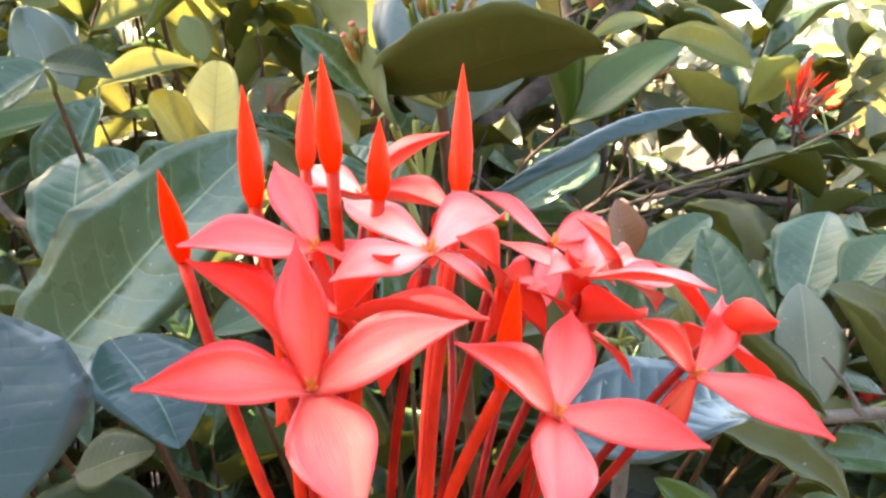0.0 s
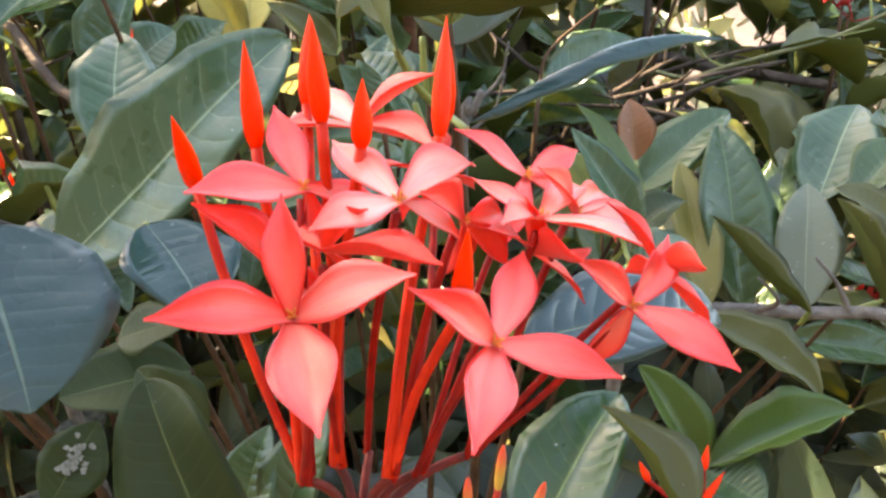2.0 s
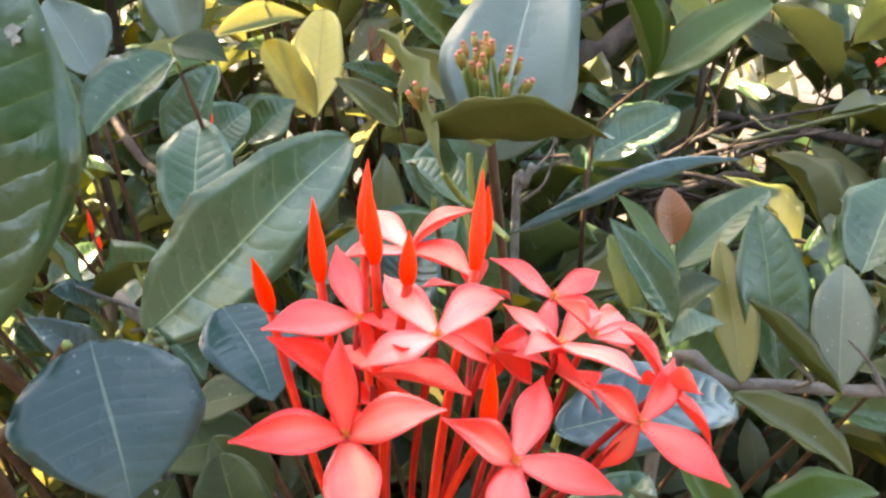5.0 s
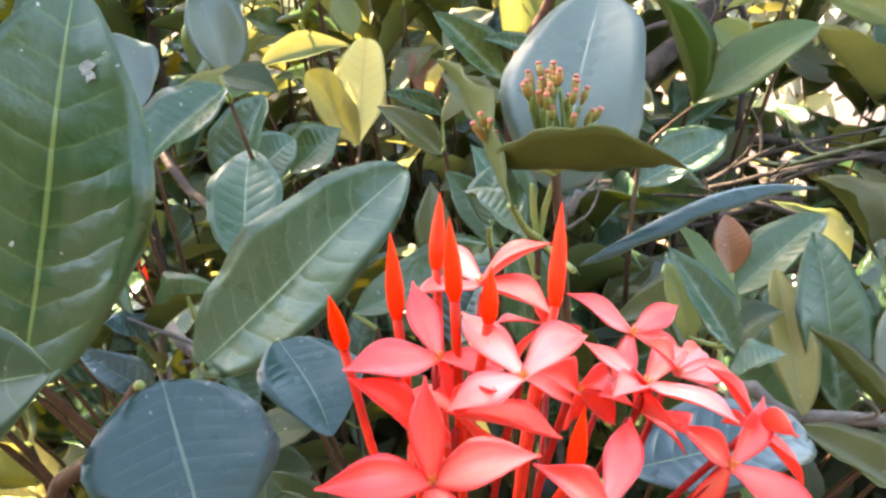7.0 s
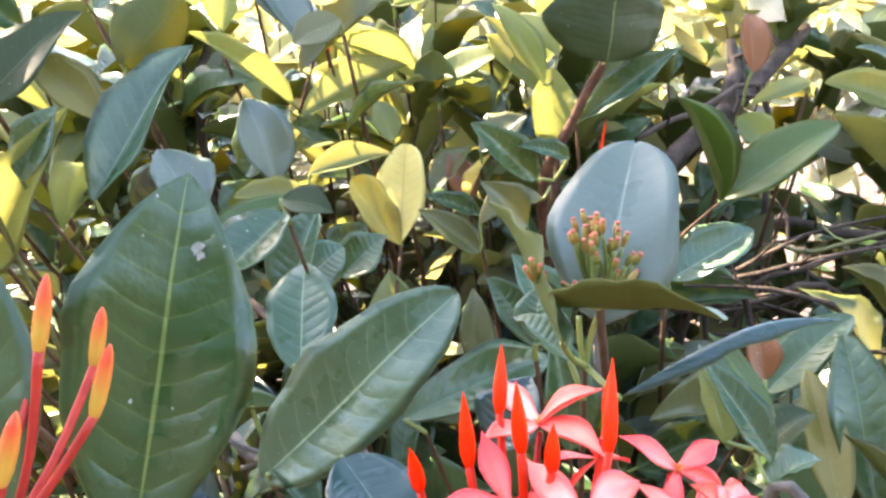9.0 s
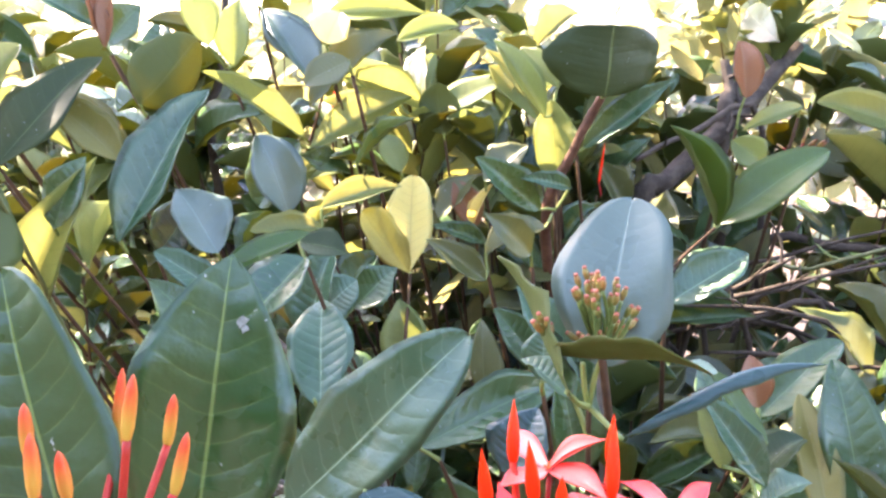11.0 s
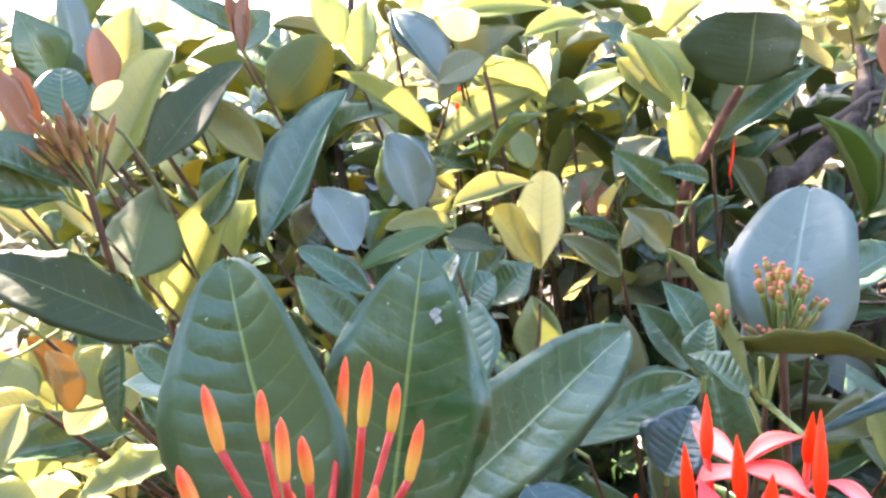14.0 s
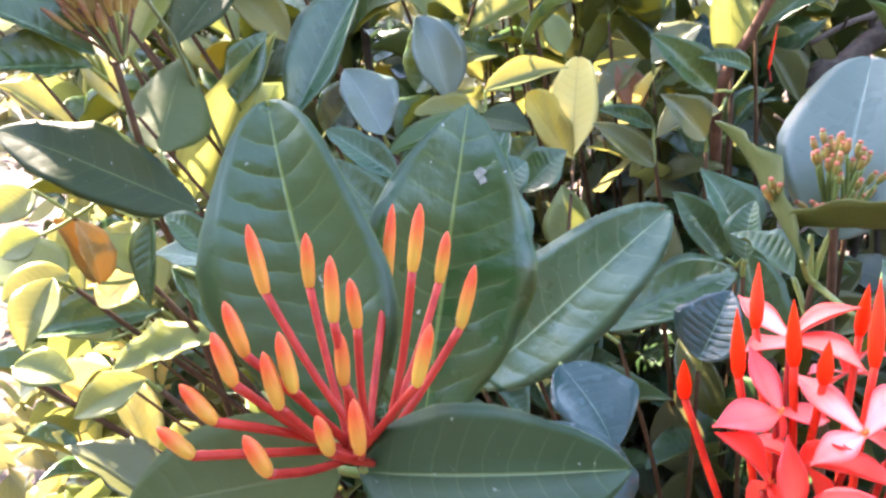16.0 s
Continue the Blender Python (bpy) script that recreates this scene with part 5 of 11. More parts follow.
stalk(g, (-0.2880, 0.7665, 1.0194), (-0.2904, 0.7541, 1.0277), 0.0015, 0.0012, STALK_GREEN, 0.05, 65, "petiole")
leaf(g, (-0.2893, 0.7540, 1.0269), (-0.3493, 0.7859, 1.0962), 0.0406, (0.4153, -0.6347, 0.6517), "long", 0.03, 0.2, 0.22, SKY_SHEEN, seed=2)
stalk(g, (-0.3072, 0.7703, 0.9661), (-0.3085, 0.7448, 0.9742), 0.0015, 0.0012, STALK_GREEN, 0.05, 66, "petiole")
leaf(g, (-0.3082, 0.7449, 0.9750), (-0.3490, 0.7368, 0.9119), 0.0576, (-0.2051, -0.9452, 0.2541), "oval", 0.03, 0.2, 0.22, GREEN, seed=3)
stalk(g, (-0.3145, 0.7734, 0.9520), (-0.3112, 0.7615, 0.9586), 0.0015, 0.0012, STALK_GREEN, 0.05, 67, "petiole")
leaf(g, (-0.3118, 0.7610, 0.9589), (-0.2703, 0.7902, 0.9376), 0.0338, (0.6203, -0.3844, 0.6837), "long", 0.03, 0.2, 0.22, GREEN, seed=4)
g = thing("leafy_shoot", (-0.1635, 0.7637, 0.0000), "long ribbed dark green leaf among paler ones", "shrub shoot", "shoots of the shrub")
part("stem", tube_mesh("stem", [(-0.1635, 0.7637, 0.0000), (-0.2265, 0.6939, 0.3209), (-0.3087, 0.6475, 0.6618), (-0.3713, 0.5284, 0.9182)], [0.0030, 0.0025, 0.0018, 0.0010], TWIG, 8, 0.12, 67), g)
stalk(g, (-0.3713, 0.5284, 0.9182), (-0.3708, 0.5193, 0.9313), 0.0015, 0.0012, STALK_GREEN, 0.05, 68, "petiole")
leaf(g, (-0.3711, 0.5183, 0.9297), (-0.3301, 0.6021, 1.0330), 0.0450, (0.0929, -0.7908, 0.6049), "long", 0.03, 0.12, 0.22, GREY_GREEN, seed=5)
g = thing("leafy_shoot", (-0.1486, 0.7678, 0.0000), "long ribbed dark green leaf among paler ones", "shrub shoot", "shoots of the shrub")
part("stem", tube_mesh("stem", [(-0.1486, 0.7678, 0.0000), (-0.2154, 0.6732, 0.3305), (-0.3028, 0.5937, 0.6814), (-0.3691, 0.4498, 0.9458)], [0.0030, 0.0025, 0.0018, 0.0010], TWIG, 8, 0.12, 68), g)
stalk(g, (-0.3691, 0.4498, 0.9458), (-0.3689, 0.4401, 0.9583), 0.0015, 0.0012, STALK_GREEN, 0.05, 69, "petiole")
leaf(g, (-0.3691, 0.4398, 0.9576), (-0.3516, 0.4571, 1.0018), 0.0291, (0.0447, -0.9359, 0.3493), "tipped", 0.03, 0.1, 0.22, GREEN, seed=6)
g = thing("leafy_shoot", (-0.1445, 0.8886, 0.0000), "long ribbed dark green leaf among paler ones", "shrub shoot", "shoots of the shrub")
part("stem", tube_mesh("stem", [(-0.1445, 0.8886, 0.0000), (-0.1988, 0.8003, 0.3126), (-0.2692, 0.7291, 0.6445), (-0.3232, 0.5910, 0.8940)], [0.0030, 0.0025, 0.0018, 0.0010], TWIG, 8, 0.12, 70), g)
stalk(g, (-0.3232, 0.5910, 0.8940), (-0.3235, 0.5810, 0.9064), 0.0015, 0.0012, STALK_GREEN, 0.05, 71, "petiole")
leaf(g, (-0.3230, 0.5812, 0.9061), (-0.3557, 0.5845, 0.9575), 0.0523, (0.7008, -0.5282, 0.4794), "oval", 0.03, 0.15, 0.22, SKY_SHEEN, seed=1)
g = thing("leafy_shoot", (-0.2921, 0.8986, 0.0000), "long ribbed dark green leaf among paler ones", "shrub shoot", "shoots of the shrub")
part("stem", tube_mesh("stem", [(-0.2921, 0.8986, 0.0000), (-0.3346, 0.8350, 0.3512), (-0.3885, 0.7971, 0.7233), (-0.4300, 0.6843, 1.0038)], [0.0030, 0.0025, 0.0018, 0.0010], TWIG, 8, 0.12, 71), g)
stalk(g, (-0.4300, 0.6843, 1.0038), (-0.4295, 0.6746, 1.0163), 0.0015, 0.0012, STALK_GREEN, 0.05, 72, "petiole")
leaf(g, (-0.4299, 0.6742, 1.0155), (-0.3847, 0.7035, 1.0714), 0.0609, (-0.6589, 0.7379, 0.1462), "round", -0.03, 0.2, 0.14, OLIVE, seed=2)
g = thing("leafy_shoot", (-0.2740, 0.8142, 0.0000), "long ribbed dark green leaf among paler ones", "shrub shoot", "shoots of the shrub")
part("stem", tube_mesh("stem", [(-0.2740, 0.8142, 0.0000), (-0.3141, 0.7496, 0.3386), (-0.3650, 0.7102, 0.6978), (-0.4045, 0.5963, 0.9683)], [0.0030, 0.0025, 0.0018, 0.0010], TWIG, 8, 0.12, 72), g)
stalk(g, (-0.4045, 0.5963, 0.9683), (-0.4050, 0.5862, 0.9808), 0.0015, 0.0012, STALK_GREEN, 0.05, 73, "petiole")
leaf(g, (-0.4042, 0.5866, 0.9803), (-0.4542, 0.5833, 1.0277), 0.0360, (0.5292, -0.6772, 0.5111), "oval", 0.03, 0.15, 0.14, YELLOW_OLIVE, seed=3)
g = thing("leafy_shoot", (-0.2943, 0.8562, 0.0000), "long ribbed dark green leaf among paler ones", "shrub shoot", "shoots of the shrub")
part("stem", tube_mesh("stem", [(-0.2943, 0.8562, 0.0000), (-0.3478, 0.7599, 0.3391), (-0.4164, 0.6786, 0.6991), (-0.4692, 0.5332, 0.9706)], [0.0030, 0.0025, 0.0018, 0.0010], TWIG, 8, 0.12, 73), g)
stalk(g, (-0.4692, 0.5332, 0.9706), (-0.4687, 0.5243, 0.9833), 0.0015, 0.0012, STALK_GREEN, 0.05, 74, "petiole")
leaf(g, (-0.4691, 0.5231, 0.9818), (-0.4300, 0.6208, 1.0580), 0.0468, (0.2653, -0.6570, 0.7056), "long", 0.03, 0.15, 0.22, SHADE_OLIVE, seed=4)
g = thing("leafy_shoot", (-0.2857, 0.7164, 0.0000), "sunlit and bronze leaves round a head of small closed buds", "shrub shoot", "shoots of the shrub")
part("stem", tube_mesh("stem", [(-0.2857, 0.7164, 0.0000), (-0.3314, 0.6334, 0.3417), (-0.3902, 0.5700, 0.7051), (-0.4353, 0.4378, 0.9782)], [0.0030, 0.0025, 0.0018, 0.0010], TWIG, 8, 0.12, 74), g)
stalk(g, (-0.4353, 0.4378, 0.9782), (-0.4351, 0.4285, 0.9910), 0.0015, 0.0012, STALK_GREEN, 0.05, 75, "petiole")
leaf(g, (-0.4350, 0.4278, 0.9898), (-0.4180, 0.4980, 1.0707), 0.0398, (0.2572, -0.7558, 0.6021), "oval", 0.03, 0.15, 0.14, FRESH, seed=5)
g = thing("leafy_shoot", (-0.2277, 0.7501, 0.0000), "sunlit and bronze leaves round a head of small closed buds", "shrub shoot", "shoots of the shrub")
part("stem", tube_mesh("stem", [(-0.2277, 0.7501, 0.0000), (-0.2831, 0.6406, 0.3588), (-0.3550, 0.5416, 0.7401), (-0.4098, 0.3831, 1.0271)], [0.0030, 0.0025, 0.0018, 0.0010], TWIG, 8, 0.12, 75), g)
stalk(g, (-0.4098, 0.3831, 1.0271), (-0.3975, 0.3903, 1.0482), 0.0015, 0.0012, STALK_GREEN, 0.05, 76, "petiole")
leaf(g, (-0.3972, 0.3903, 1.0476), (-0.4048, 0.3986, 1.0878), 0.0199, (0.7794, -0.5682, 0.2639), "oval", 0.03, 0.15, 0.14, BRONZE, seed=6)
stalk(g, (-0.4098, 0.3831, 1.0271), (-0.4223, 0.3561, 1.0308), 0.0015, 0.0012, STALK_GREEN, 0.05, 77, "petiole")
leaf(g, (-0.4220, 0.3562, 1.0303), (-0.4374, 0.3615, 1.0687), 0.0111, (0.8446, -0.3683, 0.3886), "oval", 0.03, 0.15, 0.14, BRONZE, seed=0)
g = thing("leafy_shoot", (-0.1624, 0.7088, 0.0000), "sunlit and bronze leaves round a head of small closed buds", "shrub shoot", "shoots of the shrub")
part("stem", tube_mesh("stem", [(-0.1624, 0.7088, 0.0000), (-0.2327, 0.6019, 0.3449), (-0.3247, 0.5063, 0.7112), (-0.3946, 0.3502, 0.9877)], [0.0030, 0.0025, 0.0018, 0.0010], TWIG, 8, 0.12, 77), g)
stalk(g, (-0.3946, 0.3502, 0.9877), (-0.4100, 0.3373, 1.0268), 0.0015, 0.0012, STALK_GREEN, 0.05, 78, "petiole")
leaf(g, (-0.4094, 0.3373, 1.0263), (-0.4423, 0.3391, 1.0724), 0.0195, (0.7326, -0.4148, 0.5396), "oval", 0.03, 0.15, 0.14, BRONZE, seed=1)
stalk(g, (-0.3946, 0.3502, 0.9877), (-0.3886, 0.3373, 1.0031), 0.0015, 0.0012, STALK_GREEN, 0.05, 79, "petiole")
leaf(g, (-0.3880, 0.3379, 1.0030), (-0.4378, 0.2986, 1.0368), 0.0290, (0.6806, -0.2794, 0.6773), "long", 0.03, 0.15, 0.22, GREEN, seed=2)
stalk(g, (-0.3946, 0.3502, 0.9877), (-0.3915, 0.3347, 0.9970), 0.0015, 0.0012, STALK_GREEN, 0.05, 80, "petiole")
leaf(g, (-0.3910, 0.3354, 0.9973), (-0.4424, 0.2880, 1.0024), 0.0290, (0.4644, -0.4189, 0.7803), "long", 0.03, 0.15, 0.22, GREEN, seed=3)
stalk(g, (-0.3888, 0.3633, 0.9646), (-0.3898, 0.3508, 0.9728), 0.0015, 0.0012, STALK_GREEN, 0.05, 81, "petiole")
leaf(g, (-0.3894, 0.3508, 0.9726), (-0.4122, 0.3514, 1.0019), 0.0206, (0.7610, -0.2549, 0.5966), "long", 0.03, 0.15, 0.14, FRESH, seed=4)
g = thing("leafy_shoot", (-0.3436, 0.7454, 0.0000), "sunlit and bronze leaves round a head of small closed buds", "shrub shoot", "shoots of the shrub")
part("stem", tube_mesh("stem", [(-0.3436, 0.7454, 0.0000), (-0.4092, 0.6523, 0.3588), (-0.4938, 0.5760, 0.7406), (-0.5587, 0.4340, 1.0277)], [0.0030, 0.0025, 0.0018, 0.0010], TWIG, 8, 0.12, 81), g)
stalk(g, (-0.5587, 0.4340, 1.0277), (-0.5582, 0.4237, 1.0399), 0.0015, 0.0012, STALK_GREEN, 0.05, 82, "petiole")
leaf(g, (-0.5585, 0.4237, 1.0393), (-0.5196, 0.4517, 1.0981), 0.0575, (0.2974, -0.9233, 0.2431), "tipped", 0.03, 0.15, 0.22, GREY_GREEN, seed=5)
g = thing("leafy_shoot", (-0.2578, 0.7272, 0.0000), "sunlit and bronze leaves round a head of small closed buds", "shrub shoot", "shoots of the shrub")
part("stem", tube_mesh("stem", [(-0.2578, 0.7272, 0.0000), (-0.3346, 0.6592, 0.3536), (-0.4343, 0.6160, 0.7294), (-0.5100, 0.4992, 1.0122)], [0.0030, 0.0025, 0.0018, 0.0010], TWIG, 8, 0.12, 82), g)
stalk(g, (-0.5100, 0.4992, 1.0122), (-0.5103, 0.4893, 1.0248), 0.0015, 0.0012, STALK_GREEN, 0.05, 83, "petiole")
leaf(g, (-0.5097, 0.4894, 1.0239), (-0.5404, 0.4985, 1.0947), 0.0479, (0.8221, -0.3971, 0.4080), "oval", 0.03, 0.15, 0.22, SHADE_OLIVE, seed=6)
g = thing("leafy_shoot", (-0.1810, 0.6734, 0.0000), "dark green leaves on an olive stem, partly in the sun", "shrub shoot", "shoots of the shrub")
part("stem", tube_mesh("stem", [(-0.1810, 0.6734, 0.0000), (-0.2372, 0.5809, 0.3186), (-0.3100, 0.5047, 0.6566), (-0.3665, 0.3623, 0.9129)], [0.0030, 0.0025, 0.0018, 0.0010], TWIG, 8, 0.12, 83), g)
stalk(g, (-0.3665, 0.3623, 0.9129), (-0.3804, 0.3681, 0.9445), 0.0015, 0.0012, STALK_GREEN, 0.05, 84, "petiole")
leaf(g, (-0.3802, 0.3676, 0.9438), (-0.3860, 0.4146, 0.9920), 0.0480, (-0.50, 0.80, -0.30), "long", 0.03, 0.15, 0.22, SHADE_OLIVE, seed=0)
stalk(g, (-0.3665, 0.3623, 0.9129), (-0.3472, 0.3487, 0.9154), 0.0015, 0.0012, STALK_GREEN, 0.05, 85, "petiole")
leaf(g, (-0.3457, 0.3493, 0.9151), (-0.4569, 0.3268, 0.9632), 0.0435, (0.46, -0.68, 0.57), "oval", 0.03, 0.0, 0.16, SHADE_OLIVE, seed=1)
stalk(g, (-0.3665, 0.3623, 0.9129), (-0.3730, 0.3405, 0.9151), 0.0015, 0.0012, STALK_GREEN, 0.05, 86, "petiole")
leaf(g, (-0.3731, 0.3407, 0.9157), (-0.3722, 0.3271, 0.8637), 0.0177, (0.1195, -0.9602, 0.2523), "long", 0.03, 0.15, 0.22, GREEN, seed=2)
g = thing("leafy_shoot", (-0.1584, 0.6651, 0.0000), "dark green leaves on an olive stem, partly in the sun", "shrub shoot", "shoots of the shrub")
part("stem", tube_mesh("stem", [(-0.1584, 0.6651, 0.0000), (-0.2031, 0.5548, 0.3133), (-0.2606, 0.4549, 0.6456), (-0.3066, 0.2942, 0.8980)], [0.0030, 0.0025, 0.0018, 0.0010], TWIG, 8, 0.12, 86), g)
stalk(g, (-0.3066, 0.2942, 0.8980), (-0.3249, 0.2883, 0.9064), 0.0015, 0.0012, STALK_GREEN, 0.05, 87, "petiole")
leaf(g, (-0.3253, 0.2882, 0.9068), (-0.2966, 0.2867, 0.8668), 0.0254, (0.7929, -0.1951, 0.5773), "long", 0.03, 0.15, 0.22, GREEN, seed=3)
stalk(g, (-0.3066, 0.2942, 0.8980), (-0.2881, 0.2800, 0.9131), 0.0015, 0.0012, STALK_GREEN, 0.05, 88, "petiole")
leaf(g, (-0.2878, 0.2802, 0.9133), (-0.3219, 0.2712, 0.9200), 0.0258, (0.2102, -0.0670, 0.9754), "tipped", 0.03, 0.15, 0.22, GREY_GREEN, seed=4)
g = thing("leafy_shoot", (-0.3152, 0.8453, 0.0000), "sunlit leaves low at the edge of the shrub", "shrub shoot", "shoots of the shrub")
part("stem", tube_mesh("stem", [(-0.3152, 0.8453, 0.0000), (-0.4036, 0.7663, 0.2588), (-0.5184, 0.7088, 0.5346), (-0.6063, 0.5808, 0.7425)], [0.0030, 0.0025, 0.0018, 0.0010], TWIG, 8, 0.12, 88), g)
stalk(g, (-0.6063, 0.5808, 0.7425), (-0.6065, 0.5705, 0.7552), 0.0015, 0.0012, STALK_GREEN, 0.05, 89, "petiole")
leaf(g, (-0.6062, 0.5709, 0.7545), (-0.6263, 0.5410, 0.8286), 0.0424, (0.9463, -0.2922, 0.1380), "oval", 0.03, 0.3, 0.14, TAN, seed=5)
g = thing("leafy_shoot", (-0.2348, 0.7005, 0.0000), "sunlit leaves low at the edge of the shrub", "shrub shoot", "shoots of the shrub")
part("stem", tube_mesh("stem", [(-0.2348, 0.7005, 0.0000), (-0.2960, 0.6209, 0.2792), (-0.3747, 0.5625, 0.5754), (-0.4367, 0.4329, 0.8009)], [0.0030, 0.0025, 0.0018, 0.0010], TWIG, 8, 0.12, 89), g)
stalk(g, (-0.4367, 0.4329, 0.8009), (-0.4376, 0.4225, 0.8128), 0.0015, 0.0012, STALK_GREEN, 0.05, 90, "petiole")
leaf(g, (-0.4366, 0.4233, 0.8132), (-0.5248, 0.3713, 0.8044), 0.0324, (0.2620, -0.5751, 0.7750), "long", 0.03, 0.15, 0.22, GREEN, seed=6)
g = thing("leafy_shoot", (-0.2394, 0.6437, 0.0000), "sunlit leaves low at the edge of the shrub", "shrub shoot", "shoots of the shrub")
part("stem", tube_mesh("stem", [(-0.2394, 0.6437, 0.0000), (-0.2978, 0.5609, 0.2738), (-0.3725, 0.4979, 0.5648), (-0.4325, 0.3654, 0.7857)], [0.0030, 0.0025, 0.0018, 0.0010], TWIG, 8, 0.12, 90), g)
stalk(g, (-0.4325, 0.3654, 0.7857), (-0.4319, 0.3556, 0.7980), 0.0015, 0.0012, STALK_GREEN, 0.05, 91, "petiole")
leaf(g, (-0.4326, 0.3551, 0.7975), (-0.3620, 0.3828, 0.8174), 0.0327, (-0.1065, -0.3869, 0.9159), "oval", 0.03, 0.15, 0.14, FRESH, seed=0)
g = thing("leafy_shoot", (-0.1964, 0.6536, 0.0000), "sunlit leaves low at the edge of the shrub", "shrub shoot", "shoots of the shrub")
part("stem", tube_mesh("stem", [(-0.1964, 0.6536, 0.0000), (-0.2434, 0.5492, 0.2577), (-0.3060, 0.4600, 0.5302), (-0.3525, 0.3031, 0.7403)], [0.0030, 0.0025, 0.0018, 0.0010], TWIG, 8, 0.12, 91), g)
stalk(g, (-0.3525, 0.3031, 0.7403), (-0.3532, 0.2930, 0.7527), 0.0015, 0.0012, STALK_GREEN, 0.05, 92, "petiole")
leaf(g, (-0.3523, 0.2934, 0.7523), (-0.4157, 0.2871, 0.7894), 0.0368, (0.5106, -0.1366, 0.8489), "long", 0.03, 0.15, 0.14, OLIVE, seed=1)
g = thing("leafy_shoot", (-0.2478, 0.7633, 0.0000), "sunlit leaves low at the edge of the shrub", "shrub shoot", "shoots of the shrub")
part("stem", tube_mesh("stem", [(-0.2478, 0.7633, 0.0000), (-0.3265, 0.6809, 0.2654), (-0.4290, 0.6191, 0.5483), (-0.5077, 0.4868, 0.7615)], [0.0030, 0.0025, 0.0018, 0.0010], TWIG, 8, 0.12, 92), g)
stalk(g, (-0.5077, 0.4868, 0.7615), (-0.4892, 0.4872, 0.7906), 0.0015, 0.0012, STALK_GREEN, 0.05, 93, "petiole")
leaf(g, (-0.4884, 0.4875, 0.7899), (-0.5295, 0.4890, 0.8445), 0.0685, (0.7959, -0.0770, 0.6005), "oval", 0.03, 0.15, 0.14, FRESH, seed=2)
stalk(g, (-0.5077, 0.4868, 0.7615), (-0.5273, 0.4664, 0.7573), 0.0015, 0.0012, STALK_GREEN, 0.05, 94, "petiole")
leaf(g, (-0.5264, 0.4667, 0.7569), (-0.5886, 0.4570, 0.7948), 0.0560, (0.5273, -0.0755, 0.8463), "long", 0.03, 0.15, 0.14, FRESH, seed=3)
g = thing("leafy_shoot", (-0.3687, 0.7738, 0.0000), "sunlit leaves low at the edge of the shrub", "shrub shoot", "shoots of the shrub")
part("stem", tube_mesh("stem", [(-0.3687, 0.7738, 0.0000), (-0.4278, 0.6853, 0.2754), (-0.5038, 0.6159, 0.5691), (-0.5626, 0.4774, 0.7904)], [0.0030, 0.0025, 0.0018, 0.0010], TWIG, 8, 0.12, 94), g)
stalk(g, (-0.5626, 0.4774, 0.7904), (-0.5631, 0.4674, 0.8027), 0.0015, 0.0012, STALK_GREEN, 0.05, 95, "petiole")
leaf(g, (-0.5625, 0.4676, 0.8026), (-0.6157, 0.4583, 0.8313), 0.0685, (0.4878, -0.1236, 0.8642), "tipped", 0.03, 0.15, 0.14, FRESH, seed=4)
g = thing("leafy_shoot", (-0.1489, 0.7864, 0.0000), "dark leaves on a thin dark twig", "shrub shoot", "shoots of the shrub")
part("stem", tube_mesh("stem", [(-0.1489, 0.7864, 0.0000), (-0.1661, 0.6876, 0.3272), (-0.1879, 0.6025, 0.6747), (-0.2052, 0.4536, 0.9357)], [0.0037, 0.0029, 0.0021, 0.0012], TWIG, 8, 0.12, 95), g)
stalk(g, (-0.2052, 0.4536, 0.9357), (-0.1979, 0.4271, 0.9464), 0.0015, 0.0012, STALK_GREEN, 0.05, 96, "petiole")
leaf(g, (-0.1978, 0.4276, 0.9467), (-0.2215, 0.3802, 0.9145), 0.0323, (0.1126, -0.5964, 0.7948), "oval", 0.03, 0.15, 0.22, BROAD, seed=5)
stalk(g, (-0.2052, 0.4536, 0.9357), (-0.2123, 0.4596, 0.9491), 0.0015, 0.0012, STALK_GREEN, 0.05, 97, "petiole")
leaf(g, (-0.2127, 0.4596, 0.9491), (-0.1795, 0.4597, 0.9415), 0.0238, (0.1771, -0.6249, 0.7604), "long", 0.03, 0.15, 0.14, SHADE_OLIVE, seed=6)
g = thing("leafy_shoot", (-0.1377, 0.8251, 0.0000), "dark leaves on a thin dark twig", "shrub shoot", "shoots of the shrub")
part("stem", tube_mesh("stem", [(-0.1377, 0.8251, 0.0000), (-0.1643, 0.7514, 0.2986), (-0.1981, 0.6997, 0.6158), (-0.2248, 0.5759, 0.8539)], [0.0037, 0.0029, 0.0021, 0.0012], TWIG, 8, 0.12, 97), g)
stalk(g, (-0.2248, 0.5759, 0.8539), (-0.2364, 0.5541, 0.8663), 0.0015, 0.0012, STALK_GREEN, 0.05, 98, "petiole")
leaf(g, (-0.2368, 0.5540, 0.8659), (-0.2057, 0.5674, 0.8924), 0.0398, (-0.0523, -0.8643, 0.5003), "oval", 0.03, 0.15, 0.22, GREY_GREEN, seed=0)
stalk(g, (-0.2248, 0.5759, 0.8539), (-0.2125, 0.5779, 0.8660), 0.0015, 0.0012, STALK_GREEN, 0.05, 99, "petiole")
leaf(g, (-0.2130, 0.5777, 0.8656), (-0.1791, 0.5932, 0.8968), 0.0365, (-0.0740, -0.8577, 0.5087), "long", 0.03, 0.15, 0.22, GREEN, seed=1)
g = thing("leafy_shoot", (-0.0936, 0.8771, 0.0000), "olive and fresh leaves lit from behind", "shrub shoot", "shoots of the shrub")
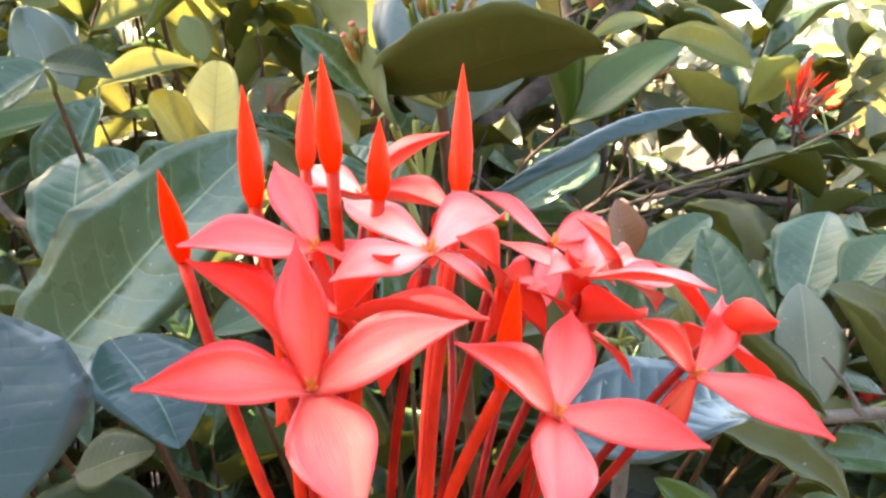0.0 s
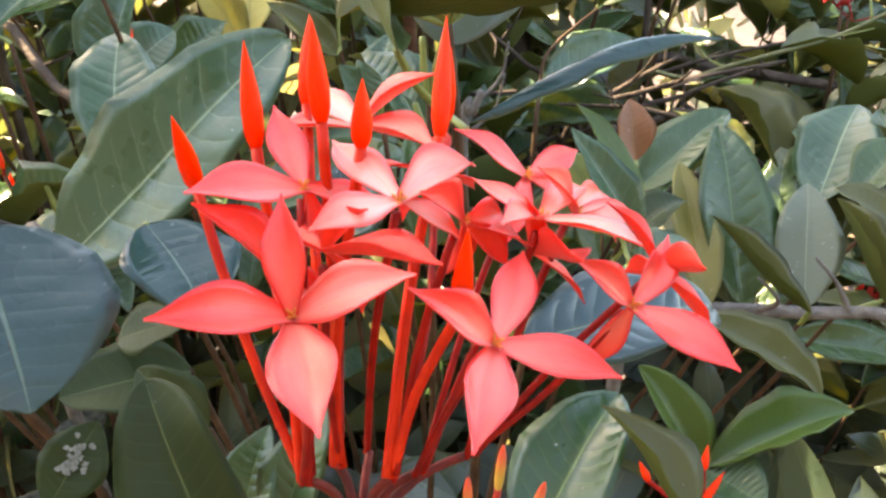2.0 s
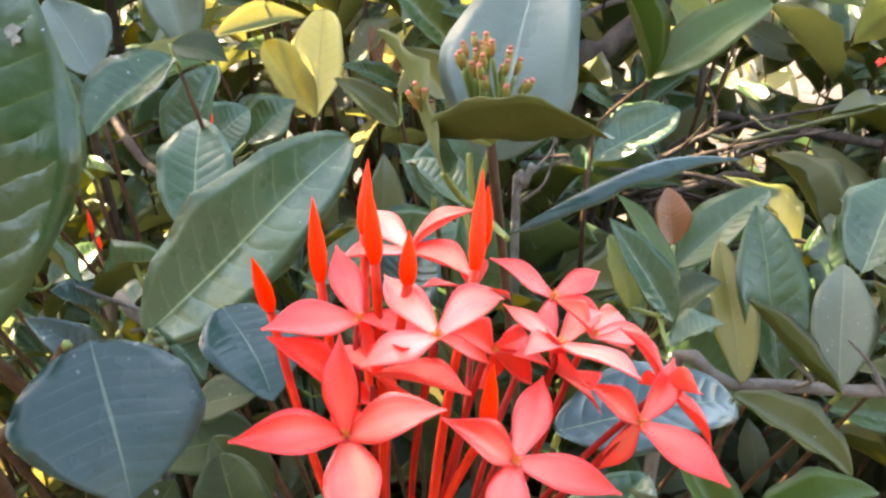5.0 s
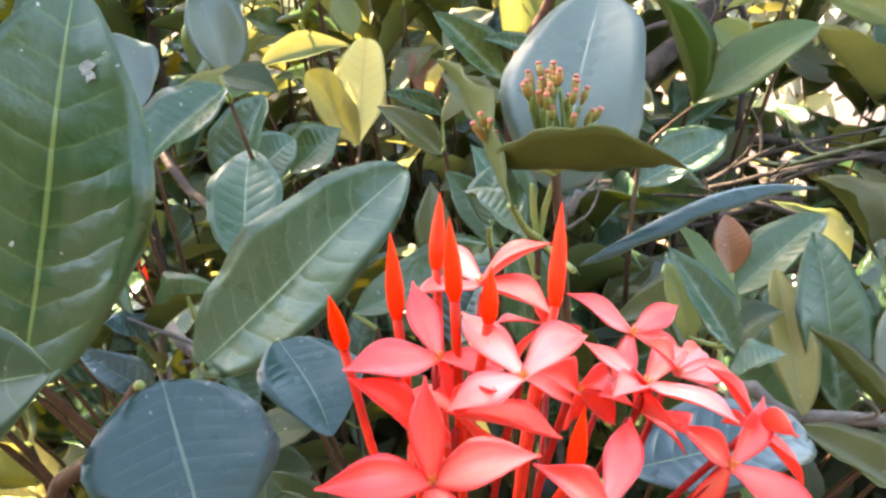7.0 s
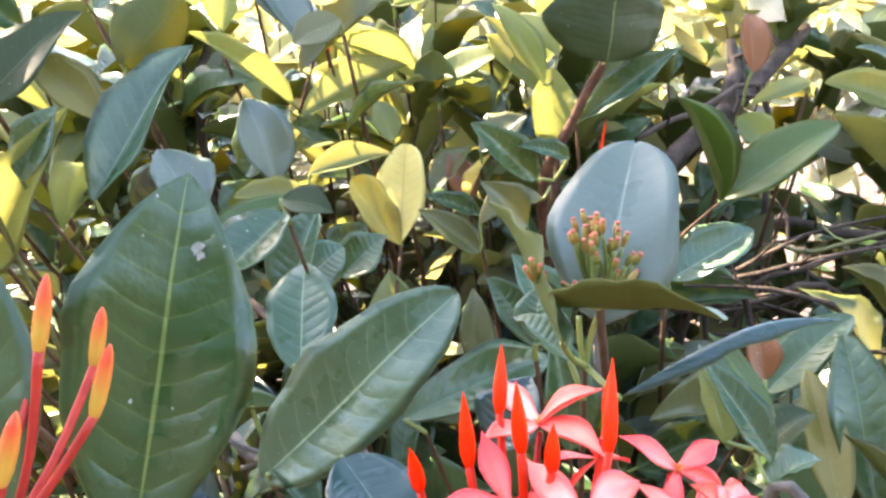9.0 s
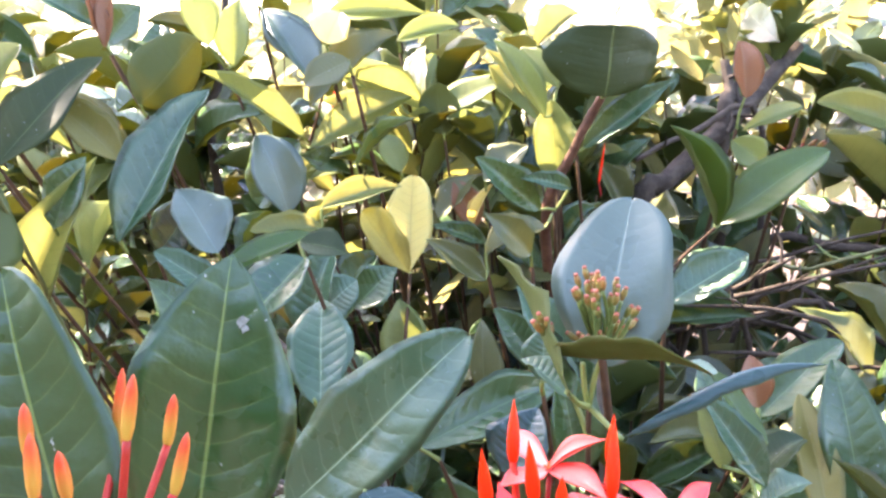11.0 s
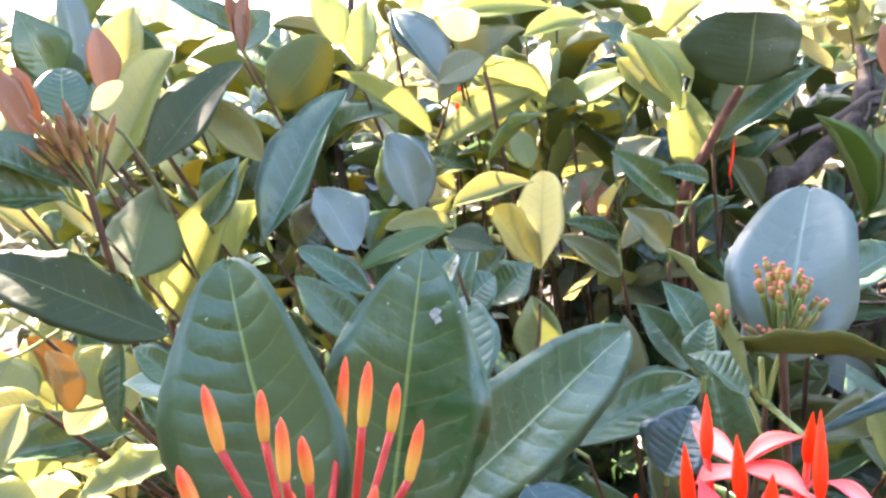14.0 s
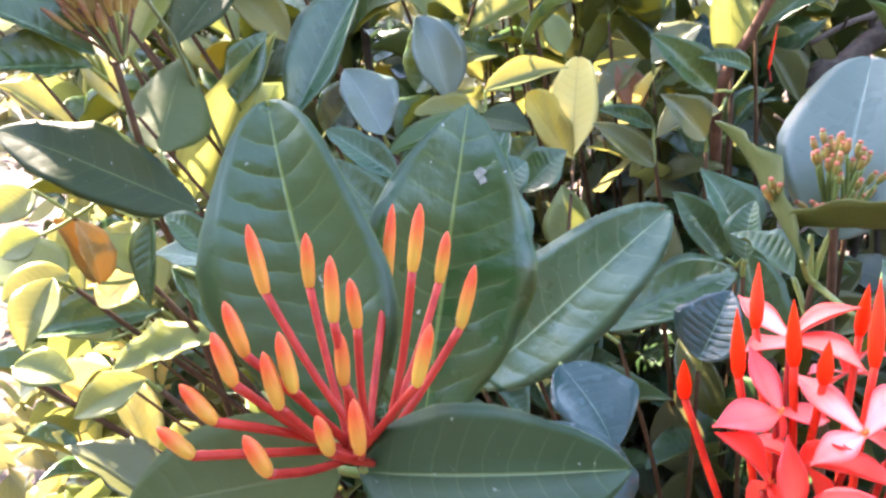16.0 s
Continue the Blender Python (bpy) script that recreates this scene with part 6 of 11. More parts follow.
part("stem", tube_mesh("stem", [(-0.0936, 0.8771, 0.0000), (-0.1434, 0.8094, 0.3177), (-0.2083, 0.7656, 0.6549), (-0.2576, 0.6480, 0.9082)], [0.0030, 0.0025, 0.0018, 0.0010], TWIG, 8, 0.12, 99), g)
stalk(g, (-0.2576, 0.6480, 0.9082), (-0.2579, 0.6514, 0.9307), 0.0015, 0.0012, STALK_GREEN, 0.05, 100, "petiole")
leaf(g, (-0.2588, 0.6511, 0.9305), (-0.1937, 0.6758, 0.9457), 0.0260, (0.0753, -0.6581, 0.7492), "tipped", 0.03, 0.15, 0.14, FRESH, seed=2)
stalk(g, (-0.2576, 0.6480, 0.9082), (-0.2587, 0.6468, 0.9139), 0.0015, 0.0012, STALK_GREEN, 0.05, 101, "petiole")
leaf(g, (-0.2580, 0.6471, 0.9141), (-0.3148, 0.6290, 0.9141), 0.0248, (0.1940, -0.6090, 0.7691), "oval", 0.03, 0.15, 0.14, FRESH, seed=3)
stalk(g, (-0.2576, 0.6480, 0.9082), (-0.2567, 0.6152, 0.9159), 0.0015, 0.0012, STALK_GREEN, 0.05, 102, "petiole")
leaf(g, (-0.2560, 0.6158, 0.9163), (-0.3194, 0.5672, 0.8906), 0.0264, (0.1200, -0.5821, 0.8042), "long", 0.03, 0.15, 0.14, MID, seed=4)
g = thing("leafy_shoot", (-0.1712, 0.9401, 0.0000), "olive and fresh leaves lit from behind", "shrub shoot", "shoots of the shrub")
part("stem", tube_mesh("stem", [(-0.1712, 0.9401, 0.0000), (-0.2033, 0.8831, 0.3695), (-0.2442, 0.8532, 0.7605), (-0.2748, 0.7467, 1.0551)], [0.0030, 0.0025, 0.0018, 0.0010], TWIG, 8, 0.12, 102), g)
stalk(g, (-0.2748, 0.7467, 1.0551), (-0.2746, 0.7368, 1.0673), 0.0015, 0.0012, STALK_GREEN, 0.05, 103, "petiole")
leaf(g, (-0.2748, 0.7368, 1.0669), (-0.2618, 0.7478, 1.0931), 0.0413, (-0.0806, -0.9027, 0.4227), "round", 0.03, 0.15, 0.14, YELLOW, seed=5)
g = thing("leafy_shoot", (-0.1267, 0.9567, 0.0000), "olive and fresh leaves lit from behind", "shrub shoot", "shoots of the shrub")
part("stem", tube_mesh("stem", [(-0.1267, 0.9567, 0.0000), (-0.1565, 0.9160, 0.3699), (-0.1947, 0.9078, 0.7613), (-0.2228, 0.8174, 1.0557)], [0.0030, 0.0025, 0.0018, 0.0010], TWIG, 8, 0.12, 103), g)
stalk(g, (-0.2228, 0.8174, 1.0557), (-0.2220, 0.8075, 1.0679), 0.0015, 0.0012, STALK_GREEN, 0.05, 104, "petiole")
leaf(g, (-0.2228, 0.8072, 1.0676), (-0.1653, 0.8291, 1.0812), 0.0281, (0.1384, -0.7588, 0.6364), "oval", 0.03, 0.15, 0.14, FRESH, seed=6)
g = thing("leafy_shoot", (-0.0663, 1.0236, 0.0000), "olive and fresh leaves lit from behind", "shrub shoot", "shoots of the shrub")
part("stem", tube_mesh("stem", [(-0.0663, 1.0236, 0.0000), (-0.0856, 0.9453, 0.3247), (-0.1105, 0.8871, 0.6690), (-0.1293, 0.7585, 0.9278)], [0.0030, 0.0025, 0.0018, 0.0010], TWIG, 8, 0.12, 104), g)
stalk(g, (-0.1293, 0.7585, 0.9278), (-0.1288, 0.7487, 0.9399), 0.0015, 0.0012, STALK_GREEN, 0.05, 105, "petiole")
leaf(g, (-0.1292, 0.7485, 0.9395), (-0.0906, 0.7691, 0.9706), 0.0396, (-0.2089, -0.6762, 0.7065), "long", 0.03, 0.15, 0.14, OLIVE, seed=0)
g = thing("leafy_shoot", (-0.0917, 1.0192, 0.0000), "olive and fresh leaves lit from behind", "shrub shoot", "shoots of the shrub")
part("stem", tube_mesh("stem", [(-0.0917, 1.0192, 0.0000), (-0.1183, 0.9503, 0.3094), (-0.1525, 0.9046, 0.6375), (-0.1790, 0.7854, 0.8839)], [0.0030, 0.0025, 0.0018, 0.0010], TWIG, 8, 0.12, 105), g)
stalk(g, (-0.1790, 0.7854, 0.8839), (-0.1786, 0.7756, 0.8963), 0.0015, 0.0012, STALK_GREEN, 0.05, 106, "petiole")
leaf(g, (-0.1788, 0.7753, 0.8958), (-0.1433, 0.7976, 0.9371), 0.0351, (-0.3038, -0.7049, 0.6410), "tipped", 0.03, 0.15, 0.14, OLIVE, seed=1)
g = thing("leafy_shoot", (-0.1170, 0.5347, 0.0000), "broad bluish green leaf with a pale midrib", "shrub shoot", "shoots of the shrub")
part("stem", tube_mesh("stem", [(-0.1170, 0.5347, 0.0000), (-0.1348, 0.4412, 0.2882), (-0.1586, 0.3664, 0.5929), (-0.1745, 0.2197, 0.8241), (-0.1482, 0.1996, 0.8756), (-0.1273, 0.1863, 0.9058)], [0.0052, 0.0045, 0.0038, 0.0031, 0.0024, 0.0017], TWIG, 8, 0.12, 700), g)
stalk(g, (-0.1273, 0.1863, 0.9058), (-0.1220, 0.1779, 0.9108), 0.0015, 0.0012, STALK_GREEN, 0.05, 701, "petiole")
leaf(g, (-0.1223, 0.1893, 0.9068), (-0.1019, 0.1652, 0.8745), 0.0480, (0.35, -0.45, 0.80), "acute", 0.03, 0.1, 0.14, SKY_SHEEN_DARK, seed=1)
g = thing("leafy_shoot", (-0.1177, 0.9181, 0.0000), "pale green and yellow leaves glowing in the sun behind", "shrub shoot", "shoots of the shrub")
part("stem", tube_mesh("stem", [(-0.1177, 0.9181, 0.0000), (-0.1452, 0.8687, 0.3280), (-0.1805, 0.8491, 0.6758), (-0.2073, 0.7496, 0.9372)], [0.0052, 0.0040, 0.0029, 0.0017], TWIG, 8, 0.12, 703), g)
stalk(g, (-0.2073, 0.7496, 0.9372), (-0.2075, 0.7397, 0.9495), 0.0015, 0.0012, STALK_GREEN, 0.05, 704, "petiole")
leaf(g, (-0.2070, 0.7397, 0.9490), (-0.2237, 0.7453, 0.9824), 0.0271, (0.4615, -0.8087, 0.3648), "oval", 0.05, 0.15, 0.14, FRESH, seed=4)
g = thing("leafy_shoot", (-0.0485, 0.9945, 0.0000), "pale green and yellow leaves glowing in the sun behind", "shrub shoot", "shoots of the shrub")
part("stem", tube_mesh("stem", [(-0.0485, 0.9945, 0.0000), (-0.0758, 0.9575, 0.3603), (-0.1112, 0.9541, 0.7417), (-0.1366, 0.8669, 1.0280)], [0.0052, 0.0040, 0.0029, 0.0017], TWIG, 8, 0.12, 704), g)
stalk(g, (-0.1366, 0.8669, 1.0280), (-0.1361, 0.8570, 1.0393), 0.0015, 0.0012, STALK_GREEN, 0.05, 705, "petiole")
leaf(g, (-0.1370, 0.8568, 1.0403), (-0.0832, 0.8553, 0.9833), 0.0334, (0.3177, -0.8916, 0.3227), "long", 0.05, 0.15, 0.14, FRESH, seed=5)
g = thing("leafy_shoot", (-0.0470, 0.9323, 0.0000), "pale green and yellow leaves glowing in the sun behind", "shrub shoot", "shoots of the shrub")
part("stem", tube_mesh("stem", [(-0.0470, 0.9323, 0.0000), (-0.0515, 0.8648, 0.3229), (-0.0569, 0.8212, 0.6656), (-0.0613, 0.7032, 0.9227)], [0.0052, 0.0040, 0.0029, 0.0017], TWIG, 8, 0.12, 705), g)
stalk(g, (-0.0613, 0.7032, 0.9227), (-0.0742, 0.6861, 0.9263), 0.0015, 0.0012, STALK_GREEN, 0.05, 706, "petiole")
leaf(g, (-0.0732, 0.6865, 0.9257), (-0.1260, 0.6635, 0.9742), 0.0311, (0.5446, -0.8122, 0.2092), "oval", 0.05, 0.15, 0.22, GREEN, seed=6)
stalk(g, (-0.0613, 0.7032, 0.9227), (-0.0489, 0.6996, 0.9436), 0.0015, 0.0012, STALK_GREEN, 0.05, 707, "petiole")
leaf(g, (-0.0484, 0.6999, 0.9435), (-0.0892, 0.6692, 0.9562), 0.0171, (0.6291, -0.6772, 0.3818), "long", 0.05, 0.15, 0.22, GREY_GREEN, seed=0)
g = thing("leafy_shoot", (-0.0515, 0.9130, 0.0000), "pale green and yellow leaves glowing in the sun behind", "shrub shoot", "shoots of the shrub")
part("stem", tube_mesh("stem", [(-0.0515, 0.9130, 0.0000), (-0.0596, 0.8392, 0.3084), (-0.0696, 0.7871, 0.6361), (-0.0780, 0.6628, 0.8817)], [0.0052, 0.0040, 0.0029, 0.0017], TWIG, 8, 0.12, 707), g)
stalk(g, (-0.0780, 0.6628, 0.8817), (-0.0784, 0.6526, 0.8941), 0.0015, 0.0012, STALK_GREEN, 0.05, 708, "petiole")
leaf(g, (-0.0778, 0.6528, 0.8936), (-0.1151, 0.6321, 0.9337), 0.0336, (0.6472, -0.7285, 0.2247), "long", 0.05, 0.15, 0.14, OLIVE, seed=1)
g = thing("leafy_shoot", (-0.0382, 0.9864, 0.0000), "pale green and yellow leaves glowing in the sun behind", "shrub shoot", "shoots of the shrub")
part("stem", tube_mesh("stem", [(-0.0382, 0.9864, 0.0000), (-0.0631, 0.9014, 0.3028), (-0.0955, 0.8344, 0.6245), (-0.1205, 0.6991, 0.8657)], [0.0052, 0.0040, 0.0029, 0.0017], TWIG, 8, 0.12, 708), g)
stalk(g, (-0.1205, 0.6991, 0.8657), (-0.1197, 0.6742, 0.8648), 0.0015, 0.0012, STALK_GREEN, 0.05, 709, "petiole")
leaf(g, (-0.1188, 0.6743, 0.8643), (-0.1699, 0.6698, 0.9003), 0.0273, (0.4330, -0.7337, 0.5237), "tipped", 0.05, 0.15, 0.14, OLIVE, seed=2)
stalk(g, (-0.1205, 0.6991, 0.8657), (-0.1225, 0.7037, 0.8911), 0.0015, 0.0012, STALK_GREEN, 0.05, 710, "petiole")
leaf(g, (-0.1218, 0.7039, 0.8908), (-0.1699, 0.6944, 0.9082), 0.0190, (0.3548, -0.7361, 0.5764), "long", 0.05, 0.15, 0.22, GREEN, seed=3)
g = thing("leafy_shoot", (-0.1541, 0.9234, 0.0000), "pale green and yellow leaves glowing in the sun behind", "shrub shoot", "shoots of the shrub")
part("stem", tube_mesh("stem", [(-0.1541, 0.9234, 0.0000), (-0.1778, 0.8474, 0.3647), (-0.2079, 0.7924, 0.7510), (-0.2304, 0.6667, 1.0417)], [0.0052, 0.0040, 0.0029, 0.0017], TWIG, 8, 0.12, 710), g)
stalk(g, (-0.2304, 0.6667, 1.0417), (-0.2306, 0.6565, 1.0537), 0.0015, 0.0012, STALK_GREEN, 0.05, 711, "petiole")
leaf(g, (-0.2304, 0.6568, 1.0539), (-0.2633, 0.6405, 1.0357), 0.0299, (0.1347, -0.8474, 0.5136), "oval", 0.05, 0.15, 0.14, OLIVE, seed=4)
g = thing("leafy_shoot", (-0.0483, 1.0143, 0.0000), "pale green and yellow leaves glowing in the sun behind", "shrub shoot", "shoots of the shrub")
part("stem", tube_mesh("stem", [(-0.0483, 1.0143, 0.0000), (-0.0729, 0.9698, 0.3281), (-0.1050, 0.9566, 0.6758), (-0.1287, 0.8620, 0.9370)], [0.0052, 0.0040, 0.0029, 0.0017], TWIG, 8, 0.12, 711), g)
stalk(g, (-0.1287, 0.8620, 0.9370), (-0.1290, 0.8521, 0.9494), 0.0015, 0.0012, STALK_GREEN, 0.05, 712, "petiole")
leaf(g, (-0.1284, 0.8521, 0.9486), (-0.1587, 0.8609, 1.0054), 0.0435, (0.3779, -0.8629, 0.3356), "oval", 0.05, 0.15, 0.14, SKY_SHEEN, seed=5)
g = thing("leafy_shoot", (-0.1385, 1.0480, 0.0000), "pale green and yellow leaves glowing in the sun behind", "shrub shoot", "shoots of the shrub")
part("stem", tube_mesh("stem", [(-0.1385, 1.0480, 0.0000), (-0.1399, 0.9699, 0.3070), (-0.1406, 0.9121, 0.6326), (-0.1420, 0.7837, 0.8772)], [0.0052, 0.0040, 0.0029, 0.0017], TWIG, 8, 0.12, 712), g)
stalk(g, (-0.1420, 0.7837, 0.8772), (-0.1418, 0.7841, 0.8869), 0.0015, 0.0012, STALK_GREEN, 0.05, 713, "petiole")
leaf(g, (-0.1412, 0.7840, 0.8864), (-0.1645, 0.7914, 0.9321), 0.0321, (0.4221, -0.8357, 0.3512), "oval", 0.05, 0.15, 0.14, BRONZE, seed=6)
stalk(g, (-0.1420, 0.7837, 0.8772), (-0.1423, 0.7635, 0.8923), 0.0015, 0.0012, STALK_GREEN, 0.05, 714, "petiole")
leaf(g, (-0.1424, 0.7635, 0.8918), (-0.1210, 0.7625, 0.9359), 0.0114, (-0.3730, -0.9137, 0.1615), "long", 0.1, 0.3, 0.14, YELLOW, seed=0)
g = thing("leafy_shoot", (-0.1532, 0.8897, 0.0000), "pale green and yellow leaves glowing in the sun behind", "shrub shoot", "shoots of the shrub")
part("stem", tube_mesh("stem", [(-0.1532, 0.8897, 0.0000), (-0.1776, 0.8280, 0.3330), (-0.2086, 0.7922, 0.6860), (-0.2323, 0.6806, 0.9516)], [0.0052, 0.0040, 0.0029, 0.0017], TWIG, 8, 0.12, 714), g)
stalk(g, (-0.2323, 0.6806, 0.9516), (-0.2318, 0.6709, 0.9640), 0.0015, 0.0012, STALK_GREEN, 0.05, 715, "petiole")
leaf(g, (-0.2323, 0.6705, 0.9633), (-0.1821, 0.6993, 1.0030), 0.0158, (-0.1708, -0.6837, 0.7095), "long", 0.08, 0.2, 0.22, GREEN, seed=1)
g = thing("leafy_shoot", (0.0088, 0.9775, 0.0000), "pale green and yellow leaves glowing in the sun behind", "shrub shoot", "shoots of the shrub")
part("stem", tube_mesh("stem", [(0.0088, 0.9775, 0.0000), (-0.0147, 0.9120, 0.3506), (-0.0456, 0.8707, 0.7222), (-0.0680, 0.7548, 1.0010)], [0.0052, 0.0040, 0.0029, 0.0017], TWIG, 8, 0.12, 715), g)
stalk(g, (-0.0680, 0.7548, 1.0010), (-0.0729, 0.7300, 1.0015), 0.0015, 0.0012, STALK_GREEN, 0.05, 716, "petiole")
leaf(g, (-0.0718, 0.7297, 1.0003), (-0.1211, 0.7573, 1.0672), 0.0261, (0.2100, -0.8397, 0.5008), "long", 0.06, 0.2, 0.14, FRESH, seed=2)
stalk(g, (-0.0680, 0.7548, 1.0010), (-0.0636, 0.7600, 1.0253), 0.0015, 0.0012, STALK_GREEN, 0.05, 717, "petiole")
leaf(g, (-0.0631, 0.7598, 1.0247), (-0.0996, 0.7819, 1.0603), 0.0234, (0.0557, -0.8214, 0.5676), "long", 0.06, 0.2, 0.14, FRESH, seed=3)
g = thing("leafy_shoot", (0.0960, 1.1091, 0.0000), "pale green and yellow leaves glowing in the sun behind", "shrub shoot", "shoots of the shrub")
part("stem", tube_mesh("stem", [(0.0960, 1.1091, 0.0000), (0.1215, 1.0501, 0.3448), (0.1545, 1.0172, 0.7107), (0.1801, 0.9078, 0.9846)], [0.0052, 0.0040, 0.0029, 0.0017], TWIG, 8, 0.12, 717), g)
stalk(g, (0.1801, 0.9078, 0.9846), (0.1795, 0.8975, 0.9964), 0.0015, 0.0012, STALK_GREEN, 0.05, 718, "petiole")
leaf(g, (0.1807, 0.8975, 0.9965), (0.1178, 0.8653, 0.9745), 0.0205, (0.1586, -0.7488, 0.6435), "long", 0.06, 0.2, 0.14, FRESH, seed=4)
g = thing("leafy_shoot", (0.0098, 1.1098, 0.0000), "pale green and yellow leaves glowing in the sun behind", "shrub shoot", "shoots of the shrub")
part("stem", tube_mesh("stem", [(0.0098, 1.1098, 0.0000), (0.0429, 1.0545, 0.3400), (0.0867, 1.0266, 0.7006), (0.1209, 0.9203, 0.9702)], [0.0052, 0.0040, 0.0029, 0.0017], TWIG, 8, 0.12, 718), g)
stalk(g, (0.1209, 0.9203, 0.9702), (0.1256, 0.9078, 1.0064), 0.0015, 0.0012, STALK_GREEN, 0.05, 719, "petiole")
leaf(g, (0.1265, 0.9071, 1.0049), (0.1177, 0.9205, 1.0616), 0.0323, (0.1963, -0.9469, 0.2547), "oval", 0.06, 0.2, 0.14, BRONZE, seed=5)
stalk(g, (0.1178, 0.9291, 0.9481), (0.1159, 0.9133, 0.9588), 0.0015, 0.0012, STALK_GREEN, 0.05, 720, "petiole")
leaf(g, (0.1152, 0.9136, 0.9594), (0.1499, 0.9140, 0.9297), 0.0382, (0.2475, -0.9285, 0.2768), "oval", 0.06, 0.2, 0.14, FRESH, seed=6)
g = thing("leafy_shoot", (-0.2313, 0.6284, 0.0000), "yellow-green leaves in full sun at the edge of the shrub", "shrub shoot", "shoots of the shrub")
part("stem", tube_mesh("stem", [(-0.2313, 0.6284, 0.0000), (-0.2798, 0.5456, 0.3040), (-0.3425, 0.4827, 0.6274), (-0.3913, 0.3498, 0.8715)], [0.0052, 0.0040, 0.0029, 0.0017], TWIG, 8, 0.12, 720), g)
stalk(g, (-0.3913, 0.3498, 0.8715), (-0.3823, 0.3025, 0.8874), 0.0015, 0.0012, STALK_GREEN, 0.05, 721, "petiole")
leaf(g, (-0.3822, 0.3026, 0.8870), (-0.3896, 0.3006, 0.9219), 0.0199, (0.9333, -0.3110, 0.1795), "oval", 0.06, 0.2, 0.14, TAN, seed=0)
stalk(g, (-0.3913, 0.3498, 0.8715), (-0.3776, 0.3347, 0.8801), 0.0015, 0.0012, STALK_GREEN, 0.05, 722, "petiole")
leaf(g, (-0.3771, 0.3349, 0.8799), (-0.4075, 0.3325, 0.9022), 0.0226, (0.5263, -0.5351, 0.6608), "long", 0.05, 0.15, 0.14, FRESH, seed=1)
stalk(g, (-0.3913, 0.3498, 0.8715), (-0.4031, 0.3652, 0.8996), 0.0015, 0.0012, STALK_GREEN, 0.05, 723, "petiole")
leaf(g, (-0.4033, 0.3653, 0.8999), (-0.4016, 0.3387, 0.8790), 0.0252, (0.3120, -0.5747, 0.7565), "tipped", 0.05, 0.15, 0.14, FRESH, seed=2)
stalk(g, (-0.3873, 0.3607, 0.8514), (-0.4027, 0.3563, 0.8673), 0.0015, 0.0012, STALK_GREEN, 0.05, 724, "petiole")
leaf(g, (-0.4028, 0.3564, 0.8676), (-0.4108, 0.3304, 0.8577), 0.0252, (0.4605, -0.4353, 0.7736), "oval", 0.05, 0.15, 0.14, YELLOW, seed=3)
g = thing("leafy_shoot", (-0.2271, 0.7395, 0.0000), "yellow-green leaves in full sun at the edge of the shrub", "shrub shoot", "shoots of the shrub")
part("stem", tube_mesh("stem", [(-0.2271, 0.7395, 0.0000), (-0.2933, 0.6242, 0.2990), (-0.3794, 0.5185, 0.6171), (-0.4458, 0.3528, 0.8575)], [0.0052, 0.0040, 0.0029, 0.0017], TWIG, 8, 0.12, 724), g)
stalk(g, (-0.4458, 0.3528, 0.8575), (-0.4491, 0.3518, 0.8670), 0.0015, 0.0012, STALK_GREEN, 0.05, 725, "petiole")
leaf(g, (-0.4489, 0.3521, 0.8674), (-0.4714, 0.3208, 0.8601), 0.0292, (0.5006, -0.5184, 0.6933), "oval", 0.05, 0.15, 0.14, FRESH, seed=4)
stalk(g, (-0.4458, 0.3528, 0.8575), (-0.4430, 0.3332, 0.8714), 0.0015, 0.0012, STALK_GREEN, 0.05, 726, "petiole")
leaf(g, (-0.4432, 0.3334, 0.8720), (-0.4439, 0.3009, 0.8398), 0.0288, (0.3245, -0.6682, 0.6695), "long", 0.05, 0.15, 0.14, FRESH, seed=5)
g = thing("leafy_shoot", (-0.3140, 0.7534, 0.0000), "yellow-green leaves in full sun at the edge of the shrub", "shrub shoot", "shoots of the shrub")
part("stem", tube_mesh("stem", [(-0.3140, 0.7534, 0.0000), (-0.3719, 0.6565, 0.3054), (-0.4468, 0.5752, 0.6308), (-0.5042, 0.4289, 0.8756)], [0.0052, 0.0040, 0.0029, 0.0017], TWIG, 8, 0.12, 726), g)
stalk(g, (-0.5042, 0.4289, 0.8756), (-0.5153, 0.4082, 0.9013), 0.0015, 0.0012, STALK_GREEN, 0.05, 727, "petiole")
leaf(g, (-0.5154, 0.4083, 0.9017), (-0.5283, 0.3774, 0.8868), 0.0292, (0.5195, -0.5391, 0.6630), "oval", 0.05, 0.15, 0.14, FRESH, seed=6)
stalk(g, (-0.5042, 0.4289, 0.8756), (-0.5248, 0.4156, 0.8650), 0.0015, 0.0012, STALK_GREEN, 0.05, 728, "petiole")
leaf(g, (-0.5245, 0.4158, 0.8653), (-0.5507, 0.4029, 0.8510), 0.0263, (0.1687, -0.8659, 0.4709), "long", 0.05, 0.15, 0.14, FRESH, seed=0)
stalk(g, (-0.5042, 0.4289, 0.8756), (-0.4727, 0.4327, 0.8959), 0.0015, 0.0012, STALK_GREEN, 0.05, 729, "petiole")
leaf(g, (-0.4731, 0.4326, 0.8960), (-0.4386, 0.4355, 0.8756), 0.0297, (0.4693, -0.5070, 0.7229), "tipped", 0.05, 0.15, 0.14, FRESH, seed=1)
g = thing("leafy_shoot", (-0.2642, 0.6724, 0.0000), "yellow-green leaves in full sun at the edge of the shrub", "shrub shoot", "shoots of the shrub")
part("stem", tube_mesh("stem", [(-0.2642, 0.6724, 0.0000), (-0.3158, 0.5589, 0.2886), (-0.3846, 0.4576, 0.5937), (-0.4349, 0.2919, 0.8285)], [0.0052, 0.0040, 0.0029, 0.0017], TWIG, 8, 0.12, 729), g)
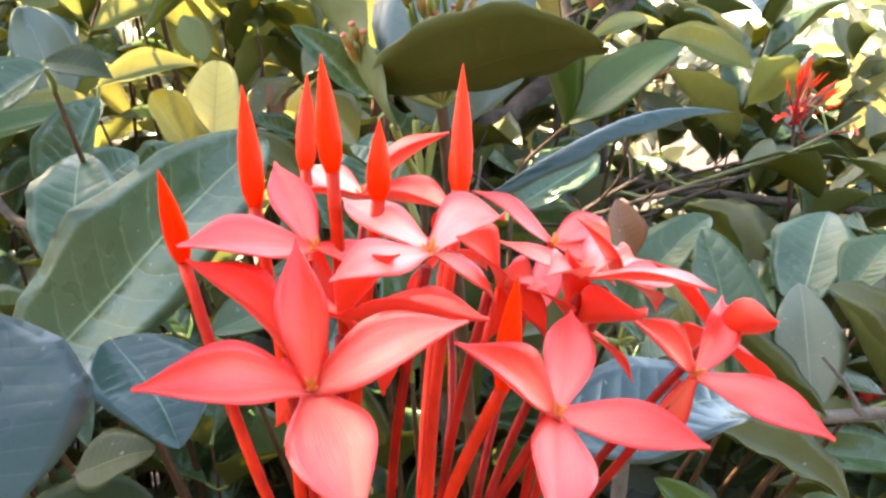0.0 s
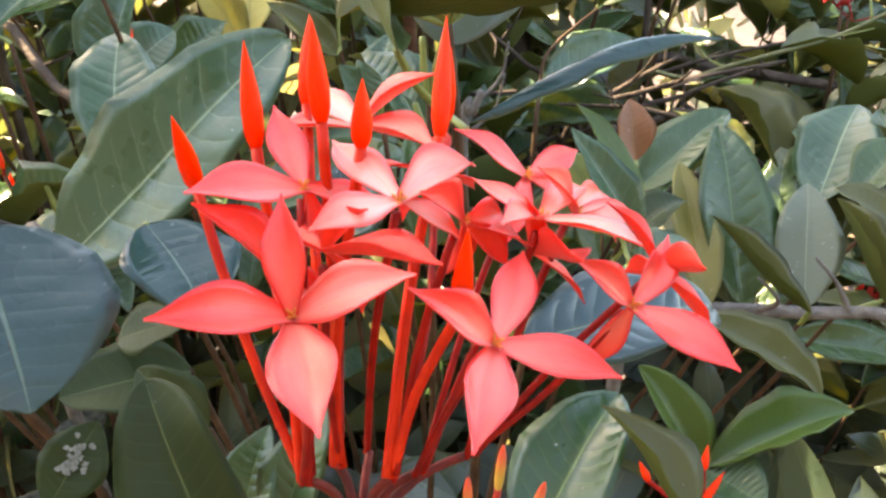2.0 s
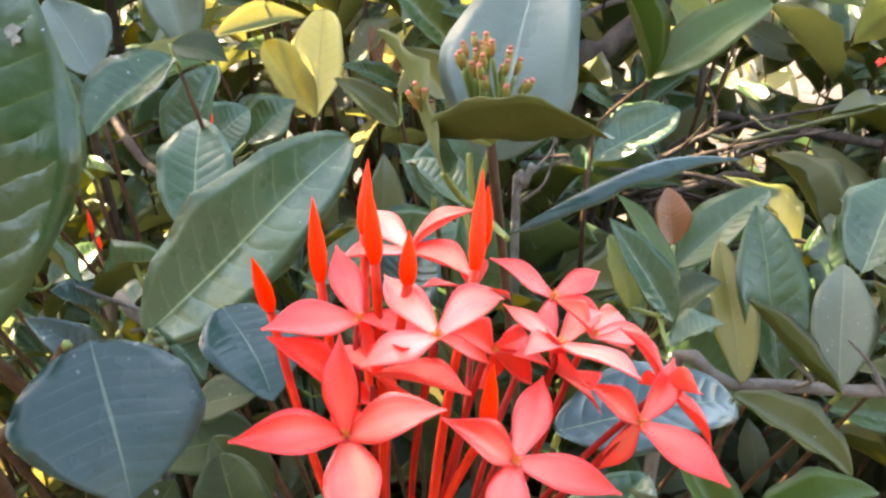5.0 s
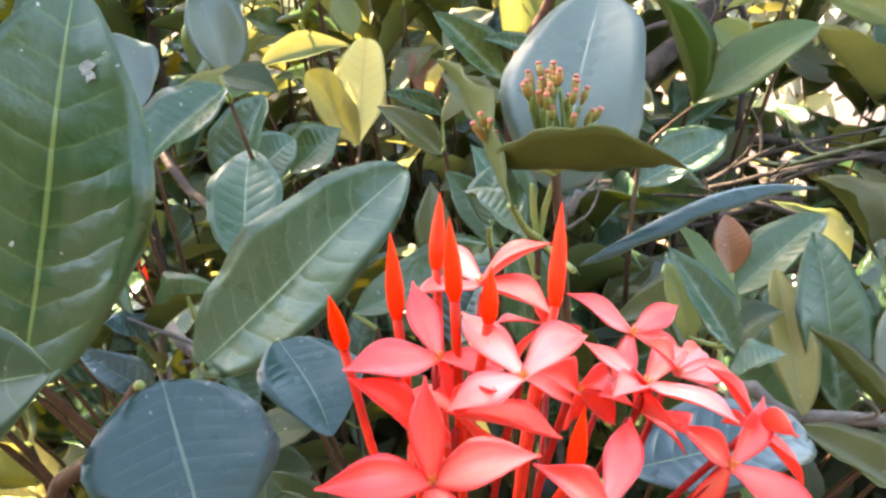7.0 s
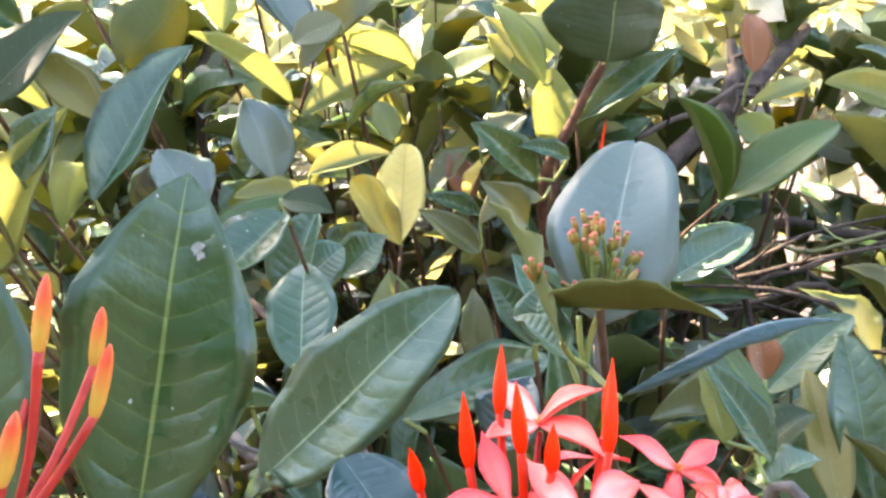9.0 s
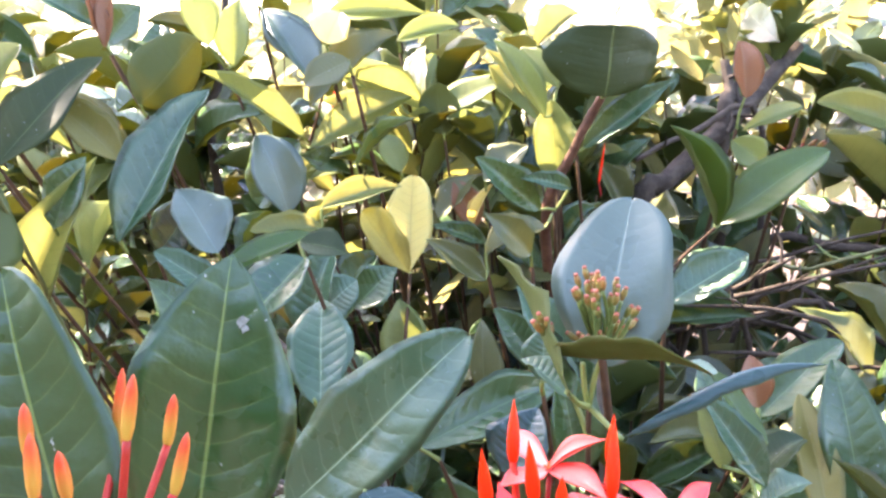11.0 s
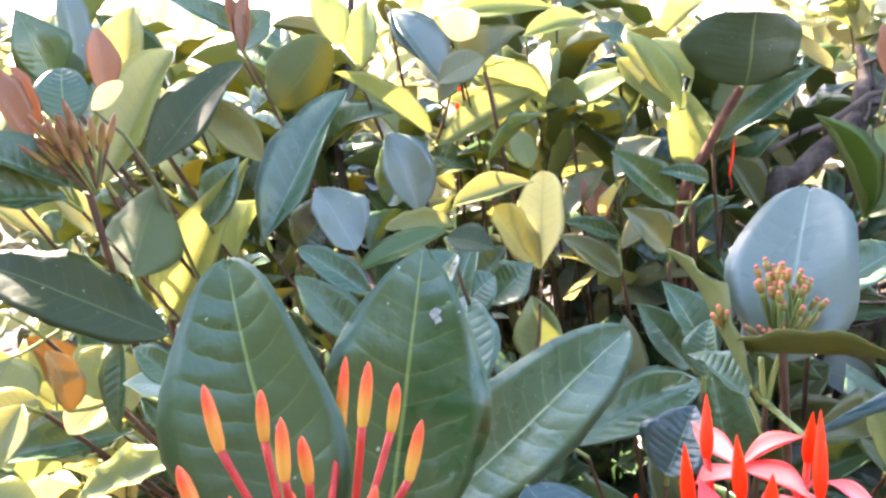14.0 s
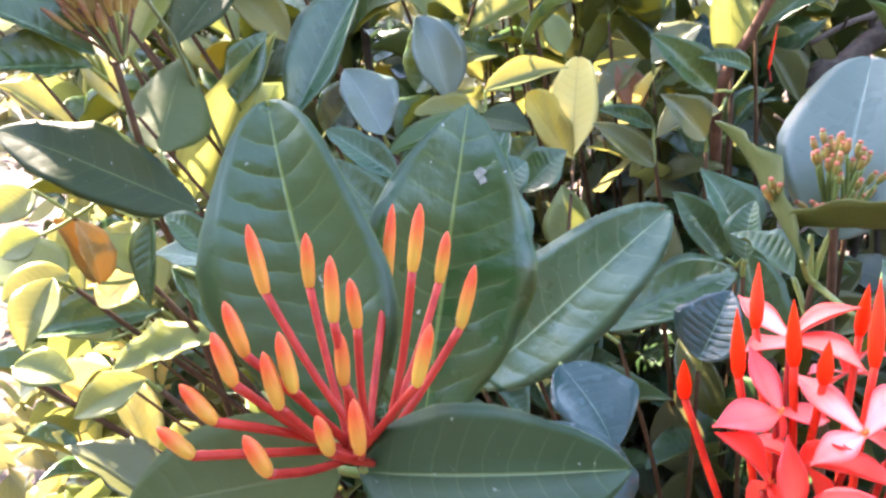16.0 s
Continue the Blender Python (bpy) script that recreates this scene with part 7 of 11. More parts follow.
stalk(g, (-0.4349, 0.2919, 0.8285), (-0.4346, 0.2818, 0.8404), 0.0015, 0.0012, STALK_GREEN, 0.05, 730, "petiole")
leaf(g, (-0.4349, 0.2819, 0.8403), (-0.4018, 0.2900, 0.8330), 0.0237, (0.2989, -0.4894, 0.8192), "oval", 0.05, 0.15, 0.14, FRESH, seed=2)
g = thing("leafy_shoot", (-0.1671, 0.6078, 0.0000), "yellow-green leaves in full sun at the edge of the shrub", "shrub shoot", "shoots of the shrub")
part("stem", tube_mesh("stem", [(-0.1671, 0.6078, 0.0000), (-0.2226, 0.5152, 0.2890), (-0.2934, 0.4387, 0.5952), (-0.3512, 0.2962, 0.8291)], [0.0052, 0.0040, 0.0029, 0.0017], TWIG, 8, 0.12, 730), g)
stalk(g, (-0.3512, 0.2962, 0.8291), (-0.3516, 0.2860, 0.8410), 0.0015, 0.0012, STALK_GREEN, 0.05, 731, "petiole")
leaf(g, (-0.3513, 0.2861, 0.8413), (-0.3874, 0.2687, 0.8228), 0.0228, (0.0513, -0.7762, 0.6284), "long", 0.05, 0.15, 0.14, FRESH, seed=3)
g = thing("leafy_shoot", (-0.1142, 0.6459, 0.0000), "yellow-green leaves in full sun at the edge of the shrub", "shrub shoot", "shoots of the shrub")
part("stem", tube_mesh("stem", [(-0.1142, 0.6459, 0.0000), (-0.1639, 0.5337, 0.3180), (-0.2280, 0.4310, 0.6553), (-0.2789, 0.2688, 0.9112)], [0.0052, 0.0040, 0.0029, 0.0017], TWIG, 8, 0.12, 731), g)
stalk(g, (-0.2789, 0.2688, 0.9112), (-0.2750, 0.2510, 0.9297), 0.0015, 0.0012, STALK_GREEN, 0.05, 733, "petiole")
leaf(g, (-0.2746, 0.2511, 0.9294), (-0.2971, 0.2498, 0.9474), 0.0151, (0.5315, -0.5767, 0.6205), "oval", 0.05, 0.15, 0.22, GREEN, seed=5)
g = thing("leafy_shoot", (-0.2536, 0.8150, 0.0000), "green and bluish leaves at the top of the shrub", "shrub shoot", "shoots of the shrub")
part("stem", tube_mesh("stem", [(-0.2536, 0.8150, 0.0000), (-0.3278, 0.7155, 0.3631), (-0.4241, 0.6303, 0.7488), (-0.4973, 0.4819, 1.0394)], [0.0052, 0.0040, 0.0029, 0.0017], TWIG, 8, 0.12, 733), g)
stalk(g, (-0.4973, 0.4819, 1.0394), (-0.4975, 0.4719, 1.0518), 0.0015, 0.0012, STALK_GREEN, 0.05, 734, "petiole")
leaf(g, (-0.4972, 0.4722, 1.0512), (-0.5127, 0.4601, 1.1050), 0.0422, (0.8731, -0.4653, 0.1459), "long", 0.05, 0.15, 0.22, GREEN, seed=6)
g = thing("leafy_shoot", (-0.3267, 0.8894, 0.0000), "green and bluish leaves at the top of the shrub", "shrub shoot", "shoots of the shrub")
part("stem", tube_mesh("stem", [(-0.3267, 0.8894, 0.0000), (-0.4022, 0.8029, 0.3644), (-0.4994, 0.7353, 0.7511), (-0.5737, 0.6003, 1.0423)], [0.0052, 0.0040, 0.0029, 0.0017], TWIG, 8, 0.12, 734), g)
stalk(g, (-0.5737, 0.6003, 1.0423), (-0.5738, 0.5904, 1.0551), 0.0015, 0.0012, STALK_GREEN, 0.05, 735, "petiole")
leaf(g, (-0.5734, 0.5905, 1.0542), (-0.5882, 0.6049, 1.1267), 0.0318, (0.8515, -0.4535, 0.2634), "oval", 0.05, 0.15, 0.14, SKY_SHEEN, seed=0)
g = thing("leafy_shoot", (-0.2339, 0.7795, 0.0000), "green and bluish leaves at the top of the shrub", "shrub shoot", "shoots of the shrub")
part("stem", tube_mesh("stem", [(-0.2339, 0.7795, 0.0000), (-0.3161, 0.7154, 0.3613), (-0.4228, 0.6772, 0.7446), (-0.5037, 0.5645, 1.0335)], [0.0052, 0.0040, 0.0029, 0.0017], TWIG, 8, 0.12, 735), g)
stalk(g, (-0.5037, 0.5645, 1.0335), (-0.5036, 0.5548, 1.0460), 0.0015, 0.0012, STALK_GREEN, 0.05, 736, "petiole")
leaf(g, (-0.5036, 0.5546, 1.0452), (-0.4950, 0.5735, 1.1084), 0.0366, (0.2530, -0.9358, 0.2456), "tipped", 0.05, 0.15, 0.14, FRESH, seed=1)
g = thing("leafy_shoot", (-0.2161, 0.9104, 0.0000), "green and bluish leaves at the top of the shrub", "shrub shoot", "shoots of the shrub")
part("stem", tube_mesh("stem", [(-0.2161, 0.9104, 0.0000), (-0.2921, 0.8470, 0.3706), (-0.3904, 0.8092, 0.7629), (-0.4649, 0.6971, 1.0588)], [0.0052, 0.0040, 0.0029, 0.0017], TWIG, 8, 0.12, 736), g)
stalk(g, (-0.4649, 0.6971, 1.0588), (-0.4741, 0.7015, 1.0813), 0.0015, 0.0012, STALK_GREEN, 0.05, 737, "petiole")
leaf(g, (-0.4731, 0.7020, 1.0811), (-0.5397, 0.6913, 1.1159), 0.0267, (0.4209, -0.6862, 0.5933), "long", 0.05, 0.15, 0.22, GREY_GREEN, seed=2)
stalk(g, (-0.4649, 0.6971, 1.0588), (-0.4612, 0.6798, 1.0664), 0.0015, 0.0012, STALK_GREEN, 0.05, 738, "petiole")
leaf(g, (-0.4608, 0.6799, 1.0656), (-0.4805, 0.6889, 1.1229), 0.0170, (0.7095, -0.6171, 0.3404), "long", 0.05, 0.15, 0.14, BRONZE, seed=3)
stalk(g, (-0.4649, 0.6971, 1.0588), (-0.4600, 0.6802, 1.0663), 0.0015, 0.0012, STALK_GREEN, 0.05, 739, "petiole")
leaf(g, (-0.4599, 0.6801, 1.0656), (-0.4567, 0.6970, 1.1269), 0.0170, (0.1210, -0.9589, 0.2567), "long", 0.05, 0.15, 0.14, BRONZE, seed=4)
g = thing("leafy_shoot", (-0.1731, 0.8928, 0.0000), "green and bluish leaves at the top of the shrub", "shrub shoot", "shoots of the shrub")
part("stem", tube_mesh("stem", [(-0.1731, 0.8928, 0.0000), (-0.2143, 0.8409, 0.3156), (-0.2672, 0.8181, 0.6504), (-0.3080, 0.7164, 0.9019)], [0.0052, 0.0040, 0.0029, 0.0017], TWIG, 8, 0.12, 739), g)
stalk(g, (-0.3080, 0.7164, 0.9019), (-0.3082, 0.7065, 0.9147), 0.0015, 0.0012, STALK_GREEN, 0.05, 740, "petiole")
leaf(g, (-0.3075, 0.7066, 0.9139), (-0.3372, 0.7160, 0.9844), 0.0510, (0.6039, -0.7159, 0.3504), "oval", 0.05, 0.15, 0.14, SKY_SHEEN, seed=5)
g = thing("leafy_shoot", (-0.1950, 0.9604, 0.0000), "green and bluish leaves at the top of the shrub", "shrub shoot", "shoots of the shrub")
part("stem", tube_mesh("stem", [(-0.1950, 0.9604, 0.0000), (-0.2558, 0.9091, 0.3648), (-0.3342, 0.8872, 0.7508), (-0.3936, 0.7868, 1.0416)], [0.0052, 0.0040, 0.0029, 0.0017], TWIG, 8, 0.12, 740), g)
stalk(g, (-0.3936, 0.7868, 1.0416), (-0.3953, 0.7524, 1.0651), 0.0015, 0.0012, STALK_GREEN, 0.05, 741, "petiole")
leaf(g, (-0.3949, 0.7526, 1.0644), (-0.4178, 0.7606, 1.1216), 0.0360, (0.6213, -0.7025, 0.3472), "oval", 0.05, 0.15, 0.14, FRESH, seed=6)
stalk(g, (-0.3936, 0.7868, 1.0416), (-0.3918, 0.8016, 1.0435), 0.0015, 0.0012, STALK_GREEN, 0.05, 742, "petiole")
leaf(g, (-0.3916, 0.8014, 1.0427), (-0.3879, 0.8201, 1.1106), 0.0382, (-0.0115, -0.9640, 0.2655), "long", 0.05, 0.15, 0.14, FRESH, seed=0)
g = thing("leafy_shoot", (-0.2557, 0.9860, 0.0000), "green and bluish leaves at the top of the shrub", "shrub shoot", "shoots of the shrub")
part("stem", tube_mesh("stem", [(-0.2557, 0.9860, 0.0000), (-0.3428, 0.9388, 0.3687), (-0.4552, 0.9231, 0.7587), (-0.5406, 0.8274, 1.0528)], [0.0052, 0.0040, 0.0029, 0.0017], TWIG, 8, 0.12, 742), g)
stalk(g, (-0.5406, 0.8274, 1.0528), (-0.5401, 0.8177, 1.0654), 0.0015, 0.0012, STALK_GREEN, 0.05, 743, "petiole")
leaf(g, (-0.5404, 0.8174, 1.0648), (-0.5060, 0.8381, 1.1053), 0.0403, (0.2119, -0.9315, 0.2957), "oval", 0.05, 0.15, 0.22, GREEN, seed=1)
g = thing("leafy_shoot", (-0.0488, 0.7987, 0.0000), "olive upright leaf behind a spreading one", "shrub shoot", "shoots of the shrub")
part("stem", tube_mesh("stem", [(-0.0488, 0.7987, 0.0000), (-0.0648, 0.7206, 0.2833), (-0.0851, 0.6640, 0.5850), (-0.1017, 0.5346, 0.8106)], [0.0052, 0.0040, 0.0029, 0.0017], TWIG, 8, 0.12, 743), g)
stalk(g, (-0.1017, 0.5346, 0.8106), (-0.1019, 0.5247, 0.8231), 0.0015, 0.0012, STALK_GREEN, 0.05, 744, "petiole")
leaf(g, (-0.1018, 0.5245, 0.8224), (-0.1060, 0.5379, 0.8751), 0.0263, (0.4008, -0.8796, 0.2563), "long", 0.04, 0.15, 0.14, OLIVE, seed=2)
g = thing("leafy_shoot", (-0.0566, 0.8770, 0.0000), "pale sunlit upright leaf on a thin stem", "shrub shoot", "shoots of the shrub")
part("stem", tube_mesh("stem", [(-0.0566, 0.8770, 0.0000), (-0.0394, 0.8530, 0.4228), (-0.0516, 0.8010, 0.7517), (-0.0624, 0.7570, 0.9337)], [0.0032, 0.0026, 0.0020, 0.0014], TWIG, 8, 0.12, 901), g)
stalk(g, (-0.0624, 0.7570, 0.9337), (-0.0630, 0.7570, 0.9412), 0.0014, 0.0012, STALK_GREEN, 0.05, 902, "petiole")
leaf(g, (-0.0629, 0.7570, 0.9397), (-0.0690, 0.7570, 1.0150), 0.0418, (0.0904, -0.8628, 0.4974), "acute", 0.04, 0.12, 0.25, FRESH, seed=1)
g = thing("leafy_shoot", (-0.3182, 0.9100, 0.0000), "bluish leaf bent down at the top of the shrub", "shrub shoot", "shoots of the shrub")
part("stem", tube_mesh("stem", [(-0.3182, 0.9100, 0.0000), (-0.3141, 0.8860, 0.4942), (-0.3365, 0.8340, 0.8786), (-0.3574, 0.7900, 1.1029)], [0.0032, 0.0026, 0.0020, 0.0014], TWIG, 8, 0.12, 904), g)
stalk(g, (-0.3574, 0.7900, 1.1029), (-0.3523, 0.7900, 1.0968), 0.0014, 0.0012, STALK_GREEN, 0.05, 905, "petiole")
leaf(g, (-0.3535, 0.7900, 1.0983), (-0.2929, 0.7900, 1.0259), 0.0404, (0.3460, -0.8427, 0.4125), "long", 0.1, 0.12, 0.25, SKY_SHEEN, seed=4)
g = thing("leafy_shoot", (-0.5073, 0.8780, 0.0000), "brownish olive leaf among sunlit ones", "shrub shoot", "shoots of the shrub")
part("stem", tube_mesh("stem", [(-0.5073, 0.8780, 0.0000), (-0.5127, 0.8540, 0.4559), (-0.5424, 0.8020, 0.8104), (-0.5686, 0.7580, 1.0165)], [0.0032, 0.0026, 0.0020, 0.0014], TWIG, 8, 0.12, 905), g)
stalk(g, (-0.5686, 0.7580, 1.0165), (-0.5621, 0.7580, 1.0119), 0.0014, 0.0012, STALK_GREEN, 0.05, 906, "petiole")
leaf(g, (-0.5637, 0.7580, 1.0130), (-0.4878, 0.7580, 0.9597), 0.0389, (0.4987, -0.7329, 0.4627), "tipped", 0.04, 0.12, 0.25, OLIVE, seed=5)
g = thing("leafy_shoot", (-0.1584, 0.9200, 0.0000), "small dark leaf with a blunt tip", "shrub shoot", "shoots of the shrub")
part("stem", tube_mesh("stem", [(-0.1584, 0.9200, 0.0000), (-0.1463, 0.8960, 0.4397), (-0.1625, 0.8440, 0.7818), (-0.1752, 0.8000, 0.9713)], [0.0032, 0.0026, 0.0020, 0.0014], TWIG, 8, 0.12, 907), g)
stalk(g, (-0.1752, 0.8000, 0.9713), (-0.1761, 0.8000, 0.9782), 0.0014, 0.0012, STALK_GREEN, 0.05, 908, "petiole")
leaf(g, (-0.1760, 0.8000, 0.9772), (-0.1821, 0.8000, 1.0265), 0.0430, (-0.3492, 0.9296, 0.1180), "oval", 0.04, 0.12, 0.25, SHADE_OLIVE, seed=0)
g = thing("leafy_shoot", (-0.2359, 0.8650, 0.0000), "green leaf with a pale midrib in half shade", "shrub shoot", "shoots of the shrub")
part("stem", tube_mesh("stem", [(-0.2359, 0.8650, 0.0000), (-0.2277, 0.8410, 0.3684), (-0.2469, 0.7890, 0.6549), (-0.2651, 0.7450, 0.8134)], [0.0032, 0.0026, 0.0020, 0.0014], TWIG, 8, 0.12, 908), g)
stalk(g, (-0.2651, 0.7450, 0.8134), (-0.2616, 0.7450, 0.8197), 0.0014, 0.0012, STALK_GREEN, 0.05, 909, "petiole")
leaf(g, (-0.2621, 0.7450, 0.8186), (-0.2327, 0.7450, 0.8714), 0.0355, (0.2571, -0.7662, 0.5889), "acute", 0.04, 0.12, 0.25, GREEN, seed=1)
g = thing("leafy_shoot", (-0.2620, 0.6200, 0.0000), "dark green leaf with a pale midrib behind broad leaves", "shrub shoot", "shoots of the shrub")
part("stem", tube_mesh("stem", [(-0.2620, 0.6200, 0.0000), (-0.2551, 0.5960, 0.3867), (-0.2752, 0.5440, 0.6875), (-0.2868, 0.5000, 0.8551)], [0.0032, 0.0026, 0.0020, 0.0014], TWIG, 8, 0.12, 909), g)
stalk(g, (-0.2868, 0.5000, 0.8551), (-0.2920, 0.5000, 0.8603), 0.0014, 0.0012, STALK_GREEN, 0.05, 910, "petiole")
leaf(g, (-0.2911, 0.5000, 0.8593), (-0.3396, 0.5000, 0.9071), 0.0347, (0.3930, -0.6955, 0.6015), "long", 0.04, 0.12, 0.25, GREEN, seed=2)
g = thing("leafy_shoot", (-0.2627, 0.6400, 0.0000), "dark green leaf with a pale midrib behind broad leaves", "shrub shoot", "shoots of the shrub")
part("stem", tube_mesh("stem", [(-0.2627, 0.6400, 0.0000), (-0.2559, 0.6160, 0.4004), (-0.2761, 0.5640, 0.7119), (-0.2869, 0.5200, 0.8866)], [0.0032, 0.0026, 0.0020, 0.0014], TWIG, 8, 0.12, 910), g)
stalk(g, (-0.2869, 0.5200, 0.8866), (-0.2930, 0.5200, 0.8905), 0.0014, 0.0012, STALK_GREEN, 0.05, 911, "petiole")
leaf(g, (-0.2919, 0.5200, 0.8898), (-0.3446, 0.5200, 0.9232), 0.0253, (0.3956, -0.7157, 0.5756), "oval", 0.04, 0.12, 0.25, GREY_GREEN, seed=3)
g = thing("leafy_shoot", (-0.3796, 0.5800, 0.0000), "long leaf half in the sun on an olive stem", "shrub shoot", "shoots of the shrub")
part("stem", tube_mesh("stem", [(-0.3796, 0.5800, 0.0000), (-0.3786, 0.5560, 0.3984), (-0.4033, 0.5040, 0.7083), (-0.4250, 0.4600, 0.8804)], [0.0032, 0.0026, 0.0020, 0.0014], TWIG, 8, 0.12, 911), g)
stalk(g, (-0.4250, 0.4600, 0.8804), (-0.4203, 0.4600, 0.8877), 0.0014, 0.0012, STALK_GREEN, 0.05, 912, "petiole")
leaf(g, (-0.4218, 0.4600, 0.8854), (-0.3468, 0.4600, 0.9998), 0.0392, (0.4986, -0.6764, 0.5421), "long", 0.08, 0.3, 0.25, FRESH, seed=4)
g = thing("leafy_shoot", (-0.3441, 0.7200, 0.0000), "bluish leaf in the middle of the shrub", "shrub shoot", "shoots of the shrub")
part("stem", tube_mesh("stem", [(-0.3441, 0.7200, 0.0000), (-0.3413, 0.6960, 0.4059), (-0.3647, 0.6440, 0.7216), (-0.3863, 0.6000, 0.8974)], [0.0032, 0.0026, 0.0020, 0.0014], TWIG, 8, 0.12, 912), g)
stalk(g, (-0.3863, 0.6000, 0.8974), (-0.3816, 0.6000, 0.9029), 0.0014, 0.0012, STALK_GREEN, 0.05, 913, "petiole")
leaf(g, (-0.3824, 0.6000, 0.9019), (-0.3424, 0.6000, 0.9488), 0.0380, (0.4144, -0.7331, 0.5394), "acute", 0.04, 0.12, 0.25, BLUISH, seed=5)
g = thing("leafy_shoot", (-0.2633, 0.9200, 0.0000), "pointed green leaf lit from behind", "shrub shoot", "shoots of the shrub")
part("stem", tube_mesh("stem", [(-0.2633, 0.9200, 0.0000), (-0.2565, 0.8960, 0.4924), (-0.2767, 0.8440, 0.8754), (-0.2985, 0.8000, 1.0944)], [0.0032, 0.0026, 0.0020, 0.0014], TWIG, 8, 0.12, 913), g)
stalk(g, (-0.2985, 0.8000, 1.0944), (-0.2905, 0.8000, 1.0942), 0.0014, 0.0012, STALK_GREEN, 0.05, 914, "petiole")
leaf(g, (-0.2925, 0.8000, 1.0943), (-0.1894, 0.8000, 1.0919), 0.0328, (0.2720, -0.8801, 0.3892), "lance", 0.04, 0.12, 0.25, FRESH, seed=6)
g = thing("leafy_shoot", (-0.0682, 0.9200, 0.0000), "pointed leaf lit from behind, over a grey one", "shrub shoot", "shoots of the shrub")
part("stem", tube_mesh("stem", [(-0.0682, 0.9200, 0.0000), (-0.0516, 0.8960, 0.4506), (-0.0643, 0.8440, 0.8011), (-0.0715, 0.8000, 0.9971)], [0.0032, 0.0026, 0.0020, 0.0014], TWIG, 8, 0.12, 914), g)
stalk(g, (-0.0715, 0.8000, 0.9971), (-0.0769, 0.8000, 1.0025), 0.0014, 0.0012, STALK_GREEN, 0.05, 915, "petiole")
leaf(g, (-0.0758, 0.8000, 1.0013), (-0.1337, 0.8000, 1.0582), 0.0245, (0.1318, -0.8840, 0.4485), "lance", 0.04, 0.12, 0.25, FRESH, seed=0)
g = thing("leafy_shoot", (-0.0361, 0.8800, 0.0000), "grey green leaf crossing a red-brown stem", "shrub shoot", "shoots of the shrub")
part("stem", tube_mesh("stem", [(-0.0361, 0.8800, 0.0000), (-0.0179, 0.8560, 0.4360), (-0.0293, 0.8040, 0.7751), (-0.0449, 0.7600, 0.9653)], [0.0032, 0.0026, 0.0020, 0.0014], TWIG, 8, 0.12, 915), g)
stalk(g, (-0.0449, 0.7600, 0.9653), (-0.0384, 0.7600, 0.9702), 0.0014, 0.0012, STALK_GREEN, 0.05, 916, "petiole")
leaf(g, (-0.0401, 0.7600, 0.9689), (0.0454, 0.7600, 1.0347), 0.0297, (0.0186, -0.8775, 0.4793), "lance", 0.04, 0.12, 0.25, GREY_GREEN, seed=1)
g = thing("leafy_shoot", (-0.1199, 0.5806, 0.0000), "dull olive leaf lying across darker ones", "shrub shoot", "shoots of the shrub")
part("stem", tube_mesh("stem", [(-0.1199, 0.5806, 0.0000), (-0.1231, 0.5156, 0.4732), (-0.1262, 0.3306, 0.7887)], [0.0032, 0.0024, 0.0014], TWIG, 8, 0.12, 953), g)
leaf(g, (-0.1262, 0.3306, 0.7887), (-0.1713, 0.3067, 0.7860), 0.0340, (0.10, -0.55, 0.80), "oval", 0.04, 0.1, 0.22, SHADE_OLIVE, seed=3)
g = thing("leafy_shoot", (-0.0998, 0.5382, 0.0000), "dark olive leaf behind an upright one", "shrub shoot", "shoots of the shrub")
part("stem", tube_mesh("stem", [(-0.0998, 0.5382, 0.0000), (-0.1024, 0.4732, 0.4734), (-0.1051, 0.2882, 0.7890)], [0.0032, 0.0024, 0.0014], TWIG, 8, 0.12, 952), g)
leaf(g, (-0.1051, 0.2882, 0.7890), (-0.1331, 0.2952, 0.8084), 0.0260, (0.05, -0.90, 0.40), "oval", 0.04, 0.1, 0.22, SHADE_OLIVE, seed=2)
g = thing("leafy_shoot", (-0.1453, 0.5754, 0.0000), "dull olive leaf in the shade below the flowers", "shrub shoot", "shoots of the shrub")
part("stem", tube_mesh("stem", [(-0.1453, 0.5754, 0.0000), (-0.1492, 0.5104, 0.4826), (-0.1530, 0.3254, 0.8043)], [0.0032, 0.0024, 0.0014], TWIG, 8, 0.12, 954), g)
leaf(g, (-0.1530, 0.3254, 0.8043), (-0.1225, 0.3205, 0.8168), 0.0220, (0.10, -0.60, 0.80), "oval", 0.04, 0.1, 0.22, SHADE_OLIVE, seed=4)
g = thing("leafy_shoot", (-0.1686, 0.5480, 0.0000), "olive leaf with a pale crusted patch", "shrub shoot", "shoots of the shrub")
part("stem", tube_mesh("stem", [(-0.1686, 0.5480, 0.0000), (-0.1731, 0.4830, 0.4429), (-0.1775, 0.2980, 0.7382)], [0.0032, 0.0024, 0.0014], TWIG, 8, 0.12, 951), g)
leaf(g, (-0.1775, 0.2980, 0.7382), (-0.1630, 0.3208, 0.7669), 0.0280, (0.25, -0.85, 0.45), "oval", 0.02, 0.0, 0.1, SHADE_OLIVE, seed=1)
crust = random.Random(9)
crust_n, crust_u = Vector((0.25, -0.85, 0.45)).normalized(), (Vector((-0.1630, 0.3208, 0.7669)) - Vector((-0.1775, 0.2980, 0.7382))).normalized()
crust_s = crust_n.cross(crust_u).normalized()
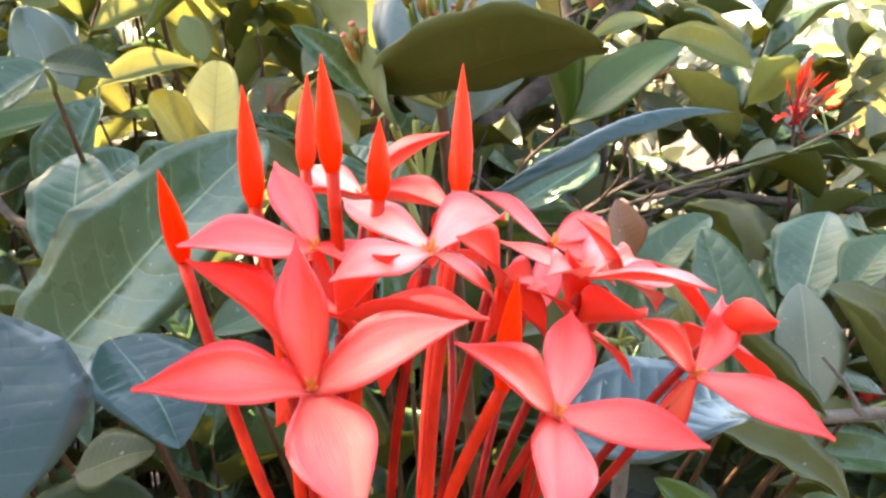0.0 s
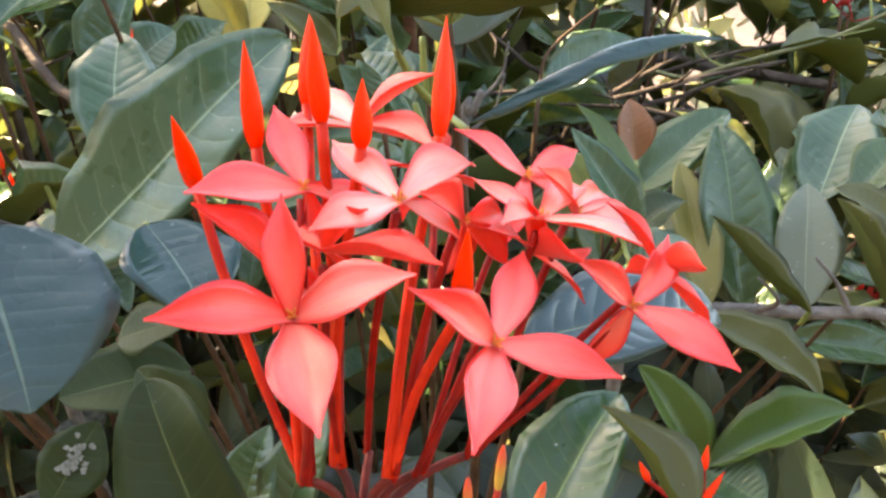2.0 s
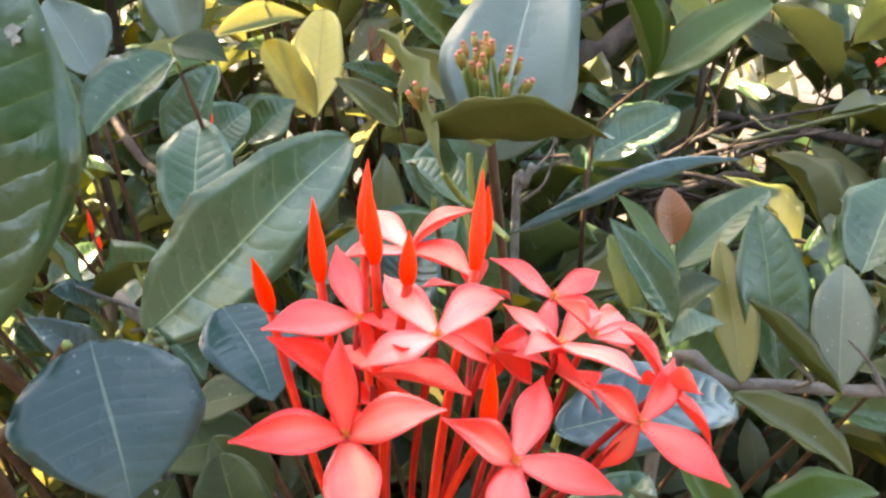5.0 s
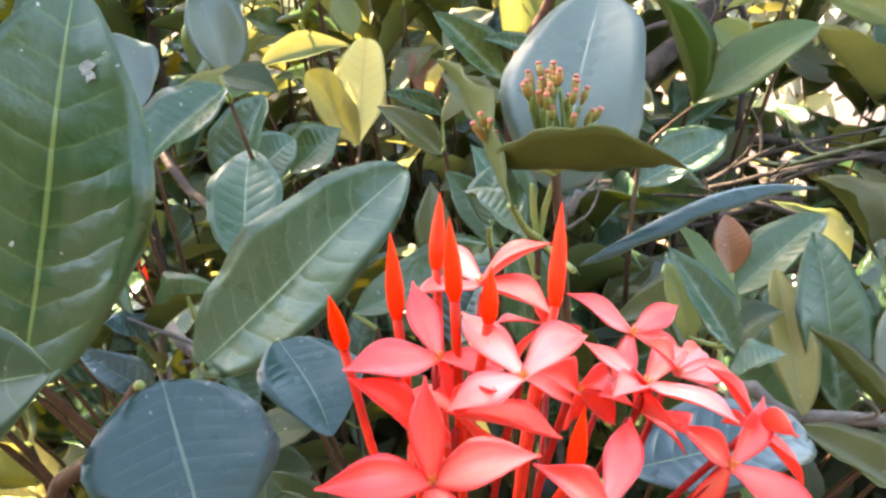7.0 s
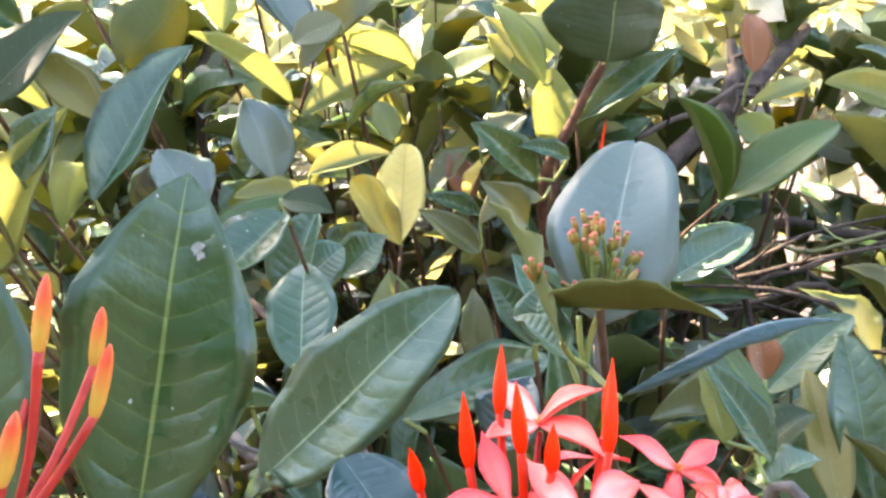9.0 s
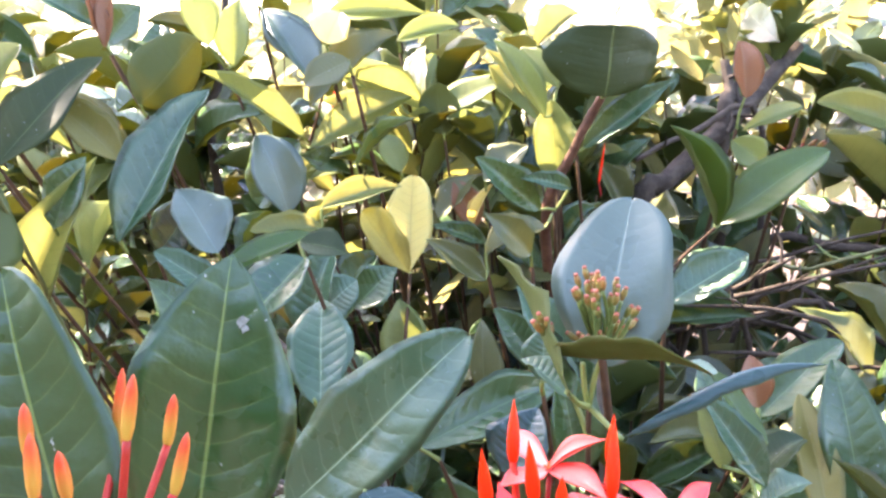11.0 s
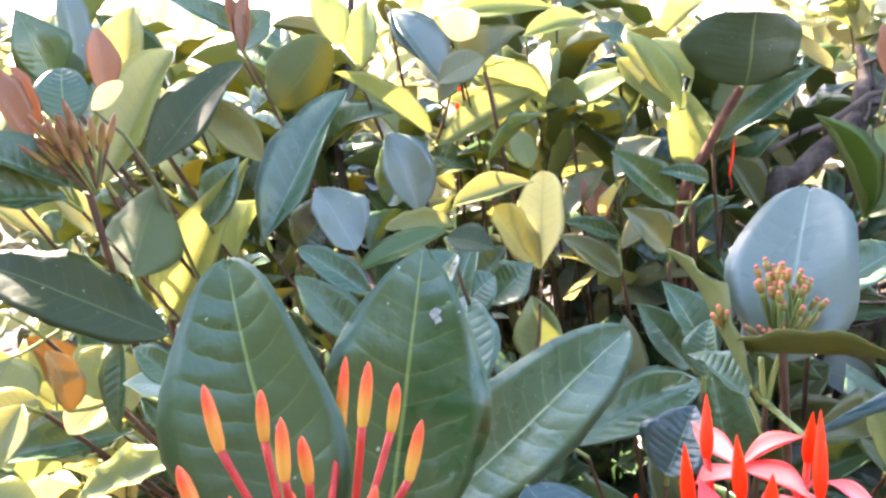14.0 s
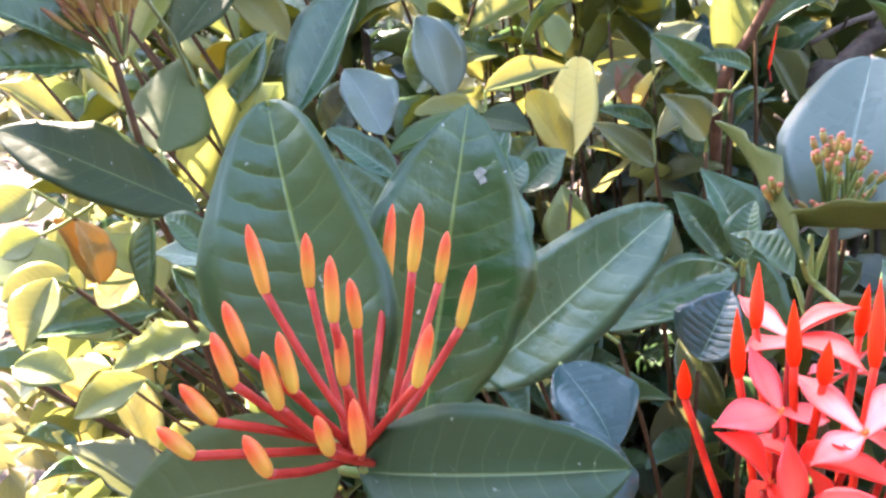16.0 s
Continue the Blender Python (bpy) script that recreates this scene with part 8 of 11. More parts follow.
for k in range(26):
    at = Vector((-0.1775, 0.2980, 0.7382)).lerp(Vector((-0.1630, 0.3208, 0.7669)), crust.uniform(0.40, 0.80)) + crust_s * crust.gauss(0, 0.0032) + crust_n * 0.0030
    ring = [at + (crust_s * math.cos(a) + crust_u * math.sin(a)) * crust.uniform(0.0006, 0.0019) for a in [q * math.tau / 9 for q in range(9)]]
    part("scar", mesh_from("scar", ring + [q - crust_n * 0.0030 for q in ring], [tuple(range(9)), tuple(range(9, 18))[::-1]] + [(q, 9 + q, 9 + (q + 1) % 9, (q + 1) % 9) for q in range(9)], [(0.5, 0.5)] * 18, [SCAR], smooth=False), g, None, "pale crust on a dull leaf")
h = thing("flower_cluster", (-0.0300, 0.4200, 0.0000), "coral red open flower head with pointed petals and upright scarlet buds", "flower head", "flower heads")
part("stem", tube_mesh("stem", [(-0.0300, 0.4200, 0.0000), (-0.0628, 0.4054, 0.2548), (-0.0257, 0.2771, 0.5945), (-0.0335, 0.1785, 0.8385)], [0.0050, 0.0036, 0.0028, 0.0022], TWIG, 8, 0.1, 3), h)
part("side_stem", tube_mesh("side_stem", [(-0.0335, 0.1785, 0.8380), (-0.0399, 0.1792, 0.8490), (-0.0458, 0.1764, 0.8542)], [0.0014, 0.0012, 0.0011], STALK_MAROON, 8, 0.06, 60), h)
part("side_stem", tube_mesh("side_stem", [(-0.0335, 0.1785, 0.8380), (-0.0372, 0.1842, 0.8478), (-0.0403, 0.1864, 0.8518)], [0.0014, 0.0012, 0.0011], STALK_MAROON, 8, 0.06, 61), h)
part("side_stem", tube_mesh("side_stem", [(-0.0335, 0.1785, 0.8380), (-0.0338, 0.1891, 0.8464), (-0.0337, 0.1963, 0.8490)], [0.0014, 0.0012, 0.0011], STALK_MAROON, 8, 0.06, 62), h)
part("side_stem", tube_mesh("side_stem", [(-0.0335, 0.1785, 0.8380), (-0.0304, 0.1809, 0.8487), (-0.0267, 0.1799, 0.8535)], [0.0014, 0.0012, 0.0011], STALK_MAROON, 8, 0.06, 63), h)
part("side_stem", tube_mesh("side_stem", [(-0.0335, 0.1785, 0.8380), (-0.0273, 0.1843, 0.8475), (-0.0205, 0.1867, 0.8512)], [0.0014, 0.0012, 0.0011], STALK_MAROON, 8, 0.06, 64), h)
part("side_stem", tube_mesh("side_stem", [(-0.0335, 0.1785, 0.8380), (-0.0212, 0.1884, 0.8478), (-0.0084, 0.1948, 0.8518)], [0.0014, 0.0012, 0.0011], STALK_MAROON, 8, 0.06, 65), h)
flower(h, (-0.0466, 0.1753, 0.8539), (-0.0448, 0.1593, 0.9045), [(-0.0670, 0.1434, 0.9102), (-0.0481, 0.1664, 0.9267), (-0.0213, 0.1523, 0.9181), (-0.0348, 0.1321, 0.8967)], False, 0)
flower(h, (-0.0215, 0.1854, 0.8510), (-0.0059, 0.1650, 0.8986), [(-0.0227, 0.1562, 0.9137), (-0.0003, 0.1870, 0.9101), (0.0194, 0.1625, 0.8944), (-0.0092, 0.1358, 0.8929)], False, 1)
flower(h, (-0.0072, 0.1957, 0.8525), (0.0261, 0.1944, 0.8952), [(0.0106, 0.1882, 0.9088), (0.0356, 0.2100, 0.9073), (0.0475, 0.1781, 0.8891), (0.0176, 0.1993, 0.8761)], False, 2)
flower(h, (-0.0344, 0.1964, 0.8484), (-0.0268, 0.1786, 0.9227), [(-0.0443, 0.2025, 0.9278), (-0.0118, 0.2018, 0.9242), (-0.0140, 0.1906, 0.9103), (-0.0422, 0.1613, 0.9214)], "pale", 3)
flower(h, (-0.0093, 0.1937, 0.8510), (0.0037, 0.1991, 0.9136), [(-0.0123, 0.2129, 0.9178), (0.0155, 0.2198, 0.9148), (0.0224, 0.1760, 0.9174), (-0.0061, 0.1804, 0.9183)], "pale", 4)
flower(h, (-0.0446, 0.1773, 0.8550), (-0.0482, 0.1890, 0.9206), [(-0.0677, 0.1698, 0.9244), (-0.0579, 0.2042, 0.9344), (-0.0325, 0.2013, 0.9126), (-0.0471, 0.1977, 0.9010)], False, 5)
flower(h, (-0.0450, 0.1755, 0.8536), (-0.0502, 0.1782, 0.9023), [(-0.0668, 0.1711, 0.9219), (-0.0435, 0.1958, 0.8918), (-0.0557, 0.1895, 0.8848), (-0.0445, 0.1582, 0.8998)], True, 6)
flower(h, (-0.0400, 0.1870, 0.8528), (-0.0418, 0.1796, 0.9103), [(-0.0171, 0.1673, 0.9140), (-0.0319, 0.1669, 0.9246), (-0.0604, 0.1890, 0.9076), (-0.0350, 0.1878, 0.8922)], True, 7)
flower(h, (-0.0393, 0.1852, 0.8521), (-0.0430, 0.2377, 0.9226), [(-0.0601, 0.2620, 0.9269), (-0.0230, 0.2319, 0.9386), (-0.0212, 0.2172, 0.9228), (-0.0589, 0.2129, 0.9279)], "pale", 8)
flower(h, (-0.0201, 0.1867, 0.8503), (0.0019, 0.2312, 0.9135), [(-0.0174, 0.2249, 0.9265), (0.0161, 0.2456, 0.9173), (0.0187, 0.2367, 0.9021), (-0.0030, 0.2166, 0.8992)], False, 9)
flower(h, (-0.0084, 0.1937, 0.8530), (0.0130, 0.2122, 0.9106), [(0.0022, 0.2005, 0.9251), (0.0217, 0.2318, 0.9103), (0.0303, 0.2243, 0.9064), (0.0261, 0.2249, 0.8992)], "pale", 10)
flower(h, (-0.0073, 0.1950, 0.8512), (0.0342, 0.2075, 0.8992), [(0.0393, 0.1886, 0.9082), (0.0202, 0.2110, 0.9144), (0.0292, 0.2259, 0.8903), (0.0482, 0.2040, 0.8839)], True, 11)
flower(h, (-0.0256, 0.1801, 0.8546), (-0.0136, 0.1904, 0.9144), [(-0.0026, 0.2014, 0.8996), (-0.0178, 0.2012, 0.8963), (-0.0224, 0.1745, 0.9260), (-0.0047, 0.2095, 0.9105)], True, 12)
flower(h, (-0.0196, 0.1867, 0.8510), (0.0030, 0.2060, 0.9027), [(0.0115, 0.1788, 0.9120), (0.0178, 0.2100, 0.8877), (-0.0083, 0.1909, 0.9131), (-0.0005, 0.1939, 0.9201)], True, 13)
flower(h, (-0.0264, 0.1797, 0.8525), (-0.0231, 0.2424, 0.9094), [(-0.0373, 0.2272, 0.9149), (-0.0319, 0.2503, 0.8914), (-0.0113, 0.2578, 0.9003), (-0.0204, 0.2278, 0.9249)], False, 14)
closed_bud(h, (-0.0464, 0.1773, 0.8529), (-0.0764, 0.2034, 0.9142), (-0.0770, 0.1913, 0.9339), 0.021, BUD_MESH, STALK_SCARLET, 0.00115, 30)
closed_bud(h, (-0.0471, 0.1767, 0.8535), (-0.0606, 0.1975, 0.9266), (-0.0627, 0.1979, 0.9494), 0.021, BUD_MESH, STALK_SCARLET, 0.00115, 31)
closed_bud(h, (-0.0402, 0.1863, 0.8514), (-0.0455, 0.1949, 0.9339), (-0.0475, 0.1943, 0.9553), 0.021, BUD_MESH, STALK_SCARLET, 0.00115, 32)
closed_bud(h, (-0.0389, 0.1855, 0.8516), (-0.0551, 0.2275, 0.9299), (-0.0556, 0.2345, 0.9508), 0.021, BUD_MESH, STALK_SCARLET, 0.00115, 33)
closed_bud(h, (-0.0412, 0.1868, 0.8512), (-0.0368, 0.1946, 0.9288), (-0.0367, 0.1938, 0.9438), 0.021, BUD_MESH, STALK_SCARLET, 0.00115, 34)
closed_bud(h, (-0.0271, 0.1805, 0.8530), (-0.0206, 0.2109, 0.9281), (-0.0207, 0.2198, 0.9542), 0.021, BUD_MESH, STALK_SCARLET, 0.00115, 35)
closed_bud(h, (-0.0265, 0.1810, 0.8524), (-0.0133, 0.1782, 0.8983), (-0.0125, 0.1697, 0.9210), 0.021, BUD_MESH, STALK_SCARLET, 0.00115, 36)
closed_bud(h, (-0.0279, 0.1791, 0.8542), (-0.0205, 0.2425, 0.9240), (-0.0200, 0.2405, 0.9440), 0.021, BUD_MESH, STALK_SCARLET, 0.00115, 41)
h = thing("young_flower_cluster", (-0.1200, 0.3600, 0.0000), "young flower head of amber and red closed buds on coral stalks", "flower head", "flower heads")
part("stem", tube_mesh("stem", [(-0.1200, 0.3600, 0.0000), (-0.1363, 0.3162, 0.2829), (-0.1533, 0.2284, 0.6601), (-0.1469, 0.1036, 0.9456)], [0.0050, 0.0036, 0.0028, 0.0022], TWIG, 8, 0.1, 3), h)
closed_bud(h, (-0.1428, 0.1026, 0.9456), (-0.1682, 0.1051, 0.9837), (-0.1718, 0.1068, 0.9995), 0.0108, YOUNG_MESH, STALK_YOUNG, 0.00092, 50)
closed_bud(h, (-0.1484, 0.1022, 0.9456), (-0.1634, 0.1178, 0.9804), (-0.1640, 0.1194, 0.9935), 0.0108, YOUNG_MESH, STALK_YOUNG, 0.00092, 51)
closed_bud(h, (-0.1471, 0.0999, 0.9458), (-0.1484, 0.0982, 0.9819), (-0.1490, 0.1002, 0.9961), 0.0108, YOUNG_MESH, STALK_YOUNG, 0.00092, 52)
closed_bud(h, (-0.1463, 0.1078, 0.9456), (-0.1472, 0.1077, 0.9762), (-0.1485, 0.1083, 0.9877), 0.0108, YOUNG_MESH, STALK_YOUNG, 0.00092, 53)
closed_bud(h, (-0.1463, 0.1061, 0.9456), (-0.1506, 0.1341, 0.9731), (-0.1494, 0.1398, 0.9953), 0.0108, YOUNG_MESH, STALK_YOUNG, 0.00092, 54)
closed_bud(h, (-0.1424, 0.1070, 0.9456), (-0.1369, 0.1176, 0.9869), (-0.1353, 0.1207, 1.0021), 0.0108, YOUNG_MESH, STALK_YOUNG, 0.00092, 55)
closed_bud(h, (-0.1444, 0.1068, 0.9456), (-0.1364, 0.1354, 0.9768), (-0.1345, 0.1377, 0.9897), 0.0108, YOUNG_MESH, STALK_YOUNG, 0.00092, 56)
closed_bud(h, (-0.1437, 0.1012, 0.9456), (-0.1258, 0.1172, 0.9739), (-0.1228, 0.1204, 0.9883), 0.0108, YOUNG_MESH, STALK_YOUNG, 0.00092, 57)
closed_bud(h, (-0.1471, 0.1021, 0.9456), (-0.1274, 0.0905, 0.9733), (-0.1247, 0.0931, 0.9860), 0.0108, YOUNG_MESH, STALK_YOUNG, 0.00092, 58)
closed_bud(h, (-0.1493, 0.1044, 0.9456), (-0.1356, 0.0785, 0.9636), (-0.1366, 0.0792, 0.9751), 0.0108, YOUNG_MESH, STALK_YOUNG, 0.00092, 59)
closed_bud(h, (-0.1487, 0.1049, 0.9456), (-0.1512, 0.0827, 0.9731), (-0.1537, 0.0834, 0.9857), 0.0108, YOUNG_MESH, STALK_YOUNG, 0.00092, 60)
closed_bud(h, (-0.1461, 0.1000, 0.9458), (-0.1537, 0.0807, 0.9700), (-0.1563, 0.0811, 0.9821), 0.0108, YOUNG_MESH, STALK_YOUNG, 0.00092, 61)
closed_bud(h, (-0.1475, 0.1026, 0.9456), (-0.1635, 0.0861, 0.9781), (-0.1672, 0.0864, 0.9898), 0.0108, YOUNG_MESH, STALK_YOUNG, 0.00092, 62)
closed_bud(h, (-0.1448, 0.0997, 0.9457), (-0.1628, 0.0794, 0.9749), (-0.1664, 0.0795, 0.9861), 0.0108, YOUNG_MESH, STALK_YOUNG, 0.00092, 63)
closed_bud(h, (-0.1501, 0.1039, 0.9456), (-0.1646, 0.0736, 0.9693), (-0.1701, 0.0718, 0.9780), 0.0108, YOUNG_MESH, STALK_YOUNG, 0.00092, 64)
closed_bud(h, (-0.1478, 0.1053, 0.9456), (-0.1673, 0.0685, 0.9642), (-0.1726, 0.0662, 0.9713), 0.0108, YOUNG_MESH, STALK_YOUNG, 0.00092, 65)
closed_bud(h, (-0.1486, 0.1007, 0.9456), (-0.1504, 0.0680, 0.9631), (-0.1539, 0.0668, 0.9719), 0.0108, YOUNG_MESH, STALK_YOUNG, 0.00092, 66)
closed_bud(h, (-0.1426, 0.1011, 0.9456), (-0.1472, 0.0982, 0.9668), (-0.1478, 0.0994, 0.9787), 0.0108, YOUNG_MESH, STALK_YOUNG, 0.00092, 67)
closed_bud(h, (-0.1420, 0.1003, 0.9457), (-0.1420, 0.0782, 0.9626), (-0.1440, 0.0776, 0.9712), 0.0108, YOUNG_MESH, STALK_YOUNG, 0.00092, 73)
# the head that has shed its flowers
h = thing("fruit_cluster", (0.0300, 0.5500, 0.0000), "cluster of small green and reddish calyces on short stalks", "flower head", "flower heads")
part("stem", tube_mesh("stem", [(0.0300, 0.5500, 0.0000), (-0.0254, 0.5239, 0.2817), (0.0015, 0.4311, 0.6597), (-0.0238, 0.3097, 0.9402)], [0.0050, 0.0036, 0.0028, 0.0018], TWIG, 8, 0.1, 3), h)
fruit(h, (-0.0238, 0.3097, 0.9402), (-0.0274, 0.3039, 0.9475), (-0.0301, 0.2998, 0.9526), 0)
fruit(h, (-0.0238, 0.3097, 0.9402), (-0.0181, 0.3069, 0.9501), (-0.0147, 0.3052, 0.9560), 1)
fruit(h, (-0.0238, 0.3097, 0.9402), (-0.0268, 0.2928, 0.9699), (-0.0274, 0.2893, 0.9762), 2)
fruit(h, (-0.0238, 0.3097, 0.9402), (-0.0258, 0.2967, 0.9728), (-0.0262, 0.2941, 0.9795), 3)
fruit(h, (-0.0238, 0.3097, 0.9402), (-0.0339, 0.3066, 0.9713), (-0.0361, 0.3060, 0.9781), 4)
fruit(h, (-0.0238, 0.3097, 0.9402), (-0.0271, 0.3031, 0.9703), (-0.0279, 0.3016, 0.9773), 5)
fruit(h, (-0.0238, 0.3097, 0.9402), (-0.0220, 0.3081, 0.9557), (-0.0212, 0.3072, 0.9629), 6)
fruit(h, (-0.0238, 0.3097, 0.9402), (-0.0344, 0.2950, 0.9691), (-0.0367, 0.2919, 0.9752), 7)
fruit(h, (-0.0238, 0.3097, 0.9402), (-0.0276, 0.3028, 0.9659), (-0.0287, 0.3010, 0.9728), 8)
fruit(h, (-0.0238, 0.3097, 0.9402), (-0.0260, 0.2944, 0.9624), (-0.0266, 0.2904, 0.9683), 9)
fruit(h, (-0.0238, 0.3097, 0.9402), (-0.0252, 0.3065, 0.9538), (-0.0260, 0.3048, 0.9609), 10)
fruit(h, (-0.0238, 0.3097, 0.9402), (-0.0337, 0.3084, 0.9469), (-0.0397, 0.3078, 0.9509), 11)
fruit(h, (-0.0238, 0.3097, 0.9402), (-0.0278, 0.3047, 0.9616), (-0.0292, 0.3031, 0.9686), 12)
fruit(h, (-0.0238, 0.3097, 0.9402), (-0.0299, 0.2954, 0.9666), (-0.0313, 0.2920, 0.9729), 13)
fruit(h, (-0.0238, 0.3097, 0.9402), (-0.0261, 0.3016, 0.9626), (-0.0267, 0.2992, 0.9694), 14)
fruit(h, (-0.0238, 0.3097, 0.9402), (-0.0196, 0.3053, 0.9705), (-0.0186, 0.3042, 0.9776), 15)
fruit(h, (-0.0238, 0.3097, 0.9402), (-0.0264, 0.2971, 0.9760), (-0.0270, 0.2948, 0.9828), 16)
fruit(h, (-0.0238, 0.3097, 0.9402), (-0.0275, 0.2914, 0.9669), (-0.0284, 0.2873, 0.9729), 17)
fruit(h, (-0.0238, 0.3097, 0.9402), (-0.0194, 0.2980, 0.9703), (-0.0184, 0.2954, 0.9770), 18)
fruit(h, (-0.0238, 0.3097, 0.9402), (-0.0148, 0.3049, 0.9595), (-0.0118, 0.3032, 0.9660), 19)
fruit(h, (-0.0238, 0.3097, 0.9402), (-0.0245, 0.2949, 0.9742), (-0.0246, 0.2921, 0.9808), 20)
fruit(h, (-0.0238, 0.3097, 0.9402), (-0.0336, 0.2929, 0.9707), (-0.0356, 0.2896, 0.9768), 21)
fruit(h, (-0.0238, 0.3097, 0.9402), (-0.0241, 0.3100, 0.9434), (-0.0249, 0.3107, 0.9505), 22)
fruit(h, (-0.0238, 0.3097, 0.9402), (-0.0300, 0.3060, 0.9677), (-0.0316, 0.3051, 0.9746), 23)
fruit(h, (-0.0238, 0.3097, 0.9402), (-0.0125, 0.2973, 0.9622), (-0.0097, 0.2940, 0.9680), 24)
fruit(h, (-0.0238, 0.3097, 0.9402), (-0.0266, 0.3006, 0.9742), (-0.0272, 0.2988, 0.9812), 25)
fruit(h, (-0.0238, 0.3097, 0.9402), (-0.0258, 0.3081, 0.9560), (-0.0267, 0.3072, 0.9632), 26)
fruit(h, (-0.0238, 0.3097, 0.9402), (-0.0215, 0.3043, 0.9640), (-0.0208, 0.3028, 0.9710), 27)
fruit(h, (-0.0238, 0.3097, 0.9402), (-0.0310, 0.3081, 0.9741), (-0.0325, 0.3079, 0.9810), 28)
fruit(h, (-0.0238, 0.3097, 0.9402), (-0.0249, 0.3023, 0.9499), (-0.0255, 0.2980, 0.9555), 29)
fruit(h, (-0.0238, 0.3097, 0.9402), (-0.0208, 0.3096, 0.9446), (-0.0168, 0.3096, 0.9506), 30)
fruit(h, (-0.0238, 0.3097, 0.9402), (-0.0282, 0.3078, 0.9713), (-0.0293, 0.3074, 0.9784), 31)
fruit(h, (-0.0238, 0.3097, 0.9402), (-0.0198, 0.3101, 0.9499), (-0.0170, 0.3104, 0.9566), 32)
fruit(h, (-0.0238, 0.3097, 0.9402), (-0.0197, 0.2960, 0.9599), (-0.0185, 0.2918, 0.9657), 33)
fruit(h, (-0.0238, 0.3097, 0.9402), (-0.0230, 0.3059, 0.9495), (-0.0224, 0.3033, 0.9560), 34)
fruit(h, (-0.0238, 0.3097, 0.9402), (-0.0202, 0.3110, 0.9457), (-0.0164, 0.3126, 0.9516), 35)
fruit(h, (-0.0238, 0.3097, 0.9402), (-0.0256, 0.3112, 0.9497), (-0.0270, 0.3124, 0.9567), 36)
fruit(h, (-0.0238, 0.3097, 0.9402), (-0.0305, 0.3041, 0.9486), (-0.0346, 0.3008, 0.9534), 37)
fruit(h, (-0.0238, 0.3097, 0.9402), (-0.0165, 0.3055, 0.9667), (-0.0146, 0.3045, 0.9736), 38)
fruit(h, (-0.0238, 0.3097, 0.9402), (-0.0268, 0.3075, 0.9500), (-0.0288, 0.3060, 0.9567), 39)
fruit(h, (-0.0238, 0.3097, 0.9402), (-0.0132, 0.3172, 0.9498), (-0.0087, 0.3205, 0.9541), 40)
fruit(h, (-0.0238, 0.3097, 0.9402), (-0.0296, 0.3036, 0.9694), (-0.0310, 0.3023, 0.9763), 41)
fruit(h, (-0.0238, 0.3097, 0.9402), (-0.0197, 0.2948, 0.9680), (-0.0187, 0.2914, 0.9744), 42)
fruit(h, (-0.0238, 0.3097, 0.9402), (-0.0292, 0.3031, 0.9477), (-0.0326, 0.2990, 0.9524), 43)
fruit(h, (-0.0455, 0.3004, 0.9478), (-0.0491, 0.2945, 0.9590), (-0.0508, 0.2915, 0.9647), 50)
fruit(h, (-0.0455, 0.3004, 0.9478), (-0.0494, 0.2990, 0.9537), (-0.0529, 0.2977, 0.9590), 51)
fruit(h, (-0.0455, 0.3004, 0.9478), (-0.0490, 0.2963, 0.9539), (-0.0519, 0.2931, 0.9589), 52)
fruit(h, (-0.0455, 0.3004, 0.9478), (-0.0467, 0.2946, 0.9570), (-0.0473, 0.2911, 0.9626), 53)
fruit(h, (-0.0455, 0.3004, 0.9478), (-0.0504, 0.2942, 0.9564), (-0.0532, 0.2907, 0.9613), 54)
fruit(h, (-0.0455, 0.3004, 0.9478), (-0.0488, 0.2996, 0.9525), (-0.0525, 0.2986, 0.9577), 55)
fruit(h, (-0.0455, 0.3004, 0.9478), (-0.0456, 0.3013, 0.9504), (-0.0459, 0.3033, 0.9566), 56)
part("side_stem", tube_mesh("side_stem", [(-0.0238, 0.3097, 0.9402), (-0.0346, 0.3051, 0.9440), (-0.0455, 0.3004, 0.9478)], [0.0014, 0.0012, 0.001], STALK_GREEN, 6, 0.05, 4), h)
g = thing("leafy_shoot", (-0.4300, 0.6600, 0.0000), "round dark green leaf behind a brown bud head", "shrub shoot", "shoots of the shrub")
part("stem", tube_mesh("stem", [(-0.4300, 0.6600, 0.0000), (-0.4400, 0.6000, 0.5500), (-0.4500, 0.4600, 0.9600), (-0.4480, 0.4150, 1.0300)], [0.0032, 0.0024, 0.0017, 0.0012], TWIG, 8, 0.12, 981), g)
leaf(g, (-0.4480, 0.4150, 1.0300), (-0.4588, 0.4311, 1.0640), 0.0340, (0.55, -0.75, 0.35), "round", 0.03, 0.05, 0.10, BROAD, seed=2)
g = thing("leafy_shoot", (-0.3900, 0.6400, 0.0000), "small cream-coloured new leaf in the sun", "shrub shoot", "shoots of the shrub")
part("stem", tube_mesh("stem", [(-0.3900, 0.6400, 0.0000), (-0.3850, 0.5800, 0.5500), (-0.3800, 0.4200, 0.9600), (-0.3859, 0.3616, 1.0427)], [0.0028, 0.0020, 0.0015, 0.0010], STALK_OLIVE, 8, 0.12, 982), g)
leaf(g, (-0.3859, 0.3616, 1.0427), (-0.3773, 0.3785, 1.0569), 0.0115, (0.45, -0.85, 0.20), "oval", 0.05, 0.10, 0.14, YELLOW, seed=4)
h = thing("young_flower_cluster", (-0.4500, 0.6200, 0.0000), "small head of narrow brownish closed buds in the sun", "flower head", "flower heads")
